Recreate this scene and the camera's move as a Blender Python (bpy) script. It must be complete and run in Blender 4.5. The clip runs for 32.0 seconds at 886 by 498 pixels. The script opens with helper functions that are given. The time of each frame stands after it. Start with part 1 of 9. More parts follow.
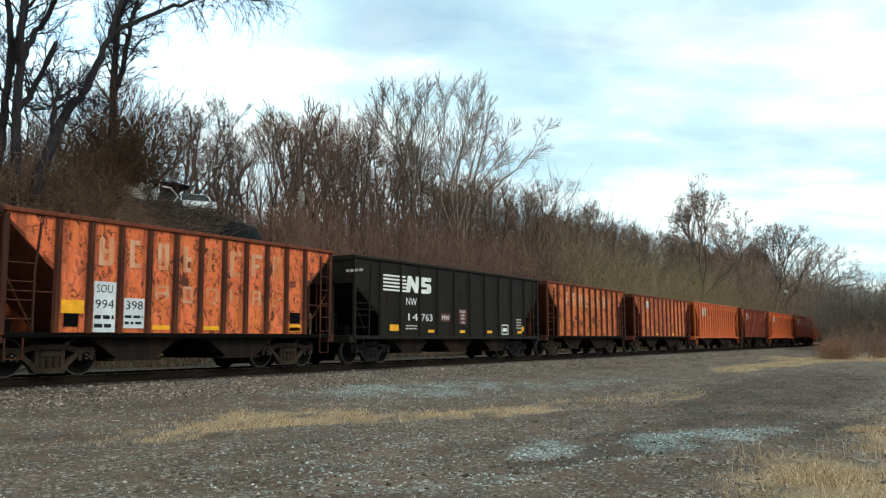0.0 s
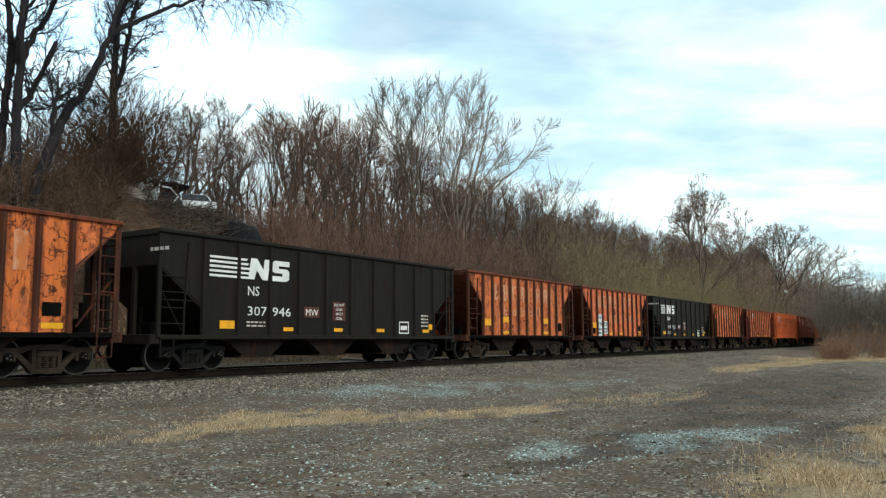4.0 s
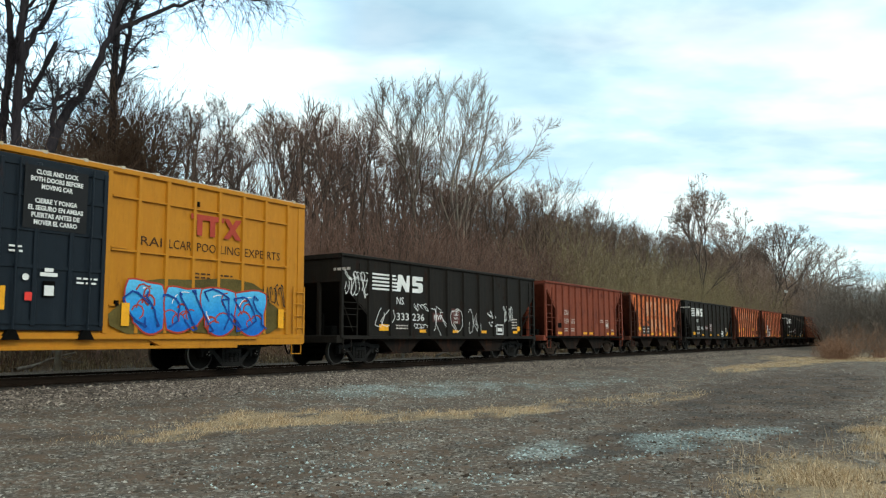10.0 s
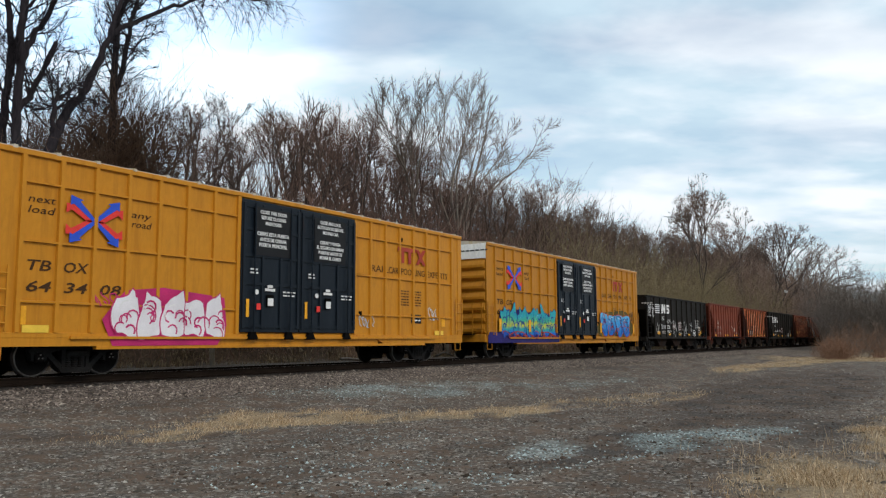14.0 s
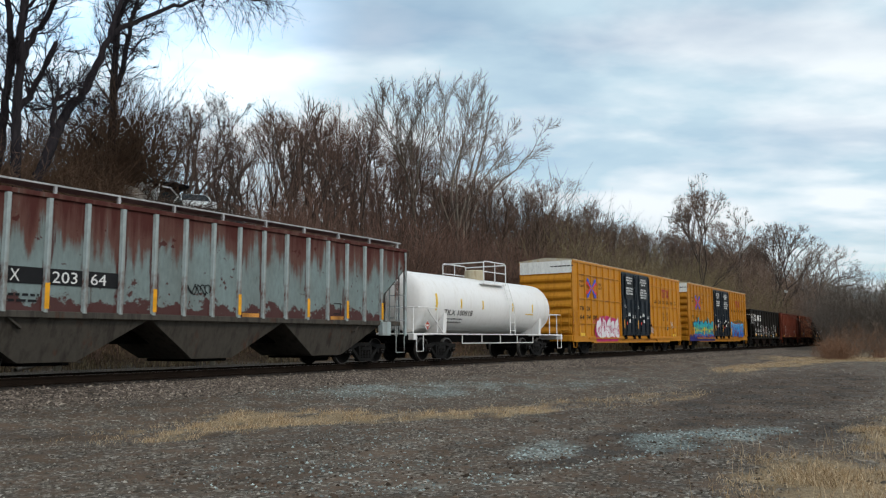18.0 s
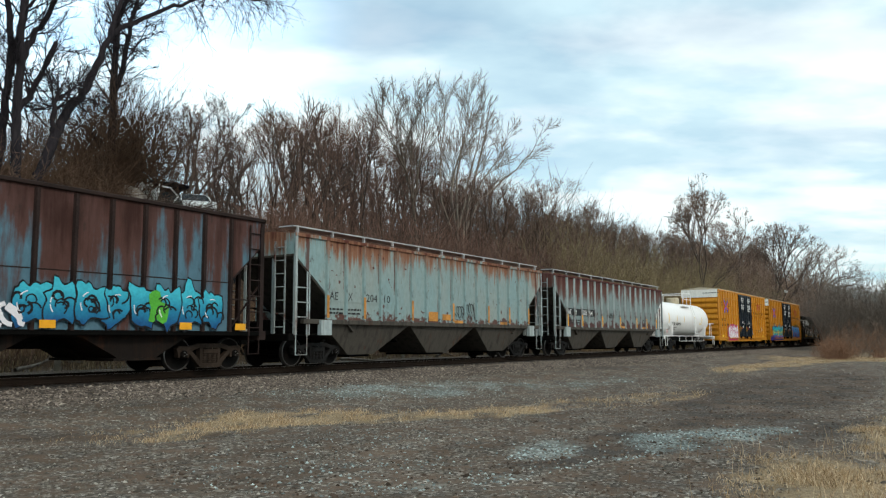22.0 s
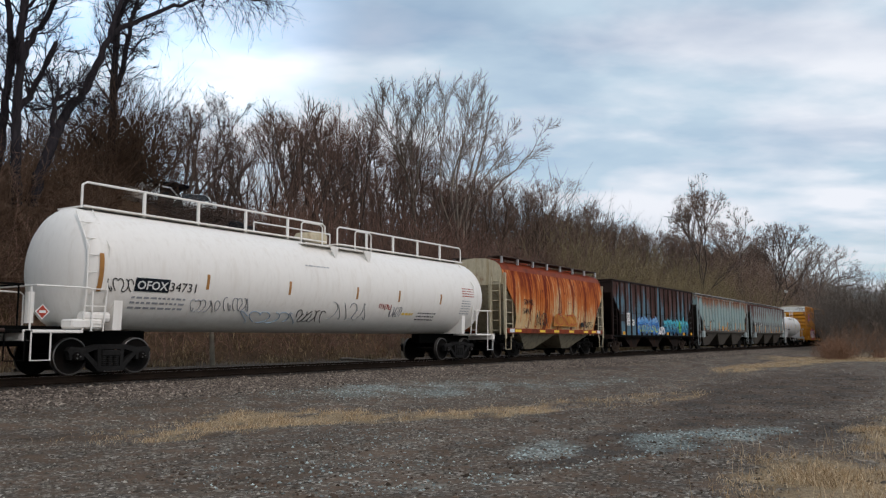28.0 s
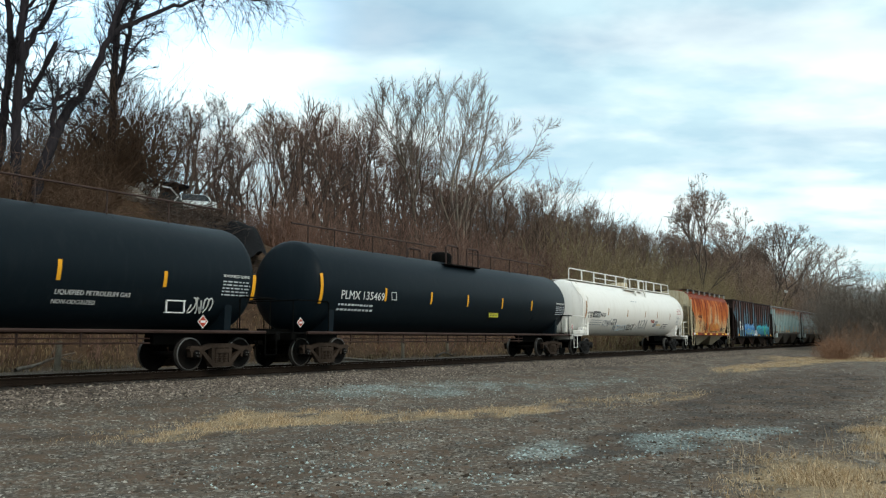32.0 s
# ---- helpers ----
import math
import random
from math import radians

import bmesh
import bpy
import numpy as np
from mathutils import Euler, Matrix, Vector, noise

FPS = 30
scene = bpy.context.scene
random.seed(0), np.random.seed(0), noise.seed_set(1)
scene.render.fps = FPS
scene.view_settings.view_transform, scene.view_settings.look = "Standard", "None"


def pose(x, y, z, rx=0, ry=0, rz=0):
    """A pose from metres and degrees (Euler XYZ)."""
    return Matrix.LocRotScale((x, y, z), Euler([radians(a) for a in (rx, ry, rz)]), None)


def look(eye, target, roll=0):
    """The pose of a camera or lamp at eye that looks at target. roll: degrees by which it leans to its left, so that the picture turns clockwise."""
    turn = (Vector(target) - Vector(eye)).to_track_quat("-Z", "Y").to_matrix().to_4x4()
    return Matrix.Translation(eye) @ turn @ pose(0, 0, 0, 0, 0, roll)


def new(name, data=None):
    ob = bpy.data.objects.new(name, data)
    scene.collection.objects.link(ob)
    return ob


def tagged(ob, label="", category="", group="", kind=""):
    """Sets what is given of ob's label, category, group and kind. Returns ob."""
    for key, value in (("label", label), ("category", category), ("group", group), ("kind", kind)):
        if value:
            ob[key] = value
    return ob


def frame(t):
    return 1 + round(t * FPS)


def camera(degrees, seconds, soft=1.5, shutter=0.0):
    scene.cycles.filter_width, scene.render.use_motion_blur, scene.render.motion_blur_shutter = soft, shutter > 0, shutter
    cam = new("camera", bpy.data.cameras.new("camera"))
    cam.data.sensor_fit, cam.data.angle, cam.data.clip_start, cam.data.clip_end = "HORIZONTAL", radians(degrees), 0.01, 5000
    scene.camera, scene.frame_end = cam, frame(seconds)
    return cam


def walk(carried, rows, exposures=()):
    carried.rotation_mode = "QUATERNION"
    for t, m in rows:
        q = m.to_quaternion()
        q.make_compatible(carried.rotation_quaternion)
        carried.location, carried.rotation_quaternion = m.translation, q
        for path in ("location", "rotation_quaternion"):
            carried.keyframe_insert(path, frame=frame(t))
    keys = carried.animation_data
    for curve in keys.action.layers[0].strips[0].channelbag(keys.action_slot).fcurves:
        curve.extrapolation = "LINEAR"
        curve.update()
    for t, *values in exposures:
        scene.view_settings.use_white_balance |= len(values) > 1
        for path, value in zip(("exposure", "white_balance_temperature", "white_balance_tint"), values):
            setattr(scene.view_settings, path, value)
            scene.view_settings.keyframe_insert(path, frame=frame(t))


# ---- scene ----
import collections

RAIL_TOP = 0.75      # the top of the rails over the gravel lot
TRACK_Y = 18.4       # the track's centre line, along x

cam = camera(57.3, 32.0, soft=1.25, shutter=0.06)
EYE = (0.0, 0.0, 1.51)
AIM = look(EYE, (EYE[0] + 8.3813, EYE[1] + 5.3373, EYE[2] + 1.1256), roll=-0.282)
walk(cam, [(0.0, AIM), (32.0, AIM)],
     [(0.0, -0.02, 6500, 6), (9.5, -0.04, 6500, 5), (14.0, -0.38, 6500, 17), (17.0, -0.52, 6500, 17), (18.0, -0.46, 6500, 15), (21.0, -0.28, 6500, 11), (23.0, -0.14, 6600, 9), (25.5, -0.12, 6600, 9), (28.0, -0.6, 6500, 21), (30.0, -0.38, 6500, 13), (32.0, -0.2, 6500, 7)])


def run(t):
    """How far the train has gone at t seconds: it slows a little."""
    return 7.75 * t - 0.0075 * t * t


# ---- daylight: a bright, broken overcast ----
def build_world():
    world = bpy.data.worlds.new("overcast_sky")
    scene.world = world
    world.use_nodes = True
    nt = world.node_tree
    nt.nodes.clear()
    N, L = nt.nodes.new, nt.links.new
    out, bg = N("ShaderNodeOutputWorld"), N("ShaderNodeBackground")
    sky = N("ShaderNodeTexSky")
    sky.sky_type, sky.sun_disc = "NISHITA", False
    sky.sun_elevation, sky.sun_rotation = radians(42), radians(200)
    sky.air_density, sky.dust_density, sky.ozone_density = 1.0, 1.5, 1.0
    tone = N("ShaderNodeMix")
    tone.data_type, tone.blend_type = "RGBA", "MULTIPLY"
    tone.inputs[0].default_value = 1.0
    tone.inputs[7].default_value = (0.125, 0.17, 0.175, 1)
    L(sky.outputs[0], tone.inputs[6])
    co = N("ShaderNodeTexCoord")
    # the cloud deck: the view direction met with a flat layer
    sep = N("ShaderNodeSeparateXYZ")
    L(co.outputs["Generated"], sep.inputs[0])
    up = N("ShaderNodeMath")
    up.operation, up.inputs[1].default_value = "MAXIMUM", 0.02
    L(sep.outputs[2], up.inputs[0])
    den = N("ShaderNodeMath")
    den.operation, den.inputs[1].default_value = "ADD", 0.16
    L(up.outputs[0], den.inputs[0])
    flat = N("ShaderNodeVectorMath")
    flat.operation = "DIVIDE"
    L(co.outputs["Generated"], flat.inputs[0])
    trio = N("ShaderNodeCombineXYZ")
    for i in range(3):
        L(den.outputs[0], trio.inputs[i])
    L(trio.outputs[0], flat.inputs[1])
    mp = N("ShaderNodeMapping")
    mp.vector_type = "TEXTURE"
    mp.inputs["Location"].default_value = (0.9, 0.4, 0.0)
    mp.inputs["Rotation"].default_value = (0, 0, radians(38))
    mp.inputs["Scale"].default_value = (0.9, 1.35, 1.0)
    L(flat.outputs[0], mp.inputs[0])
    big = N("ShaderNodeTexNoise")
    big.inputs["Scale"].default_value, big.inputs["Detail"].default_value, big.inputs["Roughness"].default_value = 1.5, 6.0, 0.5
    big.inputs["Distortion"].default_value = 0.25
    L(mp.outputs[0], big.inputs["Vector"])
    cover = N("ShaderNodeValToRGB")
    cover.color_ramp.elements[0].position, cover.color_ramp.elements[0].color = 0.36, (0.5, 0.5, 0.5, 1)
    cover.color_ramp.elements[1].position, cover.color_ramp.elements[1].color = 0.56, (1, 1, 1, 1)
    L(big.outputs[0], cover.inputs[0])
    shade = N("ShaderNodeTexNoise")
    shade.inputs["Scale"].default_value, shade.inputs["Detail"].default_value = 2.1, 5.0
    L(mp.outputs[0], shade.inputs["Vector"])
    grey = N("ShaderNodeValToRGB")
    grey.color_ramp.elements[0].position, grey.color_ramp.elements[0].color = 0.39, (0.77, 1.04, 1.16, 1)
    grey.color_ramp.elements[1].position, grey.color_ramp.elements[1].color = 0.57, (1.24, 1.38, 1.40, 1)
    L(shade.outputs[0], grey.inputs[0])
    mix = N("ShaderNodeMix")
    mix.data_type = "RGBA"
    L(cover.outputs[0], mix.inputs[0])
    L(tone.outputs[2], mix.inputs[6])
    L(grey.outputs[0], mix.inputs[7])
    # the cloud thins and brightens towards one side
    toward = N("ShaderNodeVectorMath")
    toward.operation, toward.inputs[1].default_value = "DOT_PRODUCT", (0.502, 0.768, 0.397)
    L(co.outputs["Generated"], toward.inputs[0])
    thin = N("ShaderNodeMapRange")
    thin.interpolation_type = "SMOOTHSTEP"
    thin.inputs[1].default_value, thin.inputs[2].default_value = 0.95, 1.0
    thin.inputs[3].default_value, thin.inputs[4].default_value = 1.0, 1.9
    L(toward.outputs["Value"], thin.inputs[0])
    glow = N("ShaderNodeVectorMath")
    glow.operation = "SCALE"
    L(mix.outputs[2], glow.inputs[0])
    L(thin.outputs[0], glow.inputs["Scale"])
    L(glow.outputs[0], bg.inputs[0])
    bg.inputs[1].default_value = 1.0
    L(bg.outputs[0], out.inputs[0])


build_world()
sun = new("sun", bpy.data.lights.new("sun", "SUN"))
sun.data.energy, sun.data.angle, sun.data.color = 1.5, radians(12), (1.0, 0.89, 0.76)
sun.matrix_world = look((20, -40, 45), (40, 18, 0))


# ---- materials ----
def ramp(nt, src, stops):
    r = nt.nodes.new("ShaderNodeValToRGB")
    while len(r.color_ramp.elements) > len(stops):
        r.color_ramp.elements.remove(r.color_ramp.elements[0])
    while len(r.color_ramp.elements) < len(stops):
        r.color_ramp.elements.new(0.5)
    for e, (p, c) in zip(r.color_ramp.elements, stops):
        e.position = p
        e.color = (c, c, c, 1) if isinstance(c, (int, float)) else (*c, 1)
    nt.links.new(src, r.inputs[0])
    return r.outputs[0]


def noise_of(nt, vec, scale, detail=4.0, rough=0.55, stretch=(1, 1, 1), shift=(0, 0, 0)):
    m = nt.nodes.new("ShaderNodeMapping")
    m.inputs["Scale"].default_value = stretch
    m.inputs["Location"].default_value = shift
    nt.links.new(vec, m.inputs[0])
    n = nt.nodes.new("ShaderNodeTexNoise")
    n.inputs["Scale"].default_value = scale
    n.inputs["Detail"].default_value = detail
    n.inputs["Roughness"].default_value = rough
    nt.links.new(m.outputs[0], n.inputs["Vector"])
    return n.outputs[0]


def blend(nt, fac, a, b, mode="MIX"):
    m = nt.nodes.new("ShaderNodeMix")
    m.data_type, m.blend_type = "RGBA", mode
    for i, v in ((0, fac), (6, a), (7, b)):
        if isinstance(v, (int, float)):
            m.inputs[i].default_value = v
        elif isinstance(v, tuple):
            m.inputs[i].default_value = (*v, 1)
        else:
            nt.links.new(v, m.inputs[i])
    return m.outputs[2]


def calc(nt, op, a, b=0.0):
    m = nt.nodes.new("ShaderNodeMath")
    m.operation = op
    for i, v in ((0, a), (1, b)):
        if isinstance(v, (int, float)):
            m.inputs[i].default_value = v
        else:
            nt.links.new(v, m.inputs[i])
    return m.outputs[0]


def begin(name):
    m = bpy.data.materials.new(name)
    m.use_nodes = True
    nt = m.node_tree
    co = nt.nodes.new("ShaderNodeTexCoord").outputs["Object"]
    return m, nt, nt.nodes["Principled BSDF"], co


def finish(nt, bsdf, col, rough, relief=None, depth=0.01, metal=0.0, shine=0.15):
    nt.links.new(col, bsdf.inputs["Base Color"])
    if isinstance(rough, (int, float)):
        bsdf.inputs["Roughness"].default_value = rough
    else:
        nt.links.new(rough, bsdf.inputs["Roughness"])
    bsdf.inputs["Metallic"].default_value = metal
    bsdf.inputs["Specular IOR Level"].default_value = shine
    if relief is not None:
        b = nt.nodes.new("ShaderNodeBump")
        b.inputs["Distance"].default_value = depth
        b.inputs["Strength"].default_value = 0.7
        nt.links.new(relief, b.inputs["Height"])
        nt.links.new(b.outputs[0], bsdf.inputs["Normal"])


def plain(name, base, rough=0.6, vary=0.25, scale=6.0, metal=0.0, depth=0.004, shine=0.15):
    """One colour, varied at two scales."""
    m, nt, bsdf, co = begin(name)
    big = ramp(nt, noise_of(nt, co, scale * 0.2, 5), ((0.3, 1 - vary), (0.7, 1 + vary)))
    fine = ramp(nt, noise_of(nt, co, scale * 4, 3), ((0.3, 1 - vary * 0.6), (0.7, 1 + vary * 0.6)))
    col = blend(nt, 1.0, blend(nt, 1.0, tuple(base), big, "MULTIPLY"), fine, "MULTIPLY")
    finish(nt, bsdf, col, rough, noise_of(nt, co, scale * 8, 4), depth, metal, shine)
    return m


def beside_posts(nt, co, sep, seams, sh, near, wide):
    """1 beside the posts, which stand at seams[0] and every seams[1] metres from there, with uneven edges."""
    u = calc(nt, "FRACT", calc(nt, "ADD", calc(nt, "DIVIDE", calc(nt, "SUBTRACT", sep.outputs[0], seams[0]), seams[1]), 20.5), 0.0)
    far = calc(nt, "ABSOLUTE", calc(nt, "SUBTRACT", u, 0.5), 0.0)
    reach = calc(nt, "ADD", far, calc(nt, "MULTIPLY", calc(nt, "SUBTRACT", noise_of(nt, co, 1.0, 7, 0.7, (5, 5, 0.5), sh), 0.5), 0.9))
    return ramp(nt, reach, ((near, 1.0), (wide, 0.0)))


def weathered(name, base, second, seed, streak=0.5, patch=0.5, rust=(0.11, 0.035, 0.014), rust_amount=0.3,
              rough=0.55, streak_stretch=(5, 5, 0.35), grime=(0.02, 0.017, 0.014), grime_amount=0.35, shine=0.15, flakes=0.0, flake=(0.035, 0.013, 0.010), seams=None, even=0.0):
    """Old paint on steel: streaks that run down, worn patches, rust and road grime."""
    m, nt, bsdf, co = begin(name)
    sh = (seed * 7.3, seed * 3.1, seed * 1.7)
    s = noise_of(nt, co, 1.0, 6, 0.6, streak_stretch, sh)
    p = noise_of(nt, co, 0.8, 8, 0.62, (1, 1, 1), sh)
    fine = noise_of(nt, co, 9.0, 6, 0.65, (1, 1, 0.5), sh)
    tone = ramp(nt, fine, ((0.25, 0.82 + 0.18 * even), (0.75, 1.16 - 0.16 * even)))
    col = blend(nt, 1.0, tuple(base), tone, "MULTIPLY")
    sm = ramp(nt, s, ((0.62 - 0.3 * streak, 0.0), (0.72 - 0.2 * streak, 1.0)))
    pm = ramp(nt, p, ((0.66 - 0.3 * patch, 0.0), (0.72 - 0.2 * patch, 1.0)))
    col = blend(nt, calc(nt, "MULTIPLY", sm, 0.75), col, tuple(second))
    rm = calc(nt, "MULTIPLY", pm, ramp(nt, noise_of(nt, co, 1.4, 7, 0.7, (2.5, 2.5, 0.6), (sh[1], sh[2], sh[0])),
                                      ((0.58 - 0.25 * rust_amount, 0.0), (0.66 - 0.2 * rust_amount, 1.0))))
    col = blend(nt, calc(nt, "MULTIPLY", rm, min(1.0, rust_amount * 2.2)), col, tuple(rust))
    gm = ramp(nt, noise_of(nt, co, 2.2, 9, 0.75, (3, 3, 0.5), (sh[2], sh[0], sh[1])), ((0.52, 0.0), (0.75, 1.0)))
    col = blend(nt, calc(nt, "MULTIPLY", gm, grime_amount), col, tuple(grime))
    if flakes > 0:
        # peeled scabs: thin crooked dark lines and spots
        mp = nt.nodes.new("ShaderNodeMapping")
        mp.inputs["Location"].default_value = (sh[1], sh[0], sh[2])
        mp.inputs["Rotation"].default_value = (0, radians(15), 0)
        mp.inputs["Scale"].default_value = (1.5, 1.0, 1.1)
        nt.links.new(co, mp.inputs[0])
        fn = nt.nodes.new("ShaderNodeTexNoise")
        fn.inputs["Scale"].default_value, fn.inputs["Detail"].default_value, fn.inputs["Distortion"].default_value = 1.9, 4.0, 1.1
        nt.links.new(mp.outputs[0], fn.inputs["Vector"])
        line = calc(nt, "ABSOLUTE", calc(nt, "SUBTRACT", fn.outputs[0], 0.5), 0.0)
        fm = ramp(nt, line, ((0.008 + 0.008 * flakes, 1.0), (0.016 + 0.016 * flakes, 0.0)))
        where = ramp(nt, noise_of(nt, co, 1.3, 4, 0.6, (1, 1, 1), (sh[2], sh[1], sh[0])), ((0.36, 0.0), (0.5, 1.0)))
        fm = calc(nt, "MULTIPLY", fm, where)
        col = blend(nt, calc(nt, "MULTIPLY", fm, 0.85), col, tuple(flake))
        spot = ramp(nt, noise_of(nt, co, 4.0, 6, 0.65, (1.6, 1, 0.7), sh), ((0.58, 0.0), (0.63, 1.0)))
        col = blend(nt, calc(nt, "MULTIPLY", spot, 0.7 * min(1.0, flakes * 2)), col, tuple(flake))
        pale = ramp(nt, noise_of(nt, co, 1.1, 4, 0.6, (1.5, 1, 0.8), (sh[0], sh[2], sh[1])), ((0.52, 0.0), (0.62, 1.0)))
        col = blend(nt, calc(nt, "MULTIPLY", pale, 0.35), col, tuple(min(1.0, q * 1.35 + 0.03) for q in base))
        scab = ramp(nt, noise_of(nt, co, 2.1, 7, 0.72, (1.3, 1, 0.75), (sh[2], sh[0], sh[1])), ((0.565, 0.0), (0.60, 1.0)))
        col = blend(nt, calc(nt, "MULTIPLY", scab, 0.92 * min(1.0, flakes * 1.3)), col, tuple(flake))
    if seams:
        # dirt that gathers along the posts
        sep = nt.nodes.new("ShaderNodeSeparateXYZ")
        nt.links.new(co, sep.inputs[0])
        col = blend(nt, calc(nt, "MULTIPLY", beside_posts(nt, co, sep, seams, sh, 0.10, 0.26), 0.62), col, (0.10, 0.028, 0.016))
    rr = calc(nt, "ADD", calc(nt, "MULTIPLY", rm, 0.3), rough)
    finish(nt, bsdf, col, rr, calc(nt, "ADD", fine, calc(nt, "MULTIPLY", rm, 0.6)), 0.006 * (1 - even), 0.0, shine)
    return m


def run_down(name, base, second, rust, deep, seed, z_mid, z_soft, amount, stretch=(4, 4, 0.22), rough=0.55, pull=0.16, grime_amount=0.3, seams=None, foot=None):
    """Paint with rust that has run down from above: streaks, thickest over z_mid."""
    m, nt, bsdf, co = begin(name)
    sh = (seed * 5.7, seed * 2.3, seed * 1.1)
    st = noise_of(nt, co, 1.0, 8, 0.62, stretch, sh)
    pt = noise_of(nt, co, 0.55, 6, 0.6, (1, 1, 0.7), sh)
    fine = noise_of(nt, co, 10.0, 6, 0.65, (1, 1, 0.4), sh)
    sep = nt.nodes.new("ShaderNodeSeparateXYZ")
    nt.links.new(co, sep.inputs[0])
    g = calc(nt, "DIVIDE", calc(nt, "SUBTRACT", sep.outputs[2], z_mid), z_soft)
    g = calc(nt, "MULTIPLY", calc(nt, "MAXIMUM", calc(nt, "MINIMUM", g, 1.0), -1.0), pull)
    v = calc(nt, "ADD", calc(nt, "ADD", calc(nt, "MULTIPLY", st, 0.62), calc(nt, "MULTIPLY", pt, 0.38)), g)
    tone = ramp(nt, fine, ((0.25, 0.82), (0.75, 1.15)))
    col = blend(nt, ramp(nt, pt, ((0.4, 0.0), (0.65, 1.0))), tuple(base), tuple(second))
    col = blend(nt, 1.0, col, tone, "MULTIPLY")
    m1 = ramp(nt, v, ((0.60 - amount * 0.2, 0.0), (0.68 - amount * 0.2, 1.0)))
    m2 = ramp(nt, v, ((0.70 - amount * 0.2, 0.0), (0.80 - amount * 0.2, 1.0)))
    col = blend(nt, calc(nt, "MULTIPLY", m1, 0.9), col, tuple(rust))
    col = blend(nt, calc(nt, "MULTIPLY", m2, 0.85), col, tuple(deep))
    if seams:
        # dark runs beside the posts, at x0 and every step from there
        col = blend(nt, calc(nt, "MULTIPLY", beside_posts(nt, co, sep, seams, sh, 0.055, 0.11), 0.85), col, tuple(deep))
        spot = ramp(nt, noise_of(nt, co, 4.2, 3, 0.5, (1, 1, 1), (sh[1], sh[0], sh[2])), ((0.69, 0.0), (0.71, 1.0)))
        col = blend(nt, calc(nt, "MULTIPLY", spot, 0.9), col, tuple(deep))
    if foot:
        # scabs along the bottom edge
        up = calc(nt, "MAXIMUM", calc(nt, "MINIMUM", calc(nt, "DIVIDE", calc(nt, "SUBTRACT", foot[0], sep.outputs[2]), foot[1]), 1.0), 0.0)
        sc = calc(nt, "ADD", noise_of(nt, co, 1.7, 7, 0.68, (1, 1, 1.2), (sh[1], sh[2], sh[0])), calc(nt, "MULTIPLY", up, 0.30))
        col = blend(nt, ramp(nt, sc, ((0.66, 0.0), (0.70, 0.92))), col, tuple(deep))
    gm = ramp(nt, noise_of(nt, co, 2.6, 8, 0.7, (2, 2, 0.8), (sh[2], sh[0], sh[1])), ((0.58, 0.0), (0.72, 1.0)))
    col = blend(nt, calc(nt, "MULTIPLY", gm, grime_amount), col, (0.03, 0.024, 0.02))
    finish(nt, bsdf, col, calc(nt, "ADD", calc(nt, "MULTIPLY", m1, 0.25), rough), calc(nt, "ADD", fine, m1), 0.006)
    return m


STEEL_DARK = plain("grimy_black_steel", (0.0034, 0.0032, 0.0029), 0.75, 0.4, 5, shine=0.04)
TRUCK_STEEL = plain("dusty_brown_cast_steel", (0.036, 0.026, 0.020), 0.8, 0.45, 5, shine=0.04)
TRUCK_GREY = plain("greasy_grey_cast_steel", (0.0150, 0.0146, 0.0142), 0.7, 0.4, 5, shine=0.04)
WHEEL = plain("wheel_plate_steel", (0.0078, 0.0066, 0.0060), 0.65, 0.4, 7, shine=0.04)
TREAD = plain("polished_wheel_rim", (0.16, 0.15, 0.14), 0.45, 0.2, 9, 0.8)
RAIL_SIDE = plain("rusted_rail", (0.0154, 0.0105, 0.0077), 0.75, 0.35, 6, shine=0.04)
RAIL_HEAD = plain("worn_rail_head", (0.32, 0.31, 0.30), 0.35, 0.15, 9, 0.9)
TIE = plain("creosoted_tie", (0.0263, 0.0210, 0.0173), 0.9, 0.45, 7, shine=0.04)
WHITE = plain("white_stencil", (0.72, 0.72, 0.70), 0.6, 0.12, 14)
FADED = weathered("worn_pinkish_lettering", (0.58, 0.32, 0.20), (0.56, 0.22, 0.10), 19, 0.6, 0.75, rust=(0.52, 0.15, 0.05), rust_amount=0.75, rough=0.65, grime=(0.10, 0.035, 0.015), grime_amount=0.6)
OFFWHITE = plain("faded_white_paint", (0.52, 0.47, 0.42), 0.7, 0.35, 12)
GREYWHITE = plain("dull_white_panel", (0.55, 0.58, 0.6), 0.6, 0.2, 8)
BLACK = plain("black_stencil", (0.012, 0.012, 0.013), 0.5, 0.2, 12)
ORANGE_TAPE = plain("yellow_reflector", (0.78, 0.36, 0.02), 0.45, 0.15, 20)
YELLOW_TAPE = plain("pale_yellow_reflector", (0.80, 0.52, 0.06), 0.45, 0.12, 20)
DULL_TAPE = plain("brown_orange_reflector", (0.36, 0.17, 0.05), 0.5, 0.2, 20)
MAROON = plain("maroon_board", (0.085, 0.03, 0.025), 0.6, 0.2, 10)
LOGO_RED = plain("brick_red_paint", (0.36, 0.05, 0.03), 0.55, 0.15, 10)
RED = plain("red_paint", (0.72, 0.05, 0.04), 0.5, 0.1, 10)
BLUE = plain("blue_paint", (0.03, 0.09, 0.55), 0.5, 0.1, 10)
BROWN_LETTER = plain("dark_brown_stencil", (0.06, 0.028, 0.01), 0.55, 0.2, 12)
GREEN_LABEL = plain("yellow_green_panel", (0.45, 0.42, 0.03), 0.5, 0.15, 10)


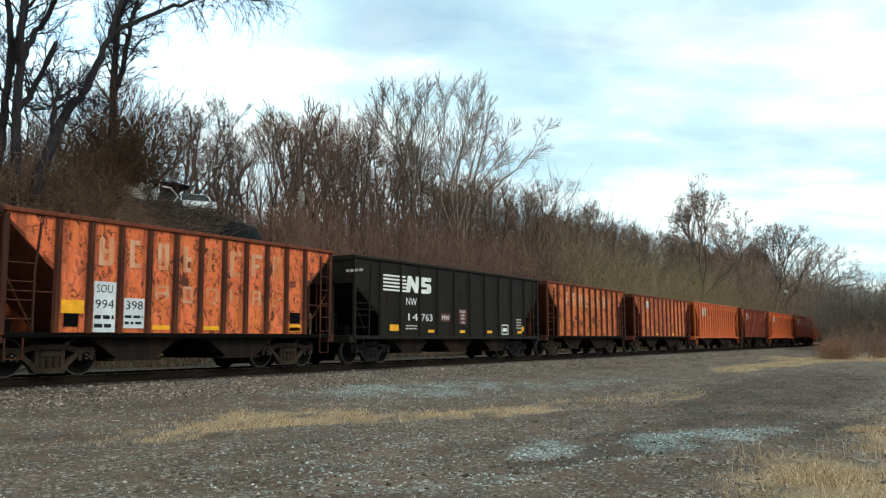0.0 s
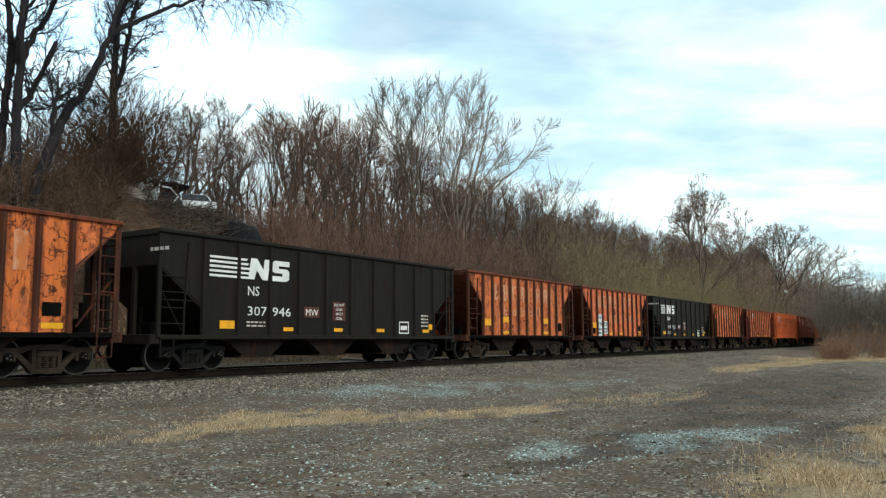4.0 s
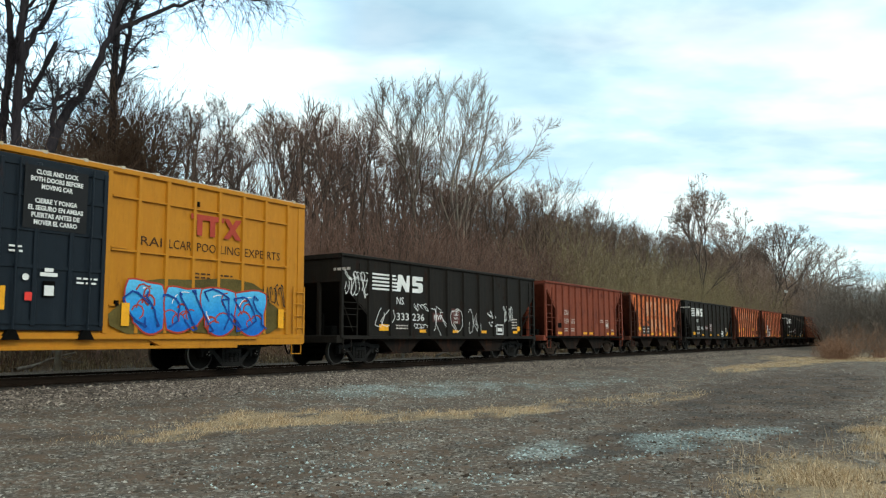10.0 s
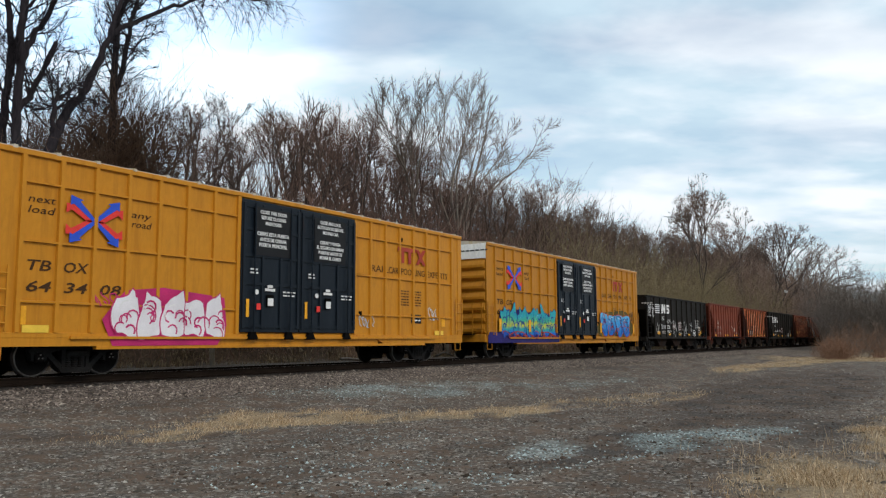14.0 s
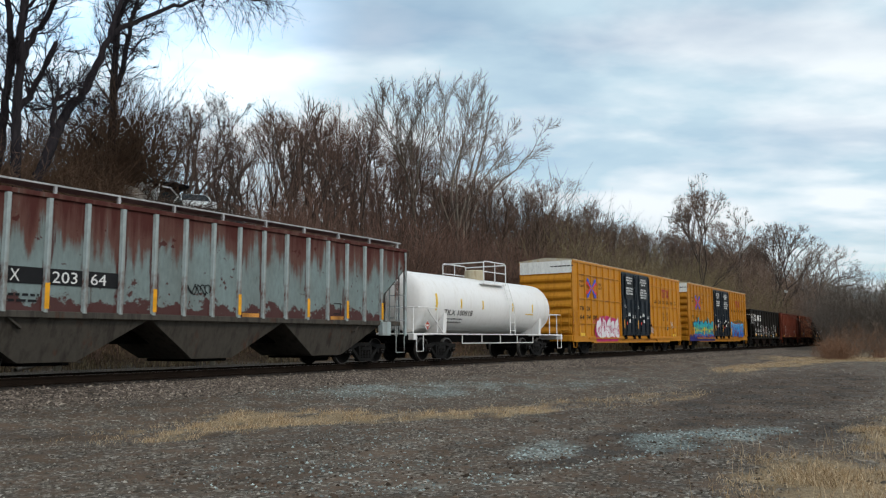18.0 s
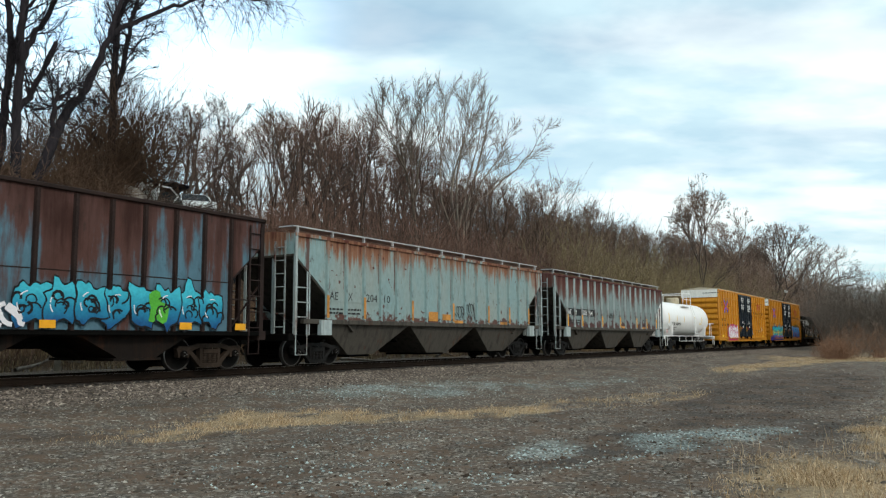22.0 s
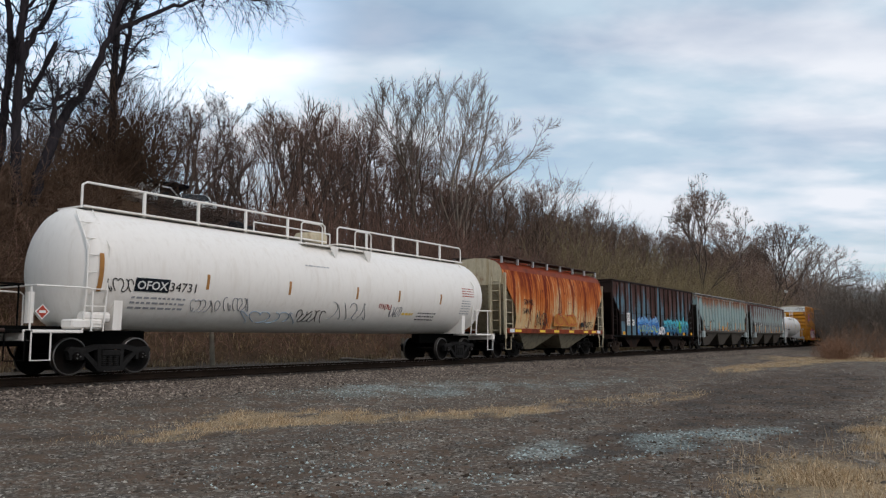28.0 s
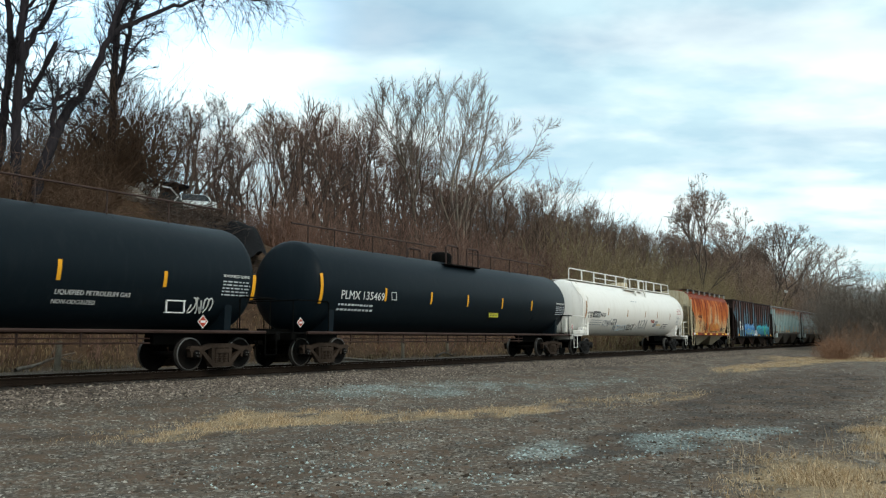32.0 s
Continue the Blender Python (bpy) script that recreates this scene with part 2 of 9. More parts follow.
# ---- mesh code ----
class Geo:
    """Collects faces for one mesh."""

    def __init__(self):
        self.v, self.f, self.m, self.cur, self.cuts = [], [], [], 0, []

    def add(self, verts, faces):
        o = len(self.v)
        self.cuts.append((o, len(self.f)))
        self.v.extend(tuple(map(float, p)) for p in verts)
        self.f.extend(tuple(o + i for i in q) for q in faces)
        self.m.extend([self.cur] * len(faces))
        return self

    def use(self, i):
        self.cur = i
        return self

    def box(self, x0, x1, y0, y1, z0, z1, b=0.0):
        if b <= 0:
            v = [(x, y, z) for x in (x0, x1) for y in (y0, y1) for z in (z0, z1)]
            return self.add(v, [(0, 1, 3, 2), (4, 6, 7, 5), (0, 4, 5, 1), (2, 3, 7, 6), (0, 2, 6, 4), (1, 5, 7, 3)])
        bm = bmesh.new()
        bmesh.ops.create_cube(bm, size=1.0)
        for p in bm.verts:
            p.co = ((x0 + x1) / 2 + p.co.x * (x1 - x0), (y0 + y1) / 2 + p.co.y * (y1 - y0), (z0 + z1) / 2 + p.co.z * (z1 - z0))
        bmesh.ops.bevel(bm, geom=bm.edges[:], offset=b, segments=1, affect="EDGES")
        bm.verts.index_update()
        self.add([p.co for p in bm.verts], [[q.index for q in fc.verts] for fc in bm.faces])
        bm.free()
        return self

    def prism(self, poly, a, b, axis="y"):
        """A polygon in the plane across axis, extruded from a to b along it."""
        n = len(poly)

        def at(p, c):
            return {"y": (p[0], c, p[1]), "x": (c, p[0], p[1]), "z": (p[0], p[1], c)}[axis]
        area = sum(poly[i][0] * poly[(i + 1) % n][1] - poly[(i + 1) % n][0] * poly[i][1] for i in range(n))
        if (area > 0) == (axis == "y"):
            poly = poly[::-1]
        if a > b:
            a, b = b, a
        v = [at(p, a) for p in poly] + [at(p, b) for p in poly]
        f = [tuple(range(n - 1, -1, -1)), tuple(range(n, 2 * n))] + [(i, (i + 1) % n, n + (i + 1) % n, n + i) for i in range(n)]
        return self.add(v, f)

    def tube(self, pts, r, n=6, caps=True):
        """A round bar along points; r is one radius or one for each point."""
        pts = [Vector(p) for p in pts]
        rad = [r] * len(pts) if isinstance(r, (int, float)) else list(r)
        v, f = [], []
        side = None
        for i, p in enumerate(pts):
            t = (pts[min(i + 1, len(pts) - 1)] - pts[max(i - 1, 0)]).normalized()
            if side is None:
                side = t.orthogonal().normalized()
            side = (side - t * side.dot(t))
            side = side.normalized() if side.length > 1e-6 else t.orthogonal().normalized()
            up = t.cross(side)
            for k in range(n):
                a = 2 * math.pi * k / n
                v.append(p + rad[i] * (math.cos(a) * side + math.sin(a) * up))
        for i in range(len(pts) - 1):
            for k in range(n):
                f.append((i * n + k, i * n + (k + 1) % n, (i + 1) * n + (k + 1) % n, (i + 1) * n + k))
        if caps:
            f.append(tuple(range(n - 1, -1, -1)))
            f.append(tuple(range((len(pts) - 1) * n, len(pts) * n)))
        return self.add(v, f)

    def lathe(self, prof, n=24, axis="x", c=(0, 0, 0)):
        """A profile of (along the axis, radius), turned round it."""
        v, f = [], []
        for s, r in prof:
            for k in range(n):
                a = 2 * math.pi * k / n
                u, w = r * math.cos(a), r * math.sin(a)
                v.append((c[0] + s, c[1] + u, c[2] + w) if axis == "x" else (c[0] + w, c[1] + s, c[2] + u) if axis == "y" else (c[0] + u, c[1] + w, c[2] + s))
        for i in range(len(prof) - 1):
            for k in range(n):
                f.append((i * n + k, (i + 1) * n + k, (i + 1) * n + (k + 1) % n, i * n + (k + 1) % n)[::-1])
        return self.add(v, f)

    def mesh(self, name, mats, smooth=0.0):
        me = bpy.data.meshes.new(name)
        me.from_pydata(self.v, [], self.f)
        for m in (mats if isinstance(mats, (list, tuple)) else [mats]):
            me.materials.append(m)
        if len(me.materials) > 1:
            me.polygons.foreach_set("material_index", self.m)
        if smooth:
            me.polygons.foreach_set("use_smooth", [True] * len(me.polygons))
            me.set_sharp_from_angle(angle=radians(smooth))
        me.update()
        return me


def part(name, geo, mat, parent, label="", smooth=0.0, m=None):
    """One mesh object under a thing or under a part. geo: a Geo, or a mesh to share."""
    ob = new(name, geo.mesh(name, mat, smooth) if isinstance(geo, Geo) else geo)
    ob.parent = parent
    if m is not None:
        ob.matrix_basis = m
    if label:
        ob["label"] = label
    return ob


def pieces(name, geo, mat, parent, smooth=0.0):
    """Each solid of a Geo as a part of its own."""
    ends = geo.cuts[1:] + [(len(geo.v), len(geo.f))]
    for (a, b), (c, d) in zip(geo.cuts, ends):
        g = Geo().add(geo.v[a:c], [tuple(i - a for i in q) for q in geo.f[b:d]])
        part(name, g, mat, parent, smooth=smooth)


def thing(name, label, category, at=None, group="", kind=""):
    ob = new(name)
    ob.empty_display_size = 0.3
    if at is not None:
        ob.matrix_basis = at
    return tagged(ob, label, category, group, kind)


LETTERS = {}


def lettering(text, size, mat, bold=0.0, slant=0.0):
    key = (text, round(size, 3), mat.name, bold, slant)
    if key not in LETTERS:
        cu = bpy.data.curves.new("lettering", "FONT")
        cu.body, cu.size, cu.extrude, cu.offset, cu.shear = text, size, 0.002, bold, slant
        cu.resolution_u = 2
        ob = bpy.data.objects.new("lettering", cu)
        me = bpy.data.meshes.new_from_object(ob)
        me.materials.clear()
        me.materials.append(mat)
        xs = [p.co.x for p in me.vertices] or [0]
        LETTERS[key] = (me, max(xs))
        bpy.data.objects.remove(ob)
    return LETTERS[key]


def stencil(parent, text, x, z, height, mat, y=-1.515, width=None, bold=0.0, slant=0.0, name="lettering"):
    """Words on the near side of a car: capitals as high as height, their foot at z, starting at x."""
    me, w = lettering(text, height * 1.37, mat, bold, slant)
    sx = 1.0 if width is None else width / max(w, 0.01)
    return part(name, me, mat, parent, m=Matrix.Translation((x, y, z)) @ Matrix.Rotation(radians(90), 4, "X") @ Matrix.Diagonal((sx, 1, 1, 1)))


def bars(parent, x0, x1, z0, z1, rows, mat, y=-1.515, seed=1, name="stencil_print"):
    """Writing too small to read: rows of short bars."""
    rnd = random.Random(seed)
    g = Geo()
    h = (z1 - z0) / rows
    for r in range(rows):
        x = x0
        while x < x1 - 0.02:
            w = min(rnd.uniform(0.08, 0.22), x1 - x)
            g.box(x, x + w, y - 0.003, y + 0.001, z1 - (r + 0.72) * h, z1 - (r + 0.28) * h)
            x += w + 0.05
    return tagged(part(name, g, mat, parent), kind="stuff")


def plate(name, parent, x0, x1, z0, z1, mat, y=-1.514, thick=0.004, label=""):
    return part(name, Geo().box(x0, x1, y - thick, y, z0, z1), mat, parent, label)


def ribbon(g, pts, w, y):
    """A flat brush stroke in the plane of a car's side."""
    for i, ((xa, za), (xb, zb)) in enumerate(zip(pts, pts[1:])):
        y -= 0.0005
        d = Vector((xb - xa, zb - za))
        if d.length < 1e-4:
            continue
        d.normalize()
        nx, nz = -d.y * w / 2, d.x * w / 2
        ex, ez = d.x * w * 0.3, d.y * w * 0.3
        g.prism([(xa + nx - ex, za + nz - ez), (xb + nx + ex, zb + nz + ez), (xb - nx + ex, zb - nz + ez), (xa - nx - ex, za - nz - ez)], y - 0.003, y - 0.001)


def scrawl(parent, x0, x1, z0, z1, mat, seed, y=-1.52, w=0.035, strokes=5, name="painted_scrawl"):
    rnd = random.Random(seed)
    g = Geo()
    for k in range(strokes):
        cx = x0 + (x1 - x0) * (k + 0.5) / strokes
        pts, a = [], rnd.uniform(0, 6)
        rx, rz = (x1 - x0) / strokes * rnd.uniform(0.4, 0.75), (z1 - z0) * rnd.uniform(0.3, 0.5)
        turn = rnd.choice((-1, 1)) * rnd.uniform(0.5, 0.9)
        for i in range(9):
            pts.append((cx + rx * math.cos(a) + rnd.uniform(-0.3, 0.3) * rx, (z0 + z1) / 2 + rz * math.sin(a * 0.8) + rnd.uniform(-0.12, 0.12) * rz))
            a += turn
        ribbon(g, pts, w, y - 0.0005 * k)
    return tagged(part(name, g, mat, parent), kind="stuff")


def bubble(rnd, cx, cz, rx, rz, n=18, lump=0.22):
    ph = [rnd.uniform(0, 6.28) for _ in range(3)]
    out = []
    for i in range(n):
        a = 2 * math.pi * i / n
        r = 1 + lump * (math.sin(2 * a + ph[0]) * 0.6 + math.sin(3 * a + ph[1]) * 0.7 + 0.4 * math.sin(5 * a + ph[2]))
        sq = 1.0 / max(abs(math.cos(a)), abs(math.sin(a))) ** 0.55
        out.append((cx + rx * r * sq * math.cos(a), cz + rz * r * sq * math.sin(a)))
    return out


def spray(name, stops, z0, z1, rough=0.5):
    """Spray paint that fades through several colours up the piece."""
    m, nt, bsdf, co = begin(name)
    sep = nt.nodes.new("ShaderNodeSeparateXYZ")
    nt.links.new(co, sep.inputs[0])
    v = calc(nt, "DIVIDE", calc(nt, "SUBTRACT", sep.outputs[2], z0), z1 - z0)
    v = calc(nt, "ADD", v, calc(nt, "MULTIPLY", calc(nt, "SUBTRACT", noise_of(nt, co, 2.2, 4), 0.5), 0.45))
    col = ramp(nt, v, stops)
    col = blend(nt, 1.0, col, ramp(nt, noise_of(nt, co, 14, 3), ((0.3, 0.85), (0.7, 1.1))), "MULTIPLY")
    finish(nt, bsdf, col, rough)
    return m


def horned(rnd, cx, cz, rx, rz, horns, n=40):
    """A bulging form with a few pointed horns."""
    tips = [rnd.uniform(0.5, 2.7) for _ in range(horns)] + [rnd.uniform(3.6, 5.8) for _ in range(horns // 2)]
    ph = rnd.uniform(0, 6.28), rnd.uniform(0, 6.28)
    out = []
    for i in range(n):
        a = 2 * math.pi * i / n
        r = 1 + 0.12 * math.sin(2 * a + ph[0]) + 0.10 * math.sin(3 * a + ph[1])
        for t in tips:
            q = abs((a - t + math.pi) % (2 * math.pi) - math.pi)
            r += 0.42 * max(0.0, 1 - q / 0.30) ** 1.4
        sq = 1.0 / max(abs(math.cos(a)), abs(math.sin(a))) ** 0.5
        out.append((cx + rx * r * sq * math.cos(a), cz + rz * r * sq * math.sin(a)))
    return out


def spray_piece(parent, x0, x1, z0, z1, count, fill, edge, shine, seed, y=-1.582, horns=3, rim=0.045, inner=4, width=0.04):
    """A spray-painted piece: interlocked bulging forms with a rim, inner curves and highlights; nothing in it can be read."""
    rnd = random.Random(seed)
    rims, fills, lines, lights = Geo(), Geo(), Geo(), Geo()
    step = (x1 - x0) / count
    for k in range(count):
        cx = x0 + step * (k + 0.5)
        cz = (z0 + z1) / 2 + rnd.uniform(-0.04, 0.04) * (z1 - z0)
        rx, rz = step * rnd.uniform(0.46, 0.56), (z1 - z0) * rnd.uniform(0.34, 0.40)
        yy = y - 0.006 * (k % 3)
        poly = horned(rnd, cx, cz, rx, rz, horns)
        big = []
        for (px, pz) in poly:
            d = Vector((px - cx, pz - cz))
            e = d.normalized() * rim
            big.append((px + e.x, pz + e.y))
        rims.prism(big, yy - 0.0015, yy)
        fills.prism(poly, yy - 0.0035, yy - 0.002)
        for j in range(inner):
            px, pz = cx + rnd.uniform(-0.55, 0.55) * rx, cz + rnd.uniform(-0.6, 0.3) * rz
            ang, turn = rnd.uniform(0.3, 2.8), rnd.choice((-1, 1)) * rnd.uniform(0.35, 0.75)
            le = rz * rnd.uniform(0.7, 1.3)
            pts = []
            for i in range(7):
                pts.append((px, pz))
                px, pz = px + math.cos(ang) * le / 6, pz + math.sin(ang) * le / 6
                ang += turn
            ribbon(lines, pts, width * rnd.uniform(0.7, 1.3), yy - 0.0042 - 0.0006 * j)
        for j in range(2):
            a0 = rnd.uniform(1.2, 3.4)
            ribbon(lights, [(cx + rx * 0.72 * math.cos(a0 + 0.16 * i), cz + rz * 0.72 * math.sin(a0 + 0.16 * i)) for i in range(5)], 0.026, yy - 0.009)
    tagged(part("graffiti_outline", rims, edge, parent), kind="stuff")
    tagged(part("graffiti_fill", fills, fill, parent), kind="stuff")
    tagged(part("graffiti_stroke", lines, edge, parent), kind="stuff")
    tagged(part("graffiti_highlight", lights, shine, parent), kind="stuff")


# ---- running gear shared by all cars ----
SHARED = {}


def shared(key, build):
    if key not in SHARED:
        SHARED[key] = build()
    return SHARED[key]


WHEEL_R = 0.44
AXLE = 0.889


def wheelset_mesh():
    g = Geo()
    for s in (-1, 1):
        # plate, rim face, flange and tread, from the hub outwards
        y = s * 0.75
        g.use(0).lathe([(y + s * 0.085, 0.0), (y + s * 0.085, 0.13), (y + s * 0.03, 0.15), (y + s * 0.0, 0.27), (y + s * 0.045, 0.405)][:: -s], 28, "y")
        g.use(1).lathe([(y + s * 0.045, 0.405), (y + s * 0.07, 0.412), (y + s * 0.07, WHEEL_R - 0.015), (y + s * 0.06, WHEEL_R), (y - s * 0.05, WHEEL_R + 0.004)][:: -s], 28, "y")
        g.use(0).lathe([(y - s * 0.05, WHEEL_R + 0.004), (y - s * 0.062, WHEEL_R + 0.025), (y - s * 0.075, WHEEL_R + 0.02), (y - s * 0.075, 0.375), (y - s * 0.04, 0.16), (y - s * 0.07, 0.08)][:: -s], 28, "y")
        # roller bearing with its end cap and bolts
        g.lathe([(s * 0.90, 0.11), (s * 1.10, 0.11), (s * 1.125, 0.085), (s * 1.13, 0.0)][:: -s], 16, "y")
        for k in range(3):
            a = 2.1 * k
            g.use(1).box(0.05 * math.cos(a) - 0.014, 0.05 * math.cos(a) + 0.014, s * 1.13 - 0.01, s * 1.13 + 0.01, 0.05 * math.sin(a) - 0.014, 0.05 * math.sin(a) + 0.014).use(0)
    g.tube([(0, -1.0, 0), (0, 1.0, 0)], 0.08, 10)
    return g.mesh("wheelset", [WHEEL, TREAD], 40)


def side_frame_geo(y):
    g = Geo()
    a, b = y - 0.075, y + 0.075
    # top chord, arched over the axle boxes
    g.prism([(-1.14, 0.58), (-1.06, 0.66), (-0.72, 0.64), (-0.4, 0.72), (0.4, 0.72), (0.72, 0.64), (1.06, 0.66), (1.14, 0.58), (1.08, 0.50), (0.70, 0.50), (0.40, 0.60), (-0.40, 0.60), (-0.70, 0.50), (-1.08, 0.50)], a, b)
    for s in (-1, 1):
        g.prism([(s * 0.78, 0.54), (s * 0.66, 0.56), (s * 0.26, 0.20), (s * 0.34, 0.10)], a + 0.01, b - 0.01)
        g.prism([(s * 0.26, 0.16), (s * 0.34, 0.16), (s * 0.36, 0.62), (s * 0.26, 0.62)], a, b)
        # the jaw over the bearing
        g.prism([(s * 0.71, 0.36), (s * 0.77, 0.34), (s * 0.79, 0.54), (s * 0.71, 0.56)], a, b)
        g.prism([(s * 1.01, 0.36), (s * 1.07, 0.36), (s * 1.09, 0.54), (s * 1.0, 0.56)], a, b)
        g.box(s * 0.889 - 0.13, s * 0.889 + 0.13, a, b, 0.52, 0.60)
    g.prism([(-0.42, 0.16), (-0.34, 0.08), (0.34, 0.08), (0.42, 0.16), (0.34, 0.20), (-0.34, 0.20)], a - 0.02, b + 0.02)
    # springs and the bolster's end
    for x in (-0.17, 0.0, 0.17):
        for k in range(5):
            g.lathe([(0.20 + k * 0.048, 0.062), (0.215 + k * 0.048, 0.078), (0.235 + k * 0.048, 0.078), (0.248 + k * 0.048, 0.062)], 9, "z", (x, y - 0.02, 0))
    g.box(-0.25, 0.25, a - 0.03, b + 0.02, 0.44, 0.58, 0.02)
    return g


def truck(car, x, mat):
    """A two-axle bogie under a car, at x along it."""
    def bolster():
        g = Geo().box(-0.2, 0.2, -0.95, 0.95, 0.42, 0.70, 0.03)
        g.box(-0.62, -0.55, -0.9, 0.9, 0.36, 0.46).box(0.55, 0.62, -0.9, 0.9, 0.36, 0.46)
        for s in (-1, 1):
            for q in (-1, 1):
                g.box(s * 0.45 - 0.03, s * 0.45 + 0.03, q * 0.75 - 0.09, q * 0.75 + 0.09, 0.28, 0.52)
        return g.mesh("truck", STEEL_DARK)
    tr = part("truck", shared("bolster", bolster), None, car, "two-axle railway truck with cast side frames", m=pose(x, 0, 0))
    for s in (-1, 1):
        part("side_frame", shared(("frame", s, mat.name), lambda: side_frame_geo(s * 1.0).mesh("side_frame", mat)), None, tr)
    sets = []
    for s in (-1, 1):
        w = part("wheelset", shared("wheelset", wheelset_mesh), None, tr, "steel wheels on an axle", m=pose(s * AXLE, 0, WHEEL_R))
        sets.append((w, s * AXLE))
    WHEELSETS.extend(sets)
    return tr


WHEELSETS = []
CARS = []


def couplers(car, half, mat=STEEL_DARK):
    """Draft gear, coupler and air hose at both ends; half: from the middle to the end sill."""
    for s in (-1, 1):
        def body():
            g = Geo().box(-0.05, 0.5, -0.09, 0.09, 0.74, 0.92, 0.02)
            g.prism([(0.45, -0.12), (0.62, -0.16), (0.68, -0.05), (0.60, 0.02), (0.66, 0.10), (0.60, 0.16), (0.45, 0.12)], 0.68, 0.95, "z")
            return g.mesh("coupler", STEEL_DARK)
        turn = 0 if s > 0 else 180
        part("coupler", shared("coupler", body), None, car, m=pose(s * half, 0, 0, 0, 0, turn))

        def hose():
            g = Geo().tube([(0.05, -0.3, 0.80), (0.18, -0.3, 0.70), (0.28, -0.27, 0.52), (0.42, -0.2, 0.40), (0.56, -0.12, 0.38)], 0.028, 6)
            g.tube([(0.02, -0.3, 0.84), (0.08, -0.3, 0.78)], 0.045, 6)
            return g.mesh("air_hose", STEEL_DARK)
        part("air_hose", shared("hose", hose), None, car, m=pose(s * half, 0, 0, 0, 0, turn))


def ladder(car, x, y, z0, z1, mat, wide=0.42, rungs=None, across=False, r=0.018, name="ladder"):
    """Two stiles and rungs on a side (or, across, on an end)."""
    g = Geo()
    n = rungs or max(2, int(round((z1 - z0) / 0.42)))
    for s in (-0.5, 0.5):
        if across:
            g.box(x - 0.012, x + 0.012, y + s * wide - 0.025, y + s * wide + 0.025, z0, z1)
        else:
            g.box(x + s * wide - 0.025, x + s * wide + 0.025, y - 0.012, y + 0.012, z0, z1)
    for k in range(n):
        z = z0 + (z1 - z0) * (k + 0.5) / n
        g.tube([(x, y - wide / 2, z), (x, y + wide / 2, z)] if across else [(x - wide / 2, y, z), (x + wide / 2, y, z)], r, 5)
    return part(name, g, mat, car)


def stirrup(car, x, y, z0, z1, mat, wide=0.4):
    g = Geo().tube([(x - wide / 2, y, z1), (x - wide / 2, y, z0), (x + wide / 2, y, z0), (x + wide / 2, y, z1)], 0.02, 5)
    return part("step", g, mat, car)


def new_car(name, label, x0, group="freight train"):
    car = thing(name, label, "railway car", pose(x0 + run(0), TRACK_Y, RAIL_TOP), group)
    CARS.append((car, x0))
    return car


def reflectors(car, xs, z, mat=ORANGE_TAPE, w=0.45, h=0.13, y=-1.585):
    me = shared(("reflector", mat.name, w, h), lambda: Geo().box(-w / 2, w / 2, -0.004, 0.004, -h / 2, h / 2).mesh("reflector", mat))
    for x in xs:
        part("reflector", me, None, car, m=pose(x, y, z))


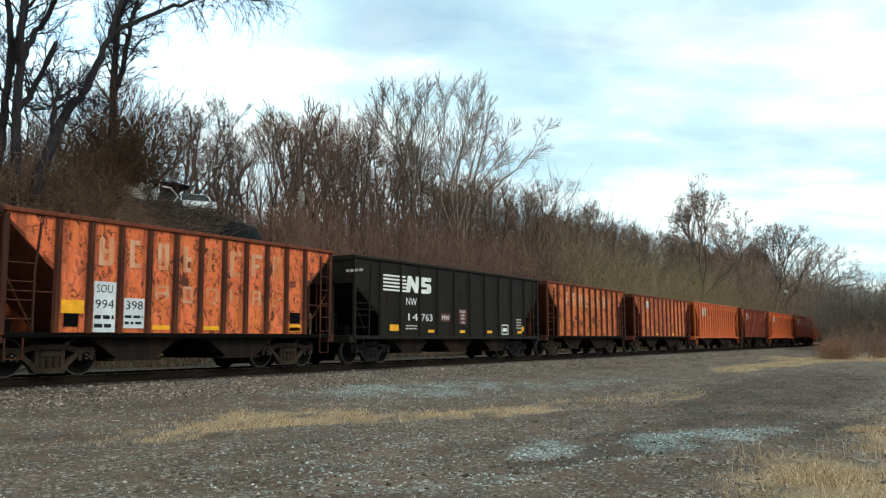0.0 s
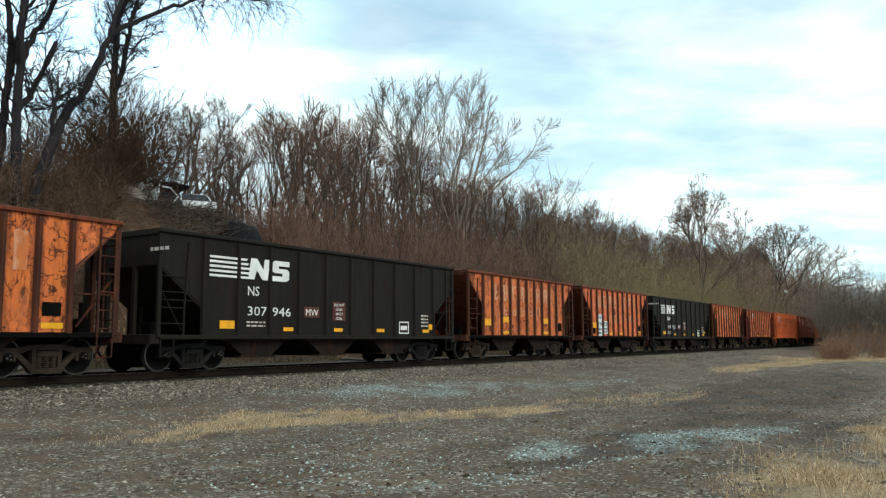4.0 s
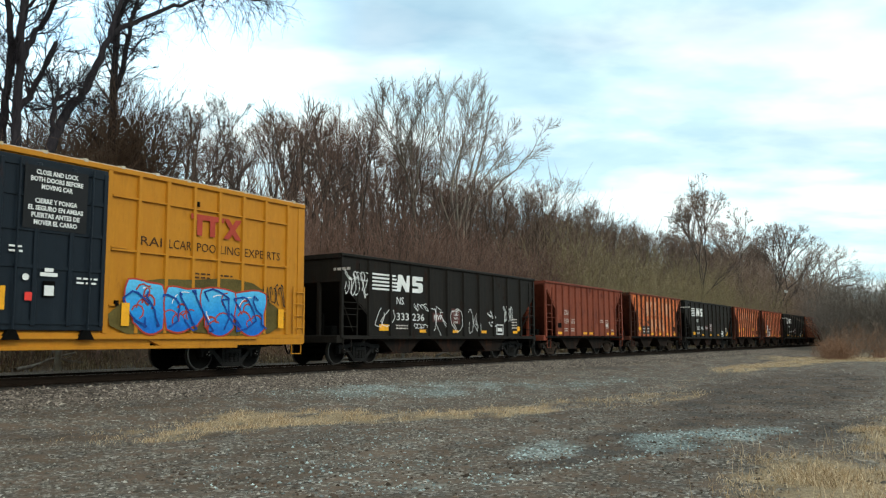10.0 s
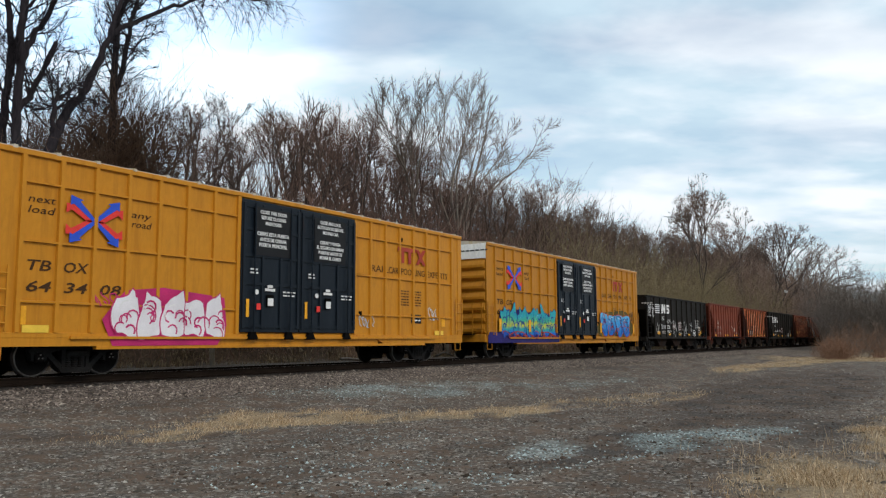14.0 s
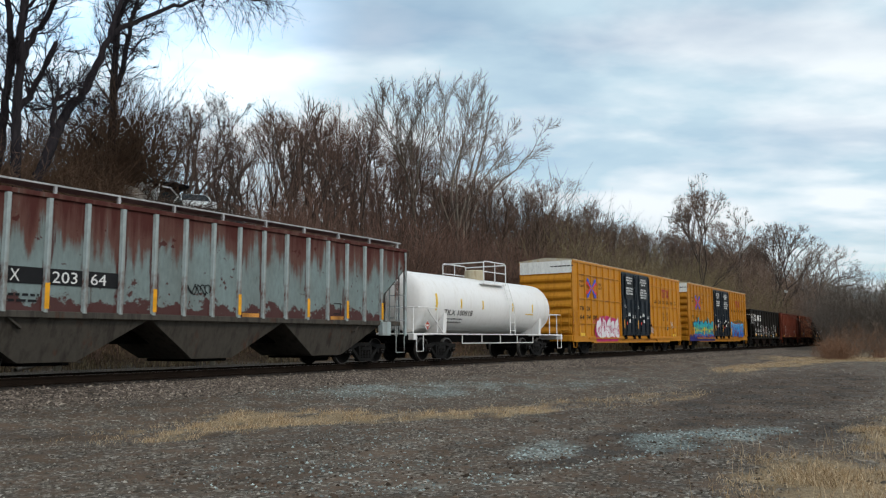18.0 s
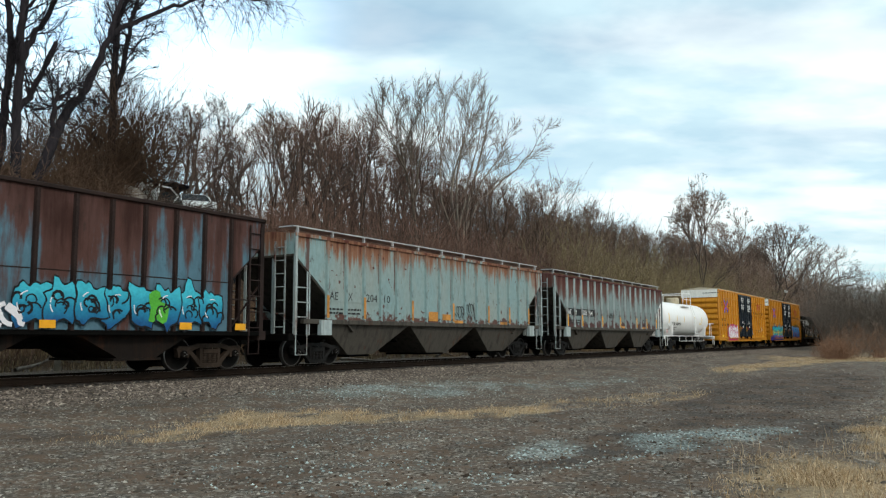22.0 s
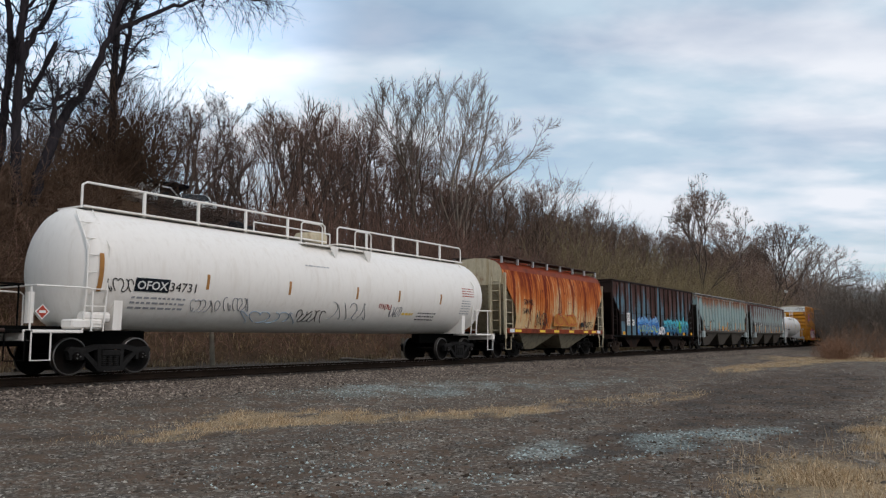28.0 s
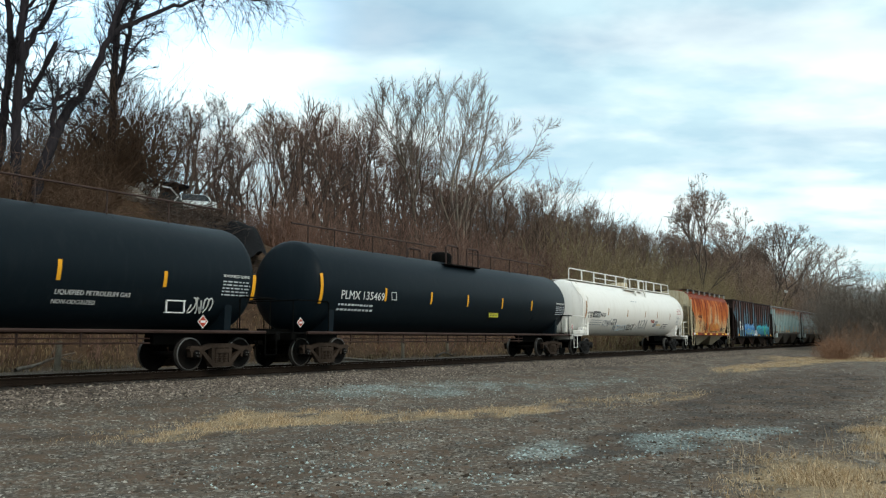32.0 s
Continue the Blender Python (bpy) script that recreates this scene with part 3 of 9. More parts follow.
# ---- open-top hopper cars ----
def open_hopper(name, label, x0, x1, top, paint, ribmat, ribs, inset, end_drop, knee, chutes=4, sill=0.95, trucks=TRUCK_STEEL,
                sheet=1.50, ribw=0.12, truck_in=1.45, posts_out=True, ladder_mat=None, chute_mat=None, chord=None, slope_mat=None, end_mat=None):
    """x0, x1: its ends along the track at the start. inset: how far in the slope meets the side; knee: the height where it does."""
    L = x1 - x0
    h = L / 2
    car = new_car(name, label, (x0 + x1) / 2)
    lm = ladder_mat or ribmat
    outline = [(-h, top), (h, top), (h, top - end_drop), (h - inset, knee), (h - inset, sill), (-h + inset, sill), (-h + inset, knee), (-h, top - end_drop)]
    for s in (-1, 1):
        part("side_sheet", Geo().prism(outline, s * sheet, s * (sheet - 0.02)), paint, car)
        part("side_sill", Geo().box(-h + 0.1, h - 0.1, s * (sheet - 0.12) if s > 0 else -sheet - 0.05, sheet + 0.05 if s > 0 else -sheet + 0.12, sill - 0.10, sill + 0.02, 0.01), STEEL_DARK if paint is not ribmat else paint, car)
        part("top_chord", Geo().box(-h - 0.03, h + 0.03, *(sorted((s * (sheet - 0.06), s * (sheet + 0.075)))), top - 0.07, top + 0.03, 0.015), chord or ribmat, car)
    # side posts, evenly spaced between the slopes
    xs = [-h + inset + (L - 2 * inset) * i / (ribs - 1) for i in range(ribs)]

    def post():
        g = Geo()
        g.prism([(-ribw / 2, 0.0), (-ribw * 0.28, -0.075), (ribw * 0.28, -0.075), (ribw / 2, 0.0)], 0, top - 0.1 - sill, "z")
        return g.mesh("side_post", ribmat)
    me = post()
    for x in xs:
        part("side_post", me, None, car, m=pose(x, -sheet, sill))
        part("side_post", me, None, car, m=pose(x, sheet, sill, 0, 0, 180))
    for s in (-1, 1):
        # end: an upright upper plate, the slope sheet under it, corner posts, braces and the end platform
        xe = s * h
        if end_drop > 0.3:
            part("end_sheet", Geo().box(min(xe, xe - s * 0.02), max(xe, xe - s * 0.02), -sheet, sheet, top - end_drop, top), end_mat or paint, car)
        dx = inset + (knee - sill) * inset / max(0.2, top - end_drop - knee) * 1.0
        dx = min(dx, inset * 2.2)
        slope = [(xe, top - end_drop), (xe - s * dx, sill - 0.05), (xe - s * dx, sill - 0.09), (xe - s * 0.0, top - end_drop - 0.05)]
        part("slope_sheet", Geo().prism(slope, -sheet + 0.021, sheet - 0.021), slope_mat or paint, car)
        part("end_chord", Geo().box(xe - 0.05, xe + 0.05, -sheet, sheet, top - 0.12, top + 0.02), ribmat, car)
        for q in (-1, 1):
            part("corner_post", Geo().box(xe - s * 0.06 - 0.055, xe - s * 0.06 + 0.055, q * sheet - 0.05, q * sheet + 0.05, sill - 0.05, top - 0.1, 0.008), ribmat, car)
            part("end_post", Geo().box(xe - s * 0.05 - 0.05, xe - s * 0.05 + 0.05, q * 0.55 - 0.06, q * 0.55 + 0.06, sill, top - max(end_drop, 0.15)), ribmat, car)
        pieces("brace", Geo().tube([(xe - s * 0.1, -sheet + 0.05, sill + 0.9), (xe - s * inset * 0.95, -sheet + 0.05, sill + 0.9)], 0.02, 5)
             .tube([(xe - s * 0.1, -sheet + 0.1, sill + 1.3), (xe - s * inset * 0.7, -sheet + 0.3, sill + 0.15)], 0.03, 5), lm, car)
        part("end_sill", Geo().box(xe - 0.16, xe + 0.16, -sheet, sheet, sill - 0.22, sill + 0.03, 0.015), ribmat, car)
        part("end_platform", Geo().box(min(xe, xe - s * inset), max(xe, xe - s * inset), -sheet + 0.1, sheet - 0.1, sill - 0.06, sill - 0.02), STEEL_DARK, car)
        if s > 0:
            ladder(car, xe - 0.34, -sheet - 0.04, sill - 0.1, top - 0.2, lm)
        else:
            ladder(car, xe + 0.34, sheet + 0.04, sill - 0.1, top - 0.2, lm)
            pieces("side_ladder_post", Geo().tube([(xe + inset * 0.58, -sheet - 0.02, sill - 0.05), (xe + inset * 0.58, -sheet - 0.02, knee - 0.1), (xe + inset * 0.66, -sheet - 0.02, top - 0.25)], 0.028, 6), lm, car)
            g = Geo()
            for k in range(4):
                g.tube([(xe + 0.08, -sheet - 0.02, sill + 0.3 + 0.4 * k), (xe + inset * 0.58, -sheet - 0.02, sill + 0.3 + 0.4 * k)], 0.016, 5)
            pieces("side_ladder_rung", g, lm, car)
        ladder(car, xe + s * 0.05, -1.05 * s, sill + 0.1, top - 0.3, lm, across=True)
        stirrup(car, xe - s * 0.34, -sheet - 0.02, 0.42, sill - 0.1, lm)
        part("brake_rigging", Geo().tube([(xe - s * 0.3, -0.5, sill + 0.02), (xe - s * 0.3, -0.5, sill + 0.75)], 0.05, 6)
             .box(xe - s * 0.45 - 0.15, xe - s * 0.45 + 0.15, -0.9, -0.35, sill - 0.02, sill + 0.35, 0.03), STEEL_DARK, car)
    # discharge chutes between the trucks
    cm = chute_mat or CHUTE_RUST
    span = L - 2 * inset - 1.2
    for i in range(chutes):
        cx = -span / 2 + span * (i + 0.5) / chutes
        wt, wb = span / chutes * 0.46, min(0.62, span / chutes * 0.22)
        g = Geo().prism([(cx - wt, sill - 0.08), (cx + wt, sill - 0.08), (cx + wt * 0.75, sill - 0.16), (cx + wb * 1.1, 0.46), (cx + wb * 0.85, 0.36), (cx - wb * 0.85, 0.36), (cx - wb * 1.1, 0.46), (cx - wt * 0.75, sill - 0.16)], -1.28, -0.2)
        g.prism([(cx - wt, sill - 0.08), (cx + wt, sill - 0.08), (cx + wt * 0.75, sill - 0.16), (cx + wb * 1.1, 0.46), (cx + wb * 0.85, 0.36), (cx - wb * 0.85, 0.36), (cx - wb * 1.1, 0.46), (cx - wt * 0.75, sill - 0.16)], 0.2, 1.28)
        g.box(cx - wb - 0.06, cx + wb + 0.06, -1.32, -0.2, 0.32, 0.38).box(cx - wb - 0.06, cx + wb + 0.06, 0.2, 1.32, 0.32, 0.38)
        part("discharge_chute", g, cm, car)
    part("center_sill", Geo().box(-h, h, -0.17, 0.17, 0.62, sill - 0.1), STEEL_DARK, car)
    for s in (-1, 1):
        truck(car, s * (h - truck_in), trucks)
    couplers(car, h + 0.1)
    return car, h, xs


def striped_badge(car, x, z, w, hgt, y=-1.516):
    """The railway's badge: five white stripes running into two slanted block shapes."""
    g = Geo()
    sl = hgt * 0.16
    for k in range(5):
        a, b = z + hgt * (k * 0.21), z + hgt * (k * 0.21 + 0.105)
        x1 = x + w * 0.50 - 0.05 * k
        g.prism([(x, a), (x1, a), (x1 + 0.05, b), (x, b)], y - 0.003, y)
    part("badge_stripes", g, WHITE, car)
    nx, nw = x + w * 0.46, w * 0.25
    t = nw * 0.30
    part("badge_block", Geo().prism([(nx, z), (nx + t, z), (nx + t + sl, z + hgt * 0.45), (nx + nw - t * 0.9, z), (nx + nw, z), (nx + nw + sl, z + hgt), (nx + nw - t + sl, z + hgt), (nx + nw - t + sl * 0.6, z + hgt * 0.5), (nx + t + sl, z + hgt), (nx + sl, z + hgt)], y - 0.0035, y), WHITE, car)
    sx, sw = nx + nw + 0.16, w * 0.24
    e = hgt
    part("badge_block", Geo().prism([(sx - 0.02, z), (sx + sw * 0.82, z), (sx + sw, z + e * 0.12), (sx + sw, z + e * 0.5), (sx + sw * 0.85, z + e * 0.62), (sx + sw * 0.4, z + e * 0.62), (sx + sw * 0.4, z + e * 0.75), (sx + sw, z + e * 0.75), (sx + sw, z + e), (sx + sw * 0.18, z + e), (sx, z + e * 0.88), (sx, z + e * 0.5), (sx + sw * 0.15, z + e * 0.4), (sx + sw * 0.6, z + e * 0.4), (sx + sw * 0.6, z + e * 0.25), (sx - 0.02, z + e * 0.25)], y - 0.0035, y), WHITE, car)


BLACK_PAINT = [weathered(f"faded_black_paint_{c}", (0.0142, 0.0124, 0.0106), (0.0200, 0.0160, 0.0128), 3 + k, 0.4, 0.4, rust=(0.0250, 0.0107, 0.0063), rust_amount=0.3, rough=0.55, grime_amount=0.2, shine=0.06) for k, c in enumerate("abc")]
CHUTE_RUST = weathered("rusty_chute_steel", (0.014, 0.011, 0.0095), (0.026, 0.016, 0.012), 10, 0.5, 0.5, rust=(0.05, 0.022, 0.013), rust_amount=0.35, rough=0.8, shine=0.04)
RIB_RUST = weathered("rust_black_ribs", (0.042, 0.016, 0.011), (0.10, 0.03, 0.014), 9, 0.5, 0.5, rust=(0.20, 0.055, 0.02), rust_amount=0.35, rough=0.8)
ORANGE_EDGE = weathered("rusted_orange_chord", (0.15, 0.04, 0.02), (0.07, 0.02, 0.012), 8, 0.5, 0.5, rust_amount=0.4, rough=0.75)
RIB_RED = plain("dark_red_chord", (0.10, 0.026, 0.016), 0.75, 0.35, 6)


def black_hopper(x0, x1, paint, number, road, extras=None):
    car, h, xs = open_hopper("open_hopper_car", "black open-top coal hopper car with white stripes and lettering", x0, x1, 3.60, paint, paint, 10, 1.45, 0.85, 1.70, sill=0.93, trucks=TRUCK_GREY, truck_in=1.55, chutes=3)
    k = (x1 - x0) / 14.0
    striped_badge(car, -5.35 * k, 2.52, 3.05 * k, 0.60)
    stencil(car, road, -3.97 * k, 2.06, 0.28, WHITE)
    stencil(car, number[0], -3.97 * k, 1.50, 0.27, WHITE, width=0.78 * k)
    stencil(car, number[1], -2.98 * k, 1.50, 0.27, WHITE, width=0.78 * k)
    bars(car, -3.97 * k, -3.25 * k, 1.16, 1.36, 2, OFFWHITE, seed=4)
    plate("reflector", car, -4.95 * k, -4.42 * k, 1.12, 1.34, ORANGE_TAPE)
    plate("notice_board", car, -1.62 * k, -0.92 * k, 1.49, 1.82, MAROON)
    stencil(car, "MW", -1.56 * k, 1.55, 0.21, WHITE, y=-1.52, width=0.58 * k)
    plate("notice_board", car, -0.28 * k, 0.35 * k, 1.42, 2.02, MAROON)
    for i, w in enumerate(("DO NOT", "LOAD", "WITH", "COAL")):
        stencil(car, w, -0.21 * k + (0.0 if i == 0 else 0.09), 1.88 - 0.145 * i, 0.09, WHITE, y=-1.52, width=(0.49 if i == 0 else 0.32) * k)
    for x in (-2.5, -0.2, 2.05, 4.85):
        plate("reflector", car, x * k, x * k + 0.42, 1.07, 1.18, ORANGE_TAPE)
    pieces("stencil_box", Geo().box(3.35 * k, 3.95 * k, -1.518, -1.513, 1.02, 1.06).box(3.35 * k, 3.95 * k, -1.518, -1.513, 1.41, 1.45).box(3.35 * k, 3.39 * k, -1.518, -1.513, 1.06, 1.41).box(3.91 * k, 3.95 * k, -1.518, -1.513, 1.06, 1.41).box(3.45 * k, 3.85 * k, -1.518, -1.513, 1.15, 1.3), WHITE, car)
    bars(car, 4.75 * k, 5.2 * k, 1.25, 1.75, 4, OFFWHITE, seed=9)
    plate("reflector", car, 5.25 * k, 5.62 * k, 1.18, 1.38, ORANGE_TAPE)
    # end number
    bars(car, 0.2, 0.9, 3.0, 3.2, 1, OFFWHITE, y=0, seed=3, name="end_number").matrix_basis = pose(-h - 0.003, -1.0, 0, 0, 0, -90)
    return car, h, xs


def orange_hopper(x0, x1, paint, variant, ribmat=None, ribs=11, top=3.62):
    car, h, xs = open_hopper("open_hopper_car", ORANGE_LABELS[variant], x0, x1, top, paint, ribmat or RIB_RUST, ribs, 1.25, 0.12, 2.42, sill=0.97, trucks=TRUCK_STEEL, ribw=0.17 if variant < 3 else 0.13, chutes=2, chord=ORANGE_EDGE if variant < 3 else None, slope_mat=ORANGE_EDGE if variant < 3 else None)
    return car, h, xs


ORANGE_LABELS = ["orange open-top hopper car with black streaks and white number panels", "orange open-top hopper car with rusty streaks and faded white lettering",
                 "bright orange open-top hopper car with peeling paint and rusted ribs", "plain rusty orange open-top hopper car", "dark red-brown open-top hopper car"]
ORANGE = [weathered(f"peeling_orange_paint_{k}", b, s, 11 + k, 0.45, 0.55, rust=(0.16, 0.07, 0.05), rust_amount=r, rough=0.6, grime=(0.05, 0.018, 0.010), grime_amount=0.85, streak_stretch=(6, 6, 0.7), flakes=f, seams=((-4.04, 0.808), (-4.05, 0.81), (-3.975, 0.795), None, None)[k])
          for k, (b, s, r, f) in enumerate((((0.66, 0.145, 0.055), (0.62, 0.17, 0.035), 0.2, 0.75), ((0.58, 0.14, 0.045), (0.58, 0.175, 0.035), 0.3, 0.65), ((0.60, 0.145, 0.04), (0.56, 0.15, 0.03), 0.35, 0.9),
                                        ((0.50, 0.105, 0.03), (0.44, 0.09, 0.025), 0.2, 0.2), ((0.48, 0.10, 0.035), (0.40, 0.08, 0.02), 0.25, 0.25)))]
# the red oxide darkened for posts and frame, in place of shadows beside posts
RED_POST_SHADED = plain("red_oxide_shaded_posts", (0.150, 0.036, 0.020), 0.65, 0.35, 6)
REDBROWN = weathered("red_oxide_paint", (0.20, 0.050, 0.026), (0.155, 0.036, 0.018), 21, 0.45, 0.55, rust=(0.06, 0.018, 0.012), rust_amount=0.35, rough=0.65, grime=(0.06, 0.02, 0.012), grime_amount=0.7)


def faded_word(car, xs, count, z0, z1, mat=FADED, seed=1, y=-1.513, first=1):
    """Old lettering worn to pale block shapes, one between each pair of posts."""
    rnd = random.Random(seed)
    for i in range(first, min(first + count, len(xs) - 1)):
        c = (xs[i] + xs[i + 1]) / 2
        w = (xs[i + 1] - xs[i]) * rnd.uniform(0.2, 0.27)
        t = (z1 - z0) * 0.2
        g = Geo()
        for s in (-1, 1):
            if s < 0 or rnd.random() < 0.6:
                a = c + s * (w - t / 2)
                p = z0 + rnd.uniform(0, 0.2) * (z1 - z0) * (rnd.random() < 0.5)
                g.prism([(a - t / 2, p), (a + t / 2, p + rnd.uniform(-0.05, 0.08)), (a + t / 2, z1 - rnd.uniform(0, 0.1)), (a, z1), (a - t / 2, z1 - rnd.uniform(0, 0.1))], y - 0.003, y)
        for b in rnd.sample((z0 + t / 2, (z0 + z1) / 2, z1 - t / 2), 2):
            e = rnd.uniform(0.4, 1.0)
            g.prism([(c - w, b - t * 0.45), (c + w * e, b - t * 0.4), (c + w * e, b + t * 0.4), (c - w, b + t * 0.45)], y - 0.0036, y)
        part("worn_lettering", g, mat, car)


def build_hoppers():
    # the leading cars, seen only far off
    for x0, x1, k in ((119.0, 131.5, 3), (104.8, 117.6, 4), (89.6, 103.3, 3), (77.0, 88.4, 4), (61.6, 75.4, 3)):
        car, h, xs = orange_hopper(x0, x1, ORANGE[k], 3, RIB_RED if k == 4 else ORANGE[k], 17, 3.58)
        plate("worn_panel", car, xs[1] + 0.1, xs[3] - 0.1, 2.6, 3.2, OFFWHITE)
    car, h, xs = orange_hopper(48.25, 60.25, ORANGE[1], 1, RIB_RED, 12, 3.55)
    plate("worn_panel", car, xs[1] + 0.2, xs[2] - 0.2, 2.75, 3.2, OFFWHITE)
    reflectors(car, (xs[3] + 0.3, xs[7] + 0.3), 1.12)
    car, h, xs = orange_hopper(35.85, 46.6, ORANGE[2], 2)
    faded_word(car, xs, 8, 2.5, 3.2, seed=2)
    black_hopper(21.0, 34.85, BLACK_PAINT[0], ("14", "763"), "NW")
    # the car with two white number panels
    car, h, xs = orange_hopper(9.3, 19.88, ORANGE[0], 0)
    faded_word(car, xs, 8, 2.55, 3.25, seed=5)
    faded_word(car, xs, 6, 1.75, 2.2, seed=6, first=3)
    plate("number_panel", car, xs[1] + 0.12, xs[2] - 0.11, 1.0, 2.18, GREYWHITE)
    plate("number_panel", car, xs[2] + 0.12, xs[3] - 0.11, 1.1, 1.82, GREYWHITE)
    stencil(car, "SOU", xs[1] + 0.17, 1.92, 0.20, BLACK, y=-1.52, width=0.44)
    stencil(car, "994", xs[1] + 0.15, 1.55, 0.22, BLACK, y=-1.52, width=0.50)
    stencil(car, "398", xs[2] + 0.15, 1.55, 0.22, BLACK, y=-1.52, width=0.50)
    bars(car, xs[1] + 0.15, xs[2] - 0.15, 1.05, 1.45, 2, BLACK, y=-1.52, seed=5)
    bars(car, xs[2] + 0.15, xs[3] - 0.15, 1.15, 1.45, 2, BLACK, y=-1.52, seed=6)
    plate("yellow_panel", car, xs[0] + 0.12, xs[1] - 0.12, 1.42, 1.72, ORANGE_TAPE)
    plate("dark_box", car, xs[0] + 0.2, xs[1] - 0.25, 1.12, 1.42, STEEL_DARK)
    plate("dark_box", car, xs[9] + 0.18, xs[10] - 0.2, 1.3, 1.62, STEEL_DARK)
    for i in (3, 5, 9):
        plate("reflector", car, xs[i] + 0.14, xs[i + 1] - 0.14, 1.07, 1.18, ORANGE_TAPE)
    plate("reflector", car, xs[9] + 0.16, xs[10] - 0.18, 1.05, 1.27, ORANGE_TAPE)
    # its follower, with the longer worn word
    car, h, xs = orange_hopper(-2.52, 8.08, ORANGE[1], 1)
    faded_word(car, xs, 8, 2.5, 3.2, seed=8)
    faded_word(car, xs, 5, 1.85, 2.3, seed=9, first=2)
    for i in (2, 7):
        plate("reflector", car, xs[i] + 0.14, xs[i + 1] - 0.14, 1.05, 1.18, ORANGE_TAPE)
        plate("yellow_panel", car, xs[i] + 0.14, xs[i + 1] - 0.14, 1.55, 1.8, ORANGE_TAPE)
    plate("yellow_panel", car, xs[0] + 0.12, xs[1] - 0.12, 1.4, 1.68, ORANGE_TAPE)
    plate("dark_box", car, xs[9] + 0.15, xs[10] - 0.2, 1.2, 1.6, STEEL_DARK)
    black_hopper(-17.65, -3.65, BLACK_PAINT[1], ("307", "946"), "NS")
    car, h, xs = orange_hopper(-29.2, -18.75, ORANGE[2], 2)
    faded_word(car, xs, 7, 2.3, 3.2, seed=12, first=2)
    faded_word(car, xs, 4, 1.3, 2.1, seed=13, first=3)
    plate("yellow_panel", car, xs[0] + 0.12, xs[1] - 0.12, 1.35, 1.55, ORANGE_TAPE)
    for i in (1, 2):
        plate("dark_box", car, xs[i] + 0.12, xs[i + 1] - 0.12, 1.12, 1.65, BLACK)
        bars(car, xs[i] + 0.18, xs[i + 1] - 0.18, 1.2, 1.55, 2, OFFWHITE, y=-1.52, seed=14 + i)
    for i in (3, 5, 7, 9):
        plate("reflector", car, xs[i] + 0.14, xs[i + 1] - 0.14, 1.07, 1.2, ORANGE_TAPE)
    plate("dark_box", car, xs[9] + 0.15, xs[10] - 0.2, 1.35, 1.65, STEEL_DARK)
    # the red-brown car
    car, h, xs = orange_hopper(-41.1, -30.6, REDBROWN, 4, RED_POST_SHADED, 11)
    stencil(car, "SOU", xs[1] + 0.12, 2.02, 0.28, OFFWHITE, width=0.56)
    stencil(car, "103", xs[1] + 0.12, 1.60, 0.27, OFFWHITE, width=0.56)
    stencil(car, "515", xs[2] + 0.1, 1.60, 0.27, OFFWHITE, width=0.56)
    bars(car, xs[1] + 0.15, xs[2] - 0.2, 1.18, 1.4, 2, OFFWHITE, seed=21)
    bars(car, xs[2] + 0.15, xs[3] - 0.2, 1.18, 1.4, 2, OFFWHITE, seed=22)
    bars(car, xs[7] + 0.1, xs[8] - 0.2, 1.7, 1.9, 2, OFFWHITE, seed=23)
    pieces("stencil_box", Geo().box(xs[8] + 0.15, xs[8] + 0.6, -1.518, -1.513, 1.42, 1.45).box(xs[8] + 0.15, xs[8] + 0.6, -1.518, -1.513, 1.7, 1.73).box(xs[8] + 0.15, xs[8] + 0.18, -1.518, -1.513, 1.45, 1.7).box(xs[8] + 0.57, xs[8] + 0.6, -1.518, -1.513, 1.45, 1.7).box(xs[8] + 0.22, xs[8] + 0.53, -1.518, -1.513, 1.5, 1.65), OFFWHITE, car)
    bars(car, xs[8] + 0.12, xs[8] + 0.6, 1.8, 1.9, 1, OFFWHITE, seed=24)
    bars(car, xs[9] + 0.1, xs[10] - 0.2, 1.25, 1.38, 1, OFFWHITE, seed=25)
    for i, (a, b) in enumerate(((0, 1), (4, 5), (5, 6), (9, 10))):
        plate("reflector", car, xs[a] + 0.13, xs[b] - 0.13, 1.06, 1.18, ORANGE_TAPE)
    plate("reflector", car, xs[8] + 0.35, xs[8] + 0.6, 1.06, 1.16, ORANGE_TAPE)
    plate("dark_box", car, xs[0] + 0.2, xs[1] - 0.2, 1.38, 1.62, STEEL_DARK)
    # the black car with painted scrawls
    car, h, xs = black_hopper(-56.4, -42.3, BLACK_PAINT[2], ("333", "236"), "NS")
    scrawl(car, -6.85, -5.6, 2.2, 3.0, WHITE, 31, w=0.024, strokes=7)
    scrawl(car, -6.8, -5.6, 2.75, 3.1, WHITE, 36, w=0.024, strokes=6)
    scrawl(car, -5.2, -4.2, 1.1, 2.15, WHITE, 32, w=0.024, strokes=2)
    scrawl(car, -2.9, -2.0, 1.85, 2.15, WHITE, 33, w=0.024, strokes=4)
    scrawl(car, -2.9, -2.0, 1.2, 1.4, WHITE, 37, w=0.024, strokes=4)
    scrawl(car, -1.8, -0.6, 1.0, 2.05, WHITE, 38, w=0.024, strokes=3)
    scrawl(car, -0.4, 0.5, 1.0, 2.1, WHITE, 39, w=0.024, strokes=2)
    scrawl(car, 1.05, 2.0, 1.05, 2.1, WHITE, 34, w=0.024, strokes=3)
    scrawl(car, 2.6, 3.3, 1.7, 2.0, WHITE, 40, w=0.024, strokes=3)
    scrawl(car, 2.7, 3.3, 1.3, 1.6, WHITE, 41, w=0.024, strokes=2)
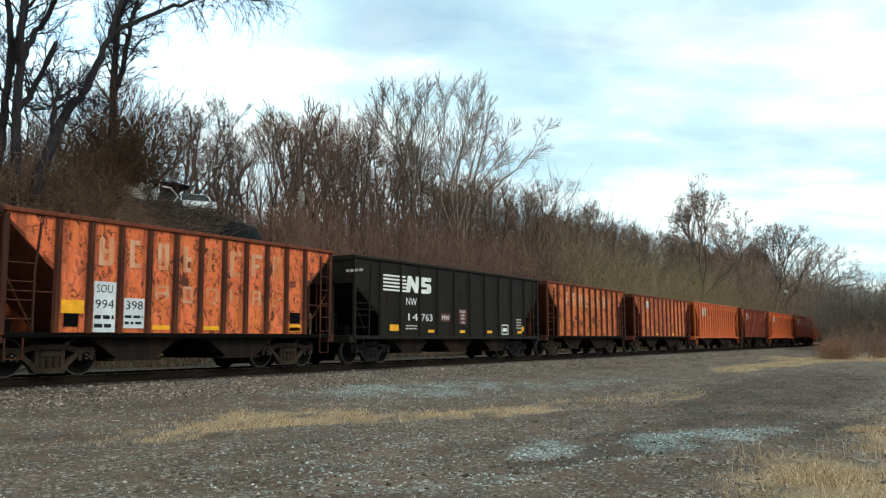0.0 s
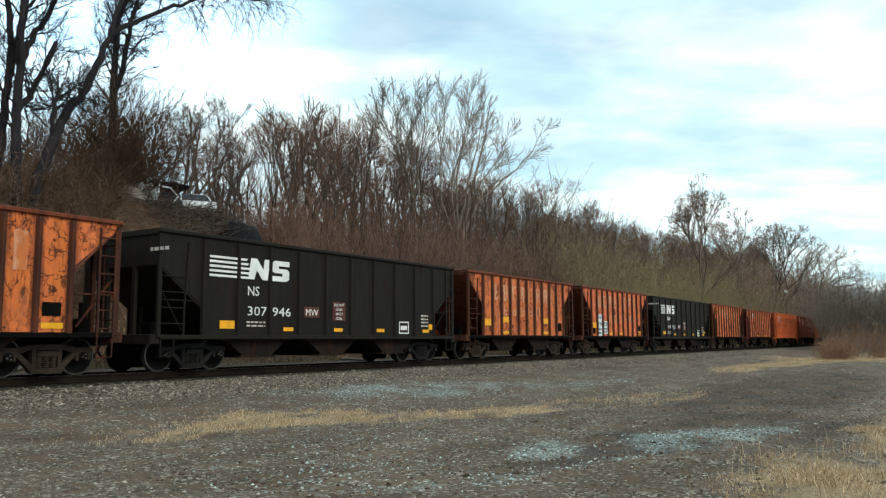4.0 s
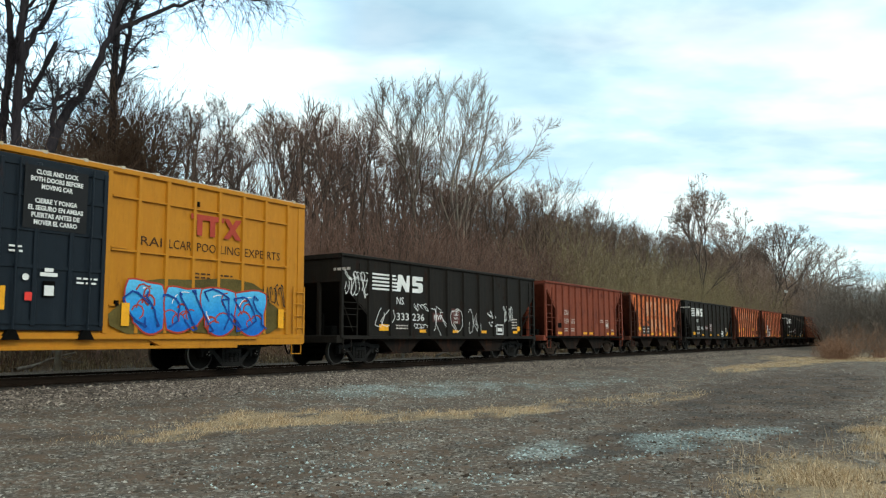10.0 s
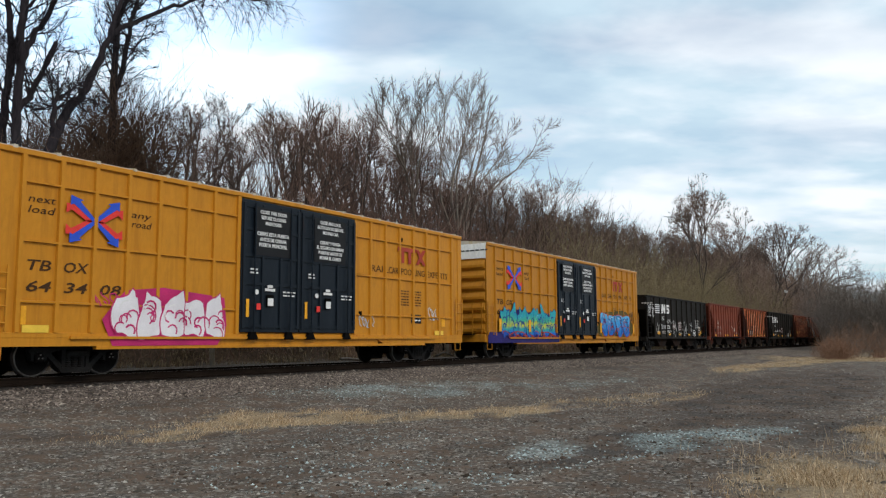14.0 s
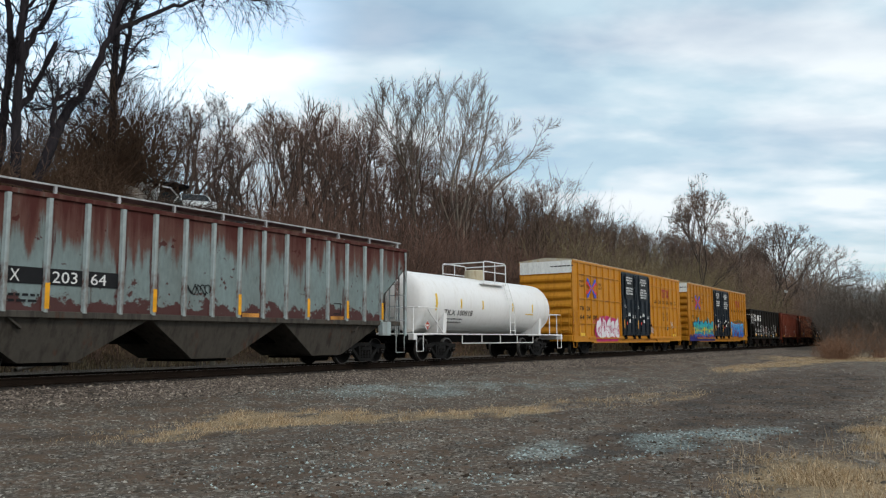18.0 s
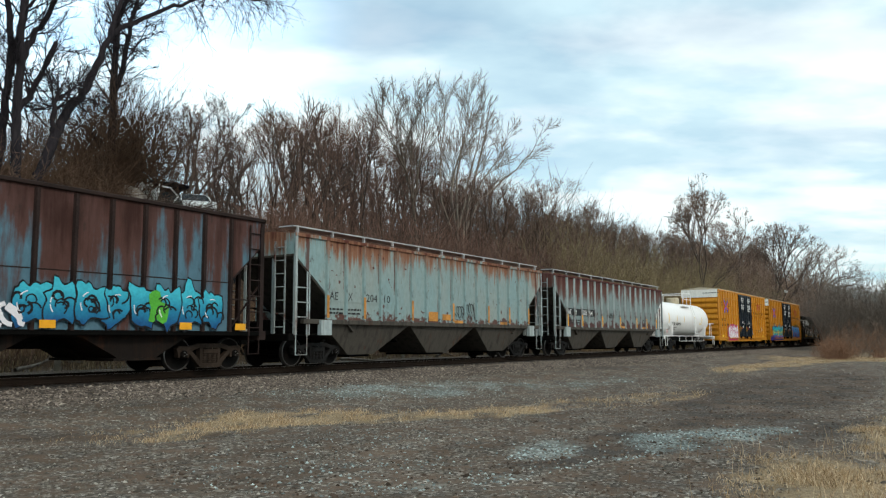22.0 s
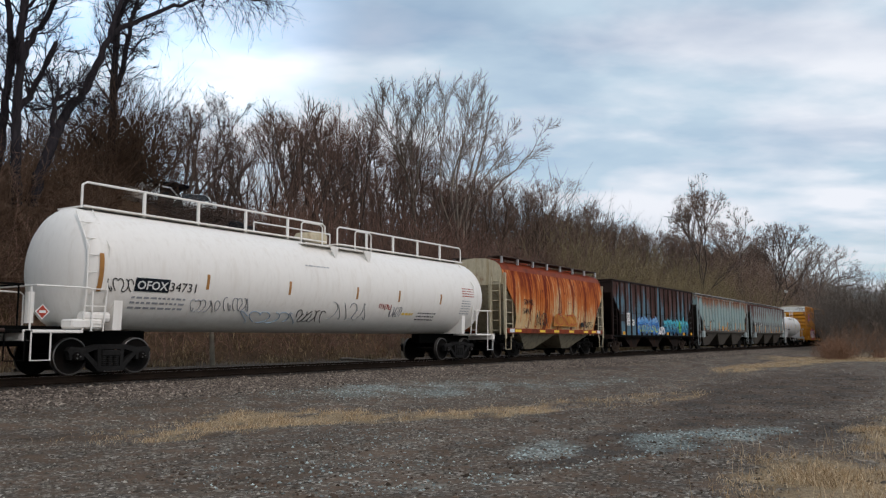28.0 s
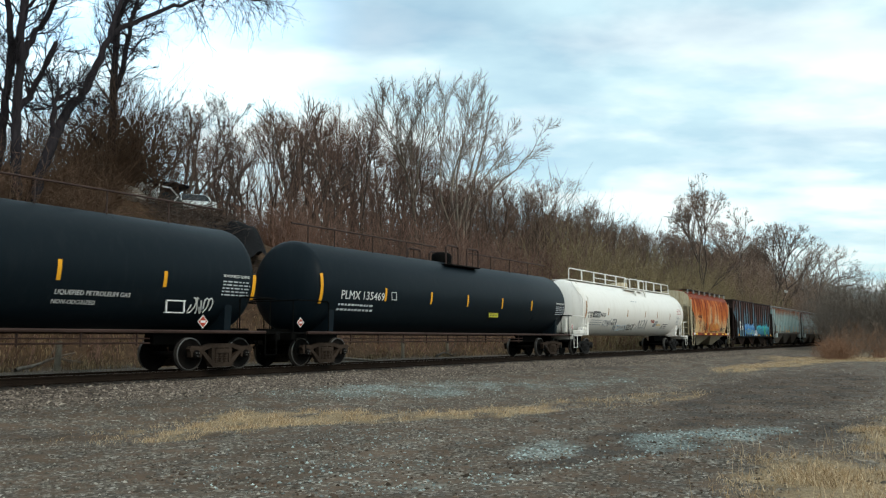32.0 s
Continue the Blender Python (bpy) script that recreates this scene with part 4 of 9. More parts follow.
    scrawl(car, 4.0, 4.9, 1.5, 2.3, WHITE, 35, w=0.024, strokes=9)


build_hoppers()


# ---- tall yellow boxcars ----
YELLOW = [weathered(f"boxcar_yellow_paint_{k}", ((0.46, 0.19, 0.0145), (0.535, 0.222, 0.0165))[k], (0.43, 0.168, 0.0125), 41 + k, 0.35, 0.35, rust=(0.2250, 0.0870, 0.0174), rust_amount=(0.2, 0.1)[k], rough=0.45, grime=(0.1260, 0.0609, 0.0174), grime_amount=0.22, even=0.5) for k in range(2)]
NAVY = weathered("navy_door_paint", (0.0075, 0.012, 0.018), (0.012, 0.018, 0.025), 45, 0.3, 0.3, rust_amount=0.05, rough=0.4, grime_amount=0.15)
WHITE_PANEL = weathered("white_end_panel", (0.84, 0.83, 0.78), (0.74, 0.72, 0.66), 47, 0.3, 0.3, rust_amount=0.06, rough=0.5, grime_amount=0.2)
PALEBLUE = plain("pale_blue_spray", (0.16, 0.42, 0.62), 0.5, 0.25, 5)
DEEPBLUE = plain("deep_blue_spray", (0.012, 0.05, 0.24), 0.5, 0.25, 5)
LIME = plain("yellow_green_spray", (0.45, 0.55, 0.05), 0.45, 0.25, 5)
INDIGO = plain("indigo_spray", (0.02, 0.014, 0.11), 0.5, 0.3, 5)
PINK = plain("magenta_spray", (0.50, 0.03, 0.14), 0.5, 0.2, 8)
PALE = plain("pale_spray", (0.72, 0.70, 0.72), 0.5, 0.12, 8)
OLIVE = plain("olive_spray", (0.10, 0.075, 0.02), 0.6, 0.3, 5)


def boxcar(x0, x1, paint, label):
    h = (x1 - x0) / 2
    car = new_car("boxcar", label, (x0 + x1) / 2)
    W, eave, foot = 1.50, 4.93, 0.95
    part("body", Geo().box(-h + 0.02, h - 0.02, -W, W, foot, eave - 0.02), paint, car)
    # a shallow ridged roof with cross ribs
    g = Geo().prism([(-W - 0.06, eave - 0.05), (-W - 0.06, eave + 0.03), (0, eave + 0.17), (W + 0.06, eave + 0.03), (W + 0.06, eave - 0.05)], -h, h, "x")
    for k in range(19):
        x = -h + 2 * h * (k + 0.5) / 19
        g.prism([(-W - 0.08, eave - 0.01), (-W - 0.08, eave + 0.06), (0, eave + 0.2), (W + 0.08, eave + 0.06), (W + 0.08, eave - 0.01)], x - 0.05, x + 0.05, "x")
    part("roof", g, ROOF, car, "pale weathered roof with cross ribs")
    for s in (-1, 1):
        part("eave_rail", Geo().box(-h, h, *sorted((s * W, s * (W + 0.07))), eave - 0.11, eave + 0.015, 0.012), paint, car)
        ss = sorted((s * (W - 0.1), s * (W + 0.05)))
        # side sill: deep over the trucks, with a double flange between them
        pieces("side_sill", Geo().box(-h, h, *ss, 0.86, 0.98, 0.01).box(-h * 0.72, h * 0.72, *ss, 0.60, 0.68, 0.008).prism([(-h, 0.86), (-h, 0.68), (-h * 0.45, 0.68), (-h * 0.40, 0.86)], *[q * 0.995 for q in ss]).prism([(h, 0.86), (h, 0.68), (h * 0.45, 0.68), (h * 0.40, 0.86)], *[q * 0.995 for q in ss]).box(-h * 0.42, h * 0.42, *[q * 0.97 for q in ss], 0.66, 0.88), paint, car)
    # stakes and stringers on both sides of the doors
    left = [-8.72, -7.83, -6.96, -6.07, -5.17, -4.28, -3.38]
    right = [3.5, 4.35, 5.2, 6.06, 6.93, 7.8, 8.72]

    def stake():
        return Geo().prism([(-0.06, 0.0), (-0.045, -0.075), (0.045, -0.075), (0.06, 0.0)], 0.98, eave - 0.1, "z").mesh("stake", paint)
    me = stake()
    for x in left + right:
        part("stake", me, None, car, m=pose(x, -W, 0))
        part("stake", me, None, car, m=pose(-x, W, 0, 0, 0, 180))
    for x in (-h + 0.12, h - 0.12):
        for s in (-1, 1):
            part("corner_plate", Geo().box(x - 0.14, x + 0.14, *sorted((s * W, s * (W + 0.025))), 0.98, eave - 0.1), paint, car)
    for z in (4.25, 2.96, 1.64):
        for a, b in ((-8.72, -2.6), (2.75, 8.72)):
            for s in (-1, 1):
                part("stringer", Geo().prism([(-s * 0 + s * W, z - 0.03), (s * (W + 0.065), z - 0.022), (s * (W + 0.065), z + 0.022), (s * W, z + 0.03)], a, b, "x"), paint, car)
    part("stringer", Geo().box(2.75, 3.2, -W - 0.05, -W, 3.0, 3.05), paint, car)
    # two navy plug doors with panels, lock bars and rollers
    for a, b in ((-2.45, -0.09), (-0.05, 2.58)):
        door = part("door", Geo().box(a, b, -W - 0.10, -W, 1.02, 4.78, 0.02), NAVY, car, "navy plug door")
        n = 3
        for i in range(n + 1):
            x = a + 0.08 + (b - a - 0.16) * i / n
            part("door_rib", Geo().box(x - 0.05, x + 0.05, -W - 0.15, -W - 0.10, 1.12, 4.68, 0.01), NAVY, door)
        for z in (1.2, 2.4, 3.2, 3.95, 4.6):
            part("door_rib", Geo().box(a + 0.05, b - 0.05, -W - 0.135, -W - 0.10, z - 0.04, z + 0.04), NAVY, door)
        for x in (a + 0.45, b - 0.45):
            part("lock_bar", Geo().tube([(x, -W - 0.18, 1.05), (x, -W - 0.18, 4.7)], 0.025, 6), NAVY, door)
            part("roller", Geo().prism([(x - 0.2, 0.82), (x + 0.2, 0.82), (x + 0.08, 1.04), (x - 0.08, 1.04)], -W - 0.17, -W - 0.06), STEEL_DARK, door)
        cx = (a + b) / 2
        plate("notice_board", door, cx - 0.75, cx + 0.75, 3.22, 4.60, BLACK, y=-W - 0.151)
        if a > -1:
            words = (("CLOSE AND LOCK", 1.0), ("BOTH DOORS BEFORE", 1.24), ("MOVING CAR", 0.74), ("", 0), ("CIERRE Y PONGA", 1.0), ("EL SEGURO EN AMBAS", 1.3), ("PUERTAS ANTES DE", 1.14), ("MOVER EL CARRO", 1.02))
        else:
            words = (("CLOSE THIS DOOR", 1.08), ("BEFORE CLOSING", 1.0), ("MAIN DOOR", 0.66), ("", 0), ("CIERRE ESTA PUERTA", 1.3), ("ANTES DE CERRAR", 1.08), ("PUERTA PRINCIPAL", 1.14))
        for i, (w, wide) in enumerate(words):
            if w:
                stencil(door, w, cx - wide / 2, 4.42 - 0.158 * i, 0.105, WHITE, y=-W - 0.158, width=wide, bold=0.004)
        part("lock_handle", Geo().box(cx - 0.22, cx + 0.05, -W - 0.17, -W - 0.13, 1.75, 2.1, 0.01), STEEL_DARK, door)
        plate("label", door, cx - 0.2, cx + 0.02, 1.78, 2.0, WHITE, y=-W - 0.172)
        part("label", Geo().box(cx - 0.3, cx + 0.1, -W - 0.16, -W - 0.15, 2.2, 2.28).box(cx - 0.2, cx + 0.0, -W - 0.16, -W - 0.15, 2.3, 2.38), WHITE, door)
        plate("label", door, cx - 0.62, cx - 0.46, 1.66, 1.84, RED, y=-W - 0.155)
        plate("reflector", door, a + 0.16, a + 0.27, 1.45, 1.95, ORANGE_TAPE, y=-W - 0.155)
        bars(door, a + 0.3, a + 0.6, 2.65, 2.85, 2, WHITE, y=-W - 0.155, seed=7)
        bars(door, b - 0.75, b - 0.2, 2.05, 2.25, 2, WHITE, y=-W - 0.155, seed=8)
        part("label", Geo().lathe([(0.0, 0.075), (0.006, 0.075), (0.006, 0.0)], 16, "y", (cx - 0.62, -W - 0.16, 2.16)), WHITE, door)
    pieces("door_frame", Geo().box(-2.58, -2.46, -W - 0.07, -W, 0.98, 4.85).box(2.60, 2.72, -W - 0.07, -W, 0.98, 4.85), paint, car)
    part("door_track", Geo().box(-7.5, 7.5, -W - 0.12, -W - 0.03, 0.84, 0.90), paint, car)
    # ends: horizontal corrugations under a white panel
    for s in (-1, 1):
        xe = s * h
        part("end_panel", Geo().box(*sorted((xe - s * 0.02, xe + s * 0.03)), -W, W, 4.26, eave - 0.03), WHITE_PANEL, car, "white end panel")
        for k in range(7):
            z = 1.05 + k * 0.455
            part("end_corrugation", Geo().prism([(xe, z), (xe + s * 0.10, z + 0.10), (xe + s * 0.10, z + 0.20), (xe, z + 0.40)], -W + 0.05, W - 0.05), paint, car)
        part("end_sill", Geo().box(xe - 0.15, xe + 0.12, -W, W, 0.70, 1.02, 0.02), paint, car)
        part("crossover_platform", Geo().box(*sorted((xe, xe + s * 0.35)), -1.0, 1.0, 1.0, 1.04), STEEL_DARK, car)
        for q in (-1, 1):
            ladder(car, xe + s * 0.14, q * 1.12, 1.05, 2.35, paint, across=True, wide=0.45, rungs=3, name="end_ladder")
        ladder(car, xe - s * 0.25, -W - 0.08, 1.0, 2.4, paint, wide=0.46, rungs=4)
        stirrup(car, xe - s * 0.25, -W, 0.40, 0.75, paint)
        bars(car, 0.3, 1.6, 4.55, 4.68, 1, BLACK, y=0, seed=5, name="end_lettering").matrix_basis = pose(xe + s * 0.036, 0, 0, 0, 0, 90 * s)
        part("cushion_gear", Geo().box(*sorted((xe, xe + s * 0.5)), -0.25, 0.25, 0.62, 0.95, 0.02), STEEL_DARK, car)
    part("under_frame", Geo().box(-h + 0.2, h - 0.2, -0.25, 0.25, 0.6, 0.95).box(-h + 0.3, h - 0.3, -W + 0.1, W - 0.1, 0.9, 0.96), STEEL_DARK, car)
    for x in (-7.0, 7.05):
        truck(car, x, TRUCK_GREY)
    couplers(car, h + 0.35)
    # lettering
    y = -W - 0.012
    for (w, z) in (("next", 3.82), ("load", 3.58)):
        stencil(car, w, -8.6, z, 0.17, BROWN_LETTER, y=y, width=0.66, slant=0.2)
    for (w, z) in (("any", 3.78), ("road", 3.55)):
        stencil(car, w, -6.0 if w == "any" else -5.98, z, 0.17, BROWN_LETTER, y=y, width=0.6, slant=0.2)
    # crossed-arrows badge
    gx, gz = -6.98, 3.55
    # each arm of the cross: a red band and a blue band side by side, with an arrowhead
    for sx in (-1, 1):
        for sz in (-1, 1):
            def at(u, v):
                return gx + sx * u * 1.22, gz + sz * v * 0.88
            pieces("badge_arrow", Geo().prism([at(0.03, -0.02), at(0.17, -0.02), at(0.56, 0.30), at(0.42, 0.36)], y - 0.048, y - 0.044).prism([at(0.36, 0.38), at(0.60, 0.40), at(0.60, 0.14)], y - 0.0484, y - 0.044), RED, car)
            pieces("badge_arrow", Geo().prism([at(-0.03, 0.02), at(0.06, 0.0), at(0.46, 0.40), at(0.34, 0.50)], y - 0.052, y - 0.0486).prism([at(0.26, 0.52), at(0.52, 0.62), at(0.52, 0.36)], y - 0.0524, y - 0.0486), BLUE, car)
    stencil(car, "TB", -8.6, 2.33, 0.24, BROWN_LETTER, y=y, width=0.62, slant=0.2, bold=0.004)
    stencil(car, "OX", -7.72, 2.33, 0.24, BROWN_LETTER, y=y, width=0.66, slant=0.2, bold=0.004)
    # red badge block and the motto
    part("badge_block", Geo().box(5.08, 6.2, y - 0.048, y - 0.044, 3.98, 4.12).box(5.28, 5.46, y - 0.048, y - 0.044, 3.56, 3.98).box(5.72, 5.9, y - 0.048, y - 0.044, 3.56, 3.98)
         .prism([(6.2, 4.12), (6.38, 4.12), (6.85, 3.56), (6.64, 3.56)], y - 0.048, y - 0.044).prism([(6.64, 4.12), (6.85, 4.12), (6.4, 3.56), (6.2, 3.56)], y - 0.0485, y - 0.0445), LOGO_RED, car)
    for w, x, wd in (("RAI", 3.56, 0.66), ("LCAR", 4.42, 0.74), ("POO", 5.32, 0.66), ("LING", 6.12, 0.72), ("EXPE", 7.0, 0.76), ("RTS", 7.87, 0.56)):
        stencil(car, w, x, 3.14, 0.24, BROWN_LETTER, y=y, width=wd)
    pieces("hand_brake", Geo().box(2.9, 3.0, y - 0.06, y, 1.62, 1.75).box(5.25, 5.35, y - 0.06, y, 4.32, 4.45), STEEL_DARK, car)
    bars(car, 5.3, 5.8, 2.0, 2.6, 6, BROWN_LETTER, y=y, seed=11)
    bars(car, 6.1, 6.6, 2.0, 2.6, 6, BROWN_LETTER, y=y, seed=12)
    return car, h


ROOF = weathered("pale_roof_steel", (0.52, 0.46, 0.36), (0.44, 0.33, 0.16), 49, 0.4, 0.5, rust_amount=0.15, rough=0.5)


def build_boxcars():
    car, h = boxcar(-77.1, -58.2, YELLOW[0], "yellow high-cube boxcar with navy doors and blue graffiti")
    y = -1.514
    stencil(car, "66", -8.58, 1.90, 0.24, BROWN_LETTER, y=y, width=0.62, slant=0.2, bold=0.004)
    stencil(car, "40", -7.70, 1.90, 0.24, BROWN_LETTER, y=y, width=0.62, slant=0.2, bold=0.004)
    stencil(car, "31", -6.82, 1.90, 0.24, BROWN_LETTER, y=y, width=0.5, slant=0.2, bold=0.004)
    plate("graffiti_ground", car, -h + 0.02, -2.3, 0.66, 1.12, INDIGO, y=-1.56, thick=0.012)
    rnd = random.Random(8)
    for k in range(7):
        part("graffiti_ground", Geo().prism(bubble(rnd, -8.0 + 0.8 * k, 1.62 + rnd.uniform(-0.1, 0.1), 0.46, 0.50, 22, 0.10), -1.566 - 0.0015 * (k % 2), -1.562 - 0.0015 * (k % 2)), INDIGO, car)
    fade = spray("teal_yellow_blue_spray", ((0.0, (0.02, 0.012, 0.16)), (0.2, (0.008, 0.12, 0.55)), (0.36, (0.02, 0.34, 0.30)), (0.5, (0.50, 0.50, 0.03)), (0.62, (0.06, 0.42, 0.22)), (0.8, (0.015, 0.33, 0.40))), 0.8, 2.15)
    spray_piece(car, -8.3, -2.75, 0.85, 2.2, 7, fade, DEEPBLUE, PALEBLUE, 51, horns=4, rim=0.035, inner=5)
    scrawl(car, -8.2, -2.8, 0.85, 1.2, LOGO_RED, 58, y=-1.615, w=0.04, strokes=9)
    part("graffiti_ground", Geo().prism(bubble(random.Random(3), 5.7, 1.65, 2.5, 0.80, 26, 0.16), -1.566, -1.562), OLIVE, car)
    blues = spray("blue_fade_spray", ((0.1, (0.01, 0.13, 0.50)), (0.5, (0.025, 0.28, 0.66)), (0.9, (0.10, 0.45, 0.72))), 0.9, 2.35)
    spray_piece(car, 3.2, 7.8, 0.8, 2.4, 4, blues, LOGO_RED, PALE, 52, horns=0, rim=0.05, inner=5, width=0.04)
    scrawl(car, 3.2, 7.8, 0.9, 2.2, DEEPBLUE, 55, y=-1.612, w=0.045, strokes=9)
    for x in (-8.55, -5.7, 3.05, 8.3):
        plate("reflector", car, x, x + 0.22, 1.15, 1.7, ORANGE_TAPE, y=-1.61, thick=0.01)
    scrawl(car, 7.75, 8.6, 1.75, 2.45, BLACK, 57, y=-1.56, w=0.03, strokes=7)
    car, h = boxcar(-98.1, -79.2, YELLOW[1], "yellow high-cube boxcar with navy doors and white graffiti")
    stencil(car, "64", -8.58, 1.87, 0.24, BROWN_LETTER, y=y, width=0.62, slant=0.2, bold=0.004)
    stencil(car, "34", -7.70, 1.87, 0.24, BROWN_LETTER, y=y, width=0.62, slant=0.2, bold=0.004)
    stencil(car, "08", -6.80, 1.87, 0.24, BROWN_LETTER, y=y, width=0.62, slant=0.2, bold=0.004)
    part("graffiti_ground", Geo().prism([(-6.4, 0.68), (-3.2, 0.68), (-2.9, 1.2), (-3.0, 1.95), (-5.0, 2.12), (-6.1, 2.0), (-6.7, 1.3)], -1.562, -1.558), PINK, car)
    spray_piece(car, -6.4, -3.0, 0.72, 2.05, 5, PALE, PINK, WHITE, 61, horns=1, rim=0.04, inner=5, width=0.04)
    scrawl(car, -6.95, -6.3, 1.6, 1.95, PINK, 63, y=-1.56, w=0.03, strokes=3)
    plate("reflector", car, -8.72 + 0.1, -8.5, 1.15, 1.55, ORANGE_TAPE)
    plate("notice_board", car, -8.6, -8.0, 0.98, 1.14, YELLOW_TAPE, y=-1.56)
    plate("notice_board", car, 7.45, 8.05, 0.98, 1.14, YELLOW_TAPE, y=-1.56)
    plate("dark_box", car, 5.95, 6.6, 1.4, 1.72, BLACK)
    bars(car, 6.0, 6.55, 1.45, 1.68, 2, WHITE, y=-1.52, seed=65)
    plate("reflector", car, 8.0, 8.25, 1.3, 1.65, ORANGE_TAPE)
    scrawl(car, 2.9, 3.7, 1.2, 1.65, GREYWHITE, 66, w=0.03, strokes=5)
    scrawl(car, 7.1, 7.7, 1.5, 2.0, GREYWHITE, 67, w=0.03, strokes=4)


build_boxcars()


# ---- covered hoppers ----
CH_SEAMS = (-7.05, 0.94)
WORN_TAPE = plain("worn_orange_reflector", (0.50, 0.22, 0.05), 0.55, 0.45, 9)
GREENGREY = [run_down("pale_green_paint_run_with_maroon_rust", (0.1944, 0.2493, 0.2457), (0.1584, 0.1899, 0.1818), (0.1107, 0.0396, 0.0279), (0.0675, 0.0171, 0.0144), 71, 3.1, 1.0, 0.66, (3.2, 3.2, 0.2), seams=CH_SEAMS, foot=(2.1, 0.6)),
             run_down("pale_green_paint_with_rust_marks", (0.2250, 0.3240, 0.3240), (0.2700, 0.3105, 0.2880), (0.2340, 0.0900, 0.0405), (0.0900, 0.0270, 0.0180), 72, 3.3, 0.9, 0.42, (4.6, 4.6, 0.3), grime_amount=0.6, seams=CH_SEAMS, foot=(1.95, 0.6))]
STAKE_PALE = weathered("pale_stakes", (0.34, 0.40, 0.40), (0.22, 0.21, 0.19), 75, 0.5, 0.5, rust=(0.10, 0.032, 0.02), rust_amount=0.5, rough=0.5)
# a darker grey for the side sills, slope sheets and discharge bays
GREY_UNDER = weathered("darker_grey_underside", (0.068, 0.060, 0.050), (0.028, 0.024, 0.020), 76, 0.4, 0.4, rust_amount=0.2, rough=0.7)
WALK_GREY = plain("galvanised_walkway", (0.42, 0.42, 0.42), 0.5, 0.25, 8, 0.3)


def covered_hopper(x0, x1, paint, number, seed):
    h = (x1 - x0) / 2
    car = new_car("covered_hopper_car", "pale green-grey covered hopper car streaked with rust", (x0 + x1) / 2)
    W, eave, sill = 1.50, 4.03, 1.42
    a, knee = 1.5, 2.25
    outline = [(-h, eave), (h, eave), (h, eave - 0.62), (h - a, knee), (h - a, sill), (-h + a, sill), (-h + a, knee), (-h, eave - 0.62)]
    for s in (-1, 1):
        part("side_sheet", Geo().prism(outline, s * W, s * (W - 0.02)), paint, car)
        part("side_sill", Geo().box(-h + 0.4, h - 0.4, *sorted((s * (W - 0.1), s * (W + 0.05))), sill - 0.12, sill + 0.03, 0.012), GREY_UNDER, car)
        part("eave_rail", Geo().box(-h, h, *sorted((s * (W - 0.03), s * (W + 0.06))), eave - 0.08, eave + 0.03, 0.01), paint, car)
        # end slope, upper end plate, end frame and platform
        xe = s * h
        part("end_sheet", Geo().box(*sorted((xe, xe - s * 0.02)), -W, W, eave - 0.62, eave), paint, car)
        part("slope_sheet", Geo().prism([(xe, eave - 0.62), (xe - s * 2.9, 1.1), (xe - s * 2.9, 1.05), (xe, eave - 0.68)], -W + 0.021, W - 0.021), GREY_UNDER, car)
        for q in (-1, 1):
            part("corner_post", Geo().box(xe - s * 0.06 - 0.05, xe - s * 0.06 + 0.05, q * W - 0.05, q * W + 0.05, 0.95, eave, 0.008), STAKE_PALE, car)
            part("end_post", Geo().box(xe - s * 0.06 - 0.04, xe - s * 0.06 + 0.04, q * 0.6 - 0.05, q * 0.6 + 0.05, 0.95, eave - 0.6), STAKE_PALE, car)
            ladder(car, xe - s * 0.62, q * (W + 0.02), 0.95, 2.9, STAKE_PALE, wide=0.1, rungs=1, name="side_rail")
            pieces("grab_iron", Geo().tube([(xe - s * 0.08, q * W, 1.5), (xe - s * 0.65, q * W, 1.5)], 0.018, 5).tube([(xe - s * 0.08, q * W, 1.95), (xe - s * 0.65, q * W, 1.95)], 0.018, 5).tube([(xe - s * 0.08, q * W, 2.4), (xe - s * 0.65, q * W, 2.4)], 0.018, 5), STAKE_PALE, car)
            stirrup(car, xe - s * 0.35, q * W, 0.36, 0.95, STAKE_PALE, 0.5)
            part("end_bracket", Geo().box(*sorted((xe - s * 1.1, xe - s * 1.6)), q * W - 0.15, q * W + 0.02, 0.95, 1.42, 0.01), STAKE_PALE, car)
        ladder(car, xe + s * 0.04, -0.95, 1.0, eave - 0.2, STAKE_PALE, across=True, name="end_ladder")
        part("end_sill", Geo().box(xe - 0.2, xe + 0.18, -W, W, 0.78, 1.0, 0.02), STEEL_DARK, car)
        part("end_platform", Geo().box(*sorted((xe, xe - s * 1.7)), -W + 0.1, W - 0.1, 0.95, 0.99), STEEL_DARK, car)
        part("brake_gear", Geo().box(xe - s * 0.7 - 0.25, xe - s * 0.7 + 0.25, -0.5, 0.3, 1.0, 1.45, 0.05).tube([(xe - s * 0.9, 0.6, 1.2), (xe - s * 0.4, 0.6, 1.2)], 0.2, 10)
             .tube([(xe - s * 0.9, -0.9, 1.1), (xe - s * 0.3, -0.4, 1.7), (xe - s * 0.2, 0.4, 1.8)], 0.03, 5), STEEL_DARK, car)
    n = 16
    me = Geo().prism([(-0.075, 0.0), (-0.045, -0.07), (0.045, -0.07), (0.075, 0.0)], sill, eave - 0.08, "z").mesh("stake", STAKE_PALE if seed == 1 else paint)
    xs = [-h + a + (2 * h - 2 * a) * i / (n - 1) for i in range(n)]
    for x in xs:
        part("stake", me, None, car, m=pose(x, -W, 0))
        part("stake", me, None, car, m=pose(x, W, 0, 0, 0, 180))
    # roof with running boards and hatches
    part("roof", Geo().prism([(-W, eave), (-W * 0.5, eave + 0.10), (0, eave + 0.13), (W * 0.5, eave + 0.10), (W, eave)], -h, h, "x"), paint, car)
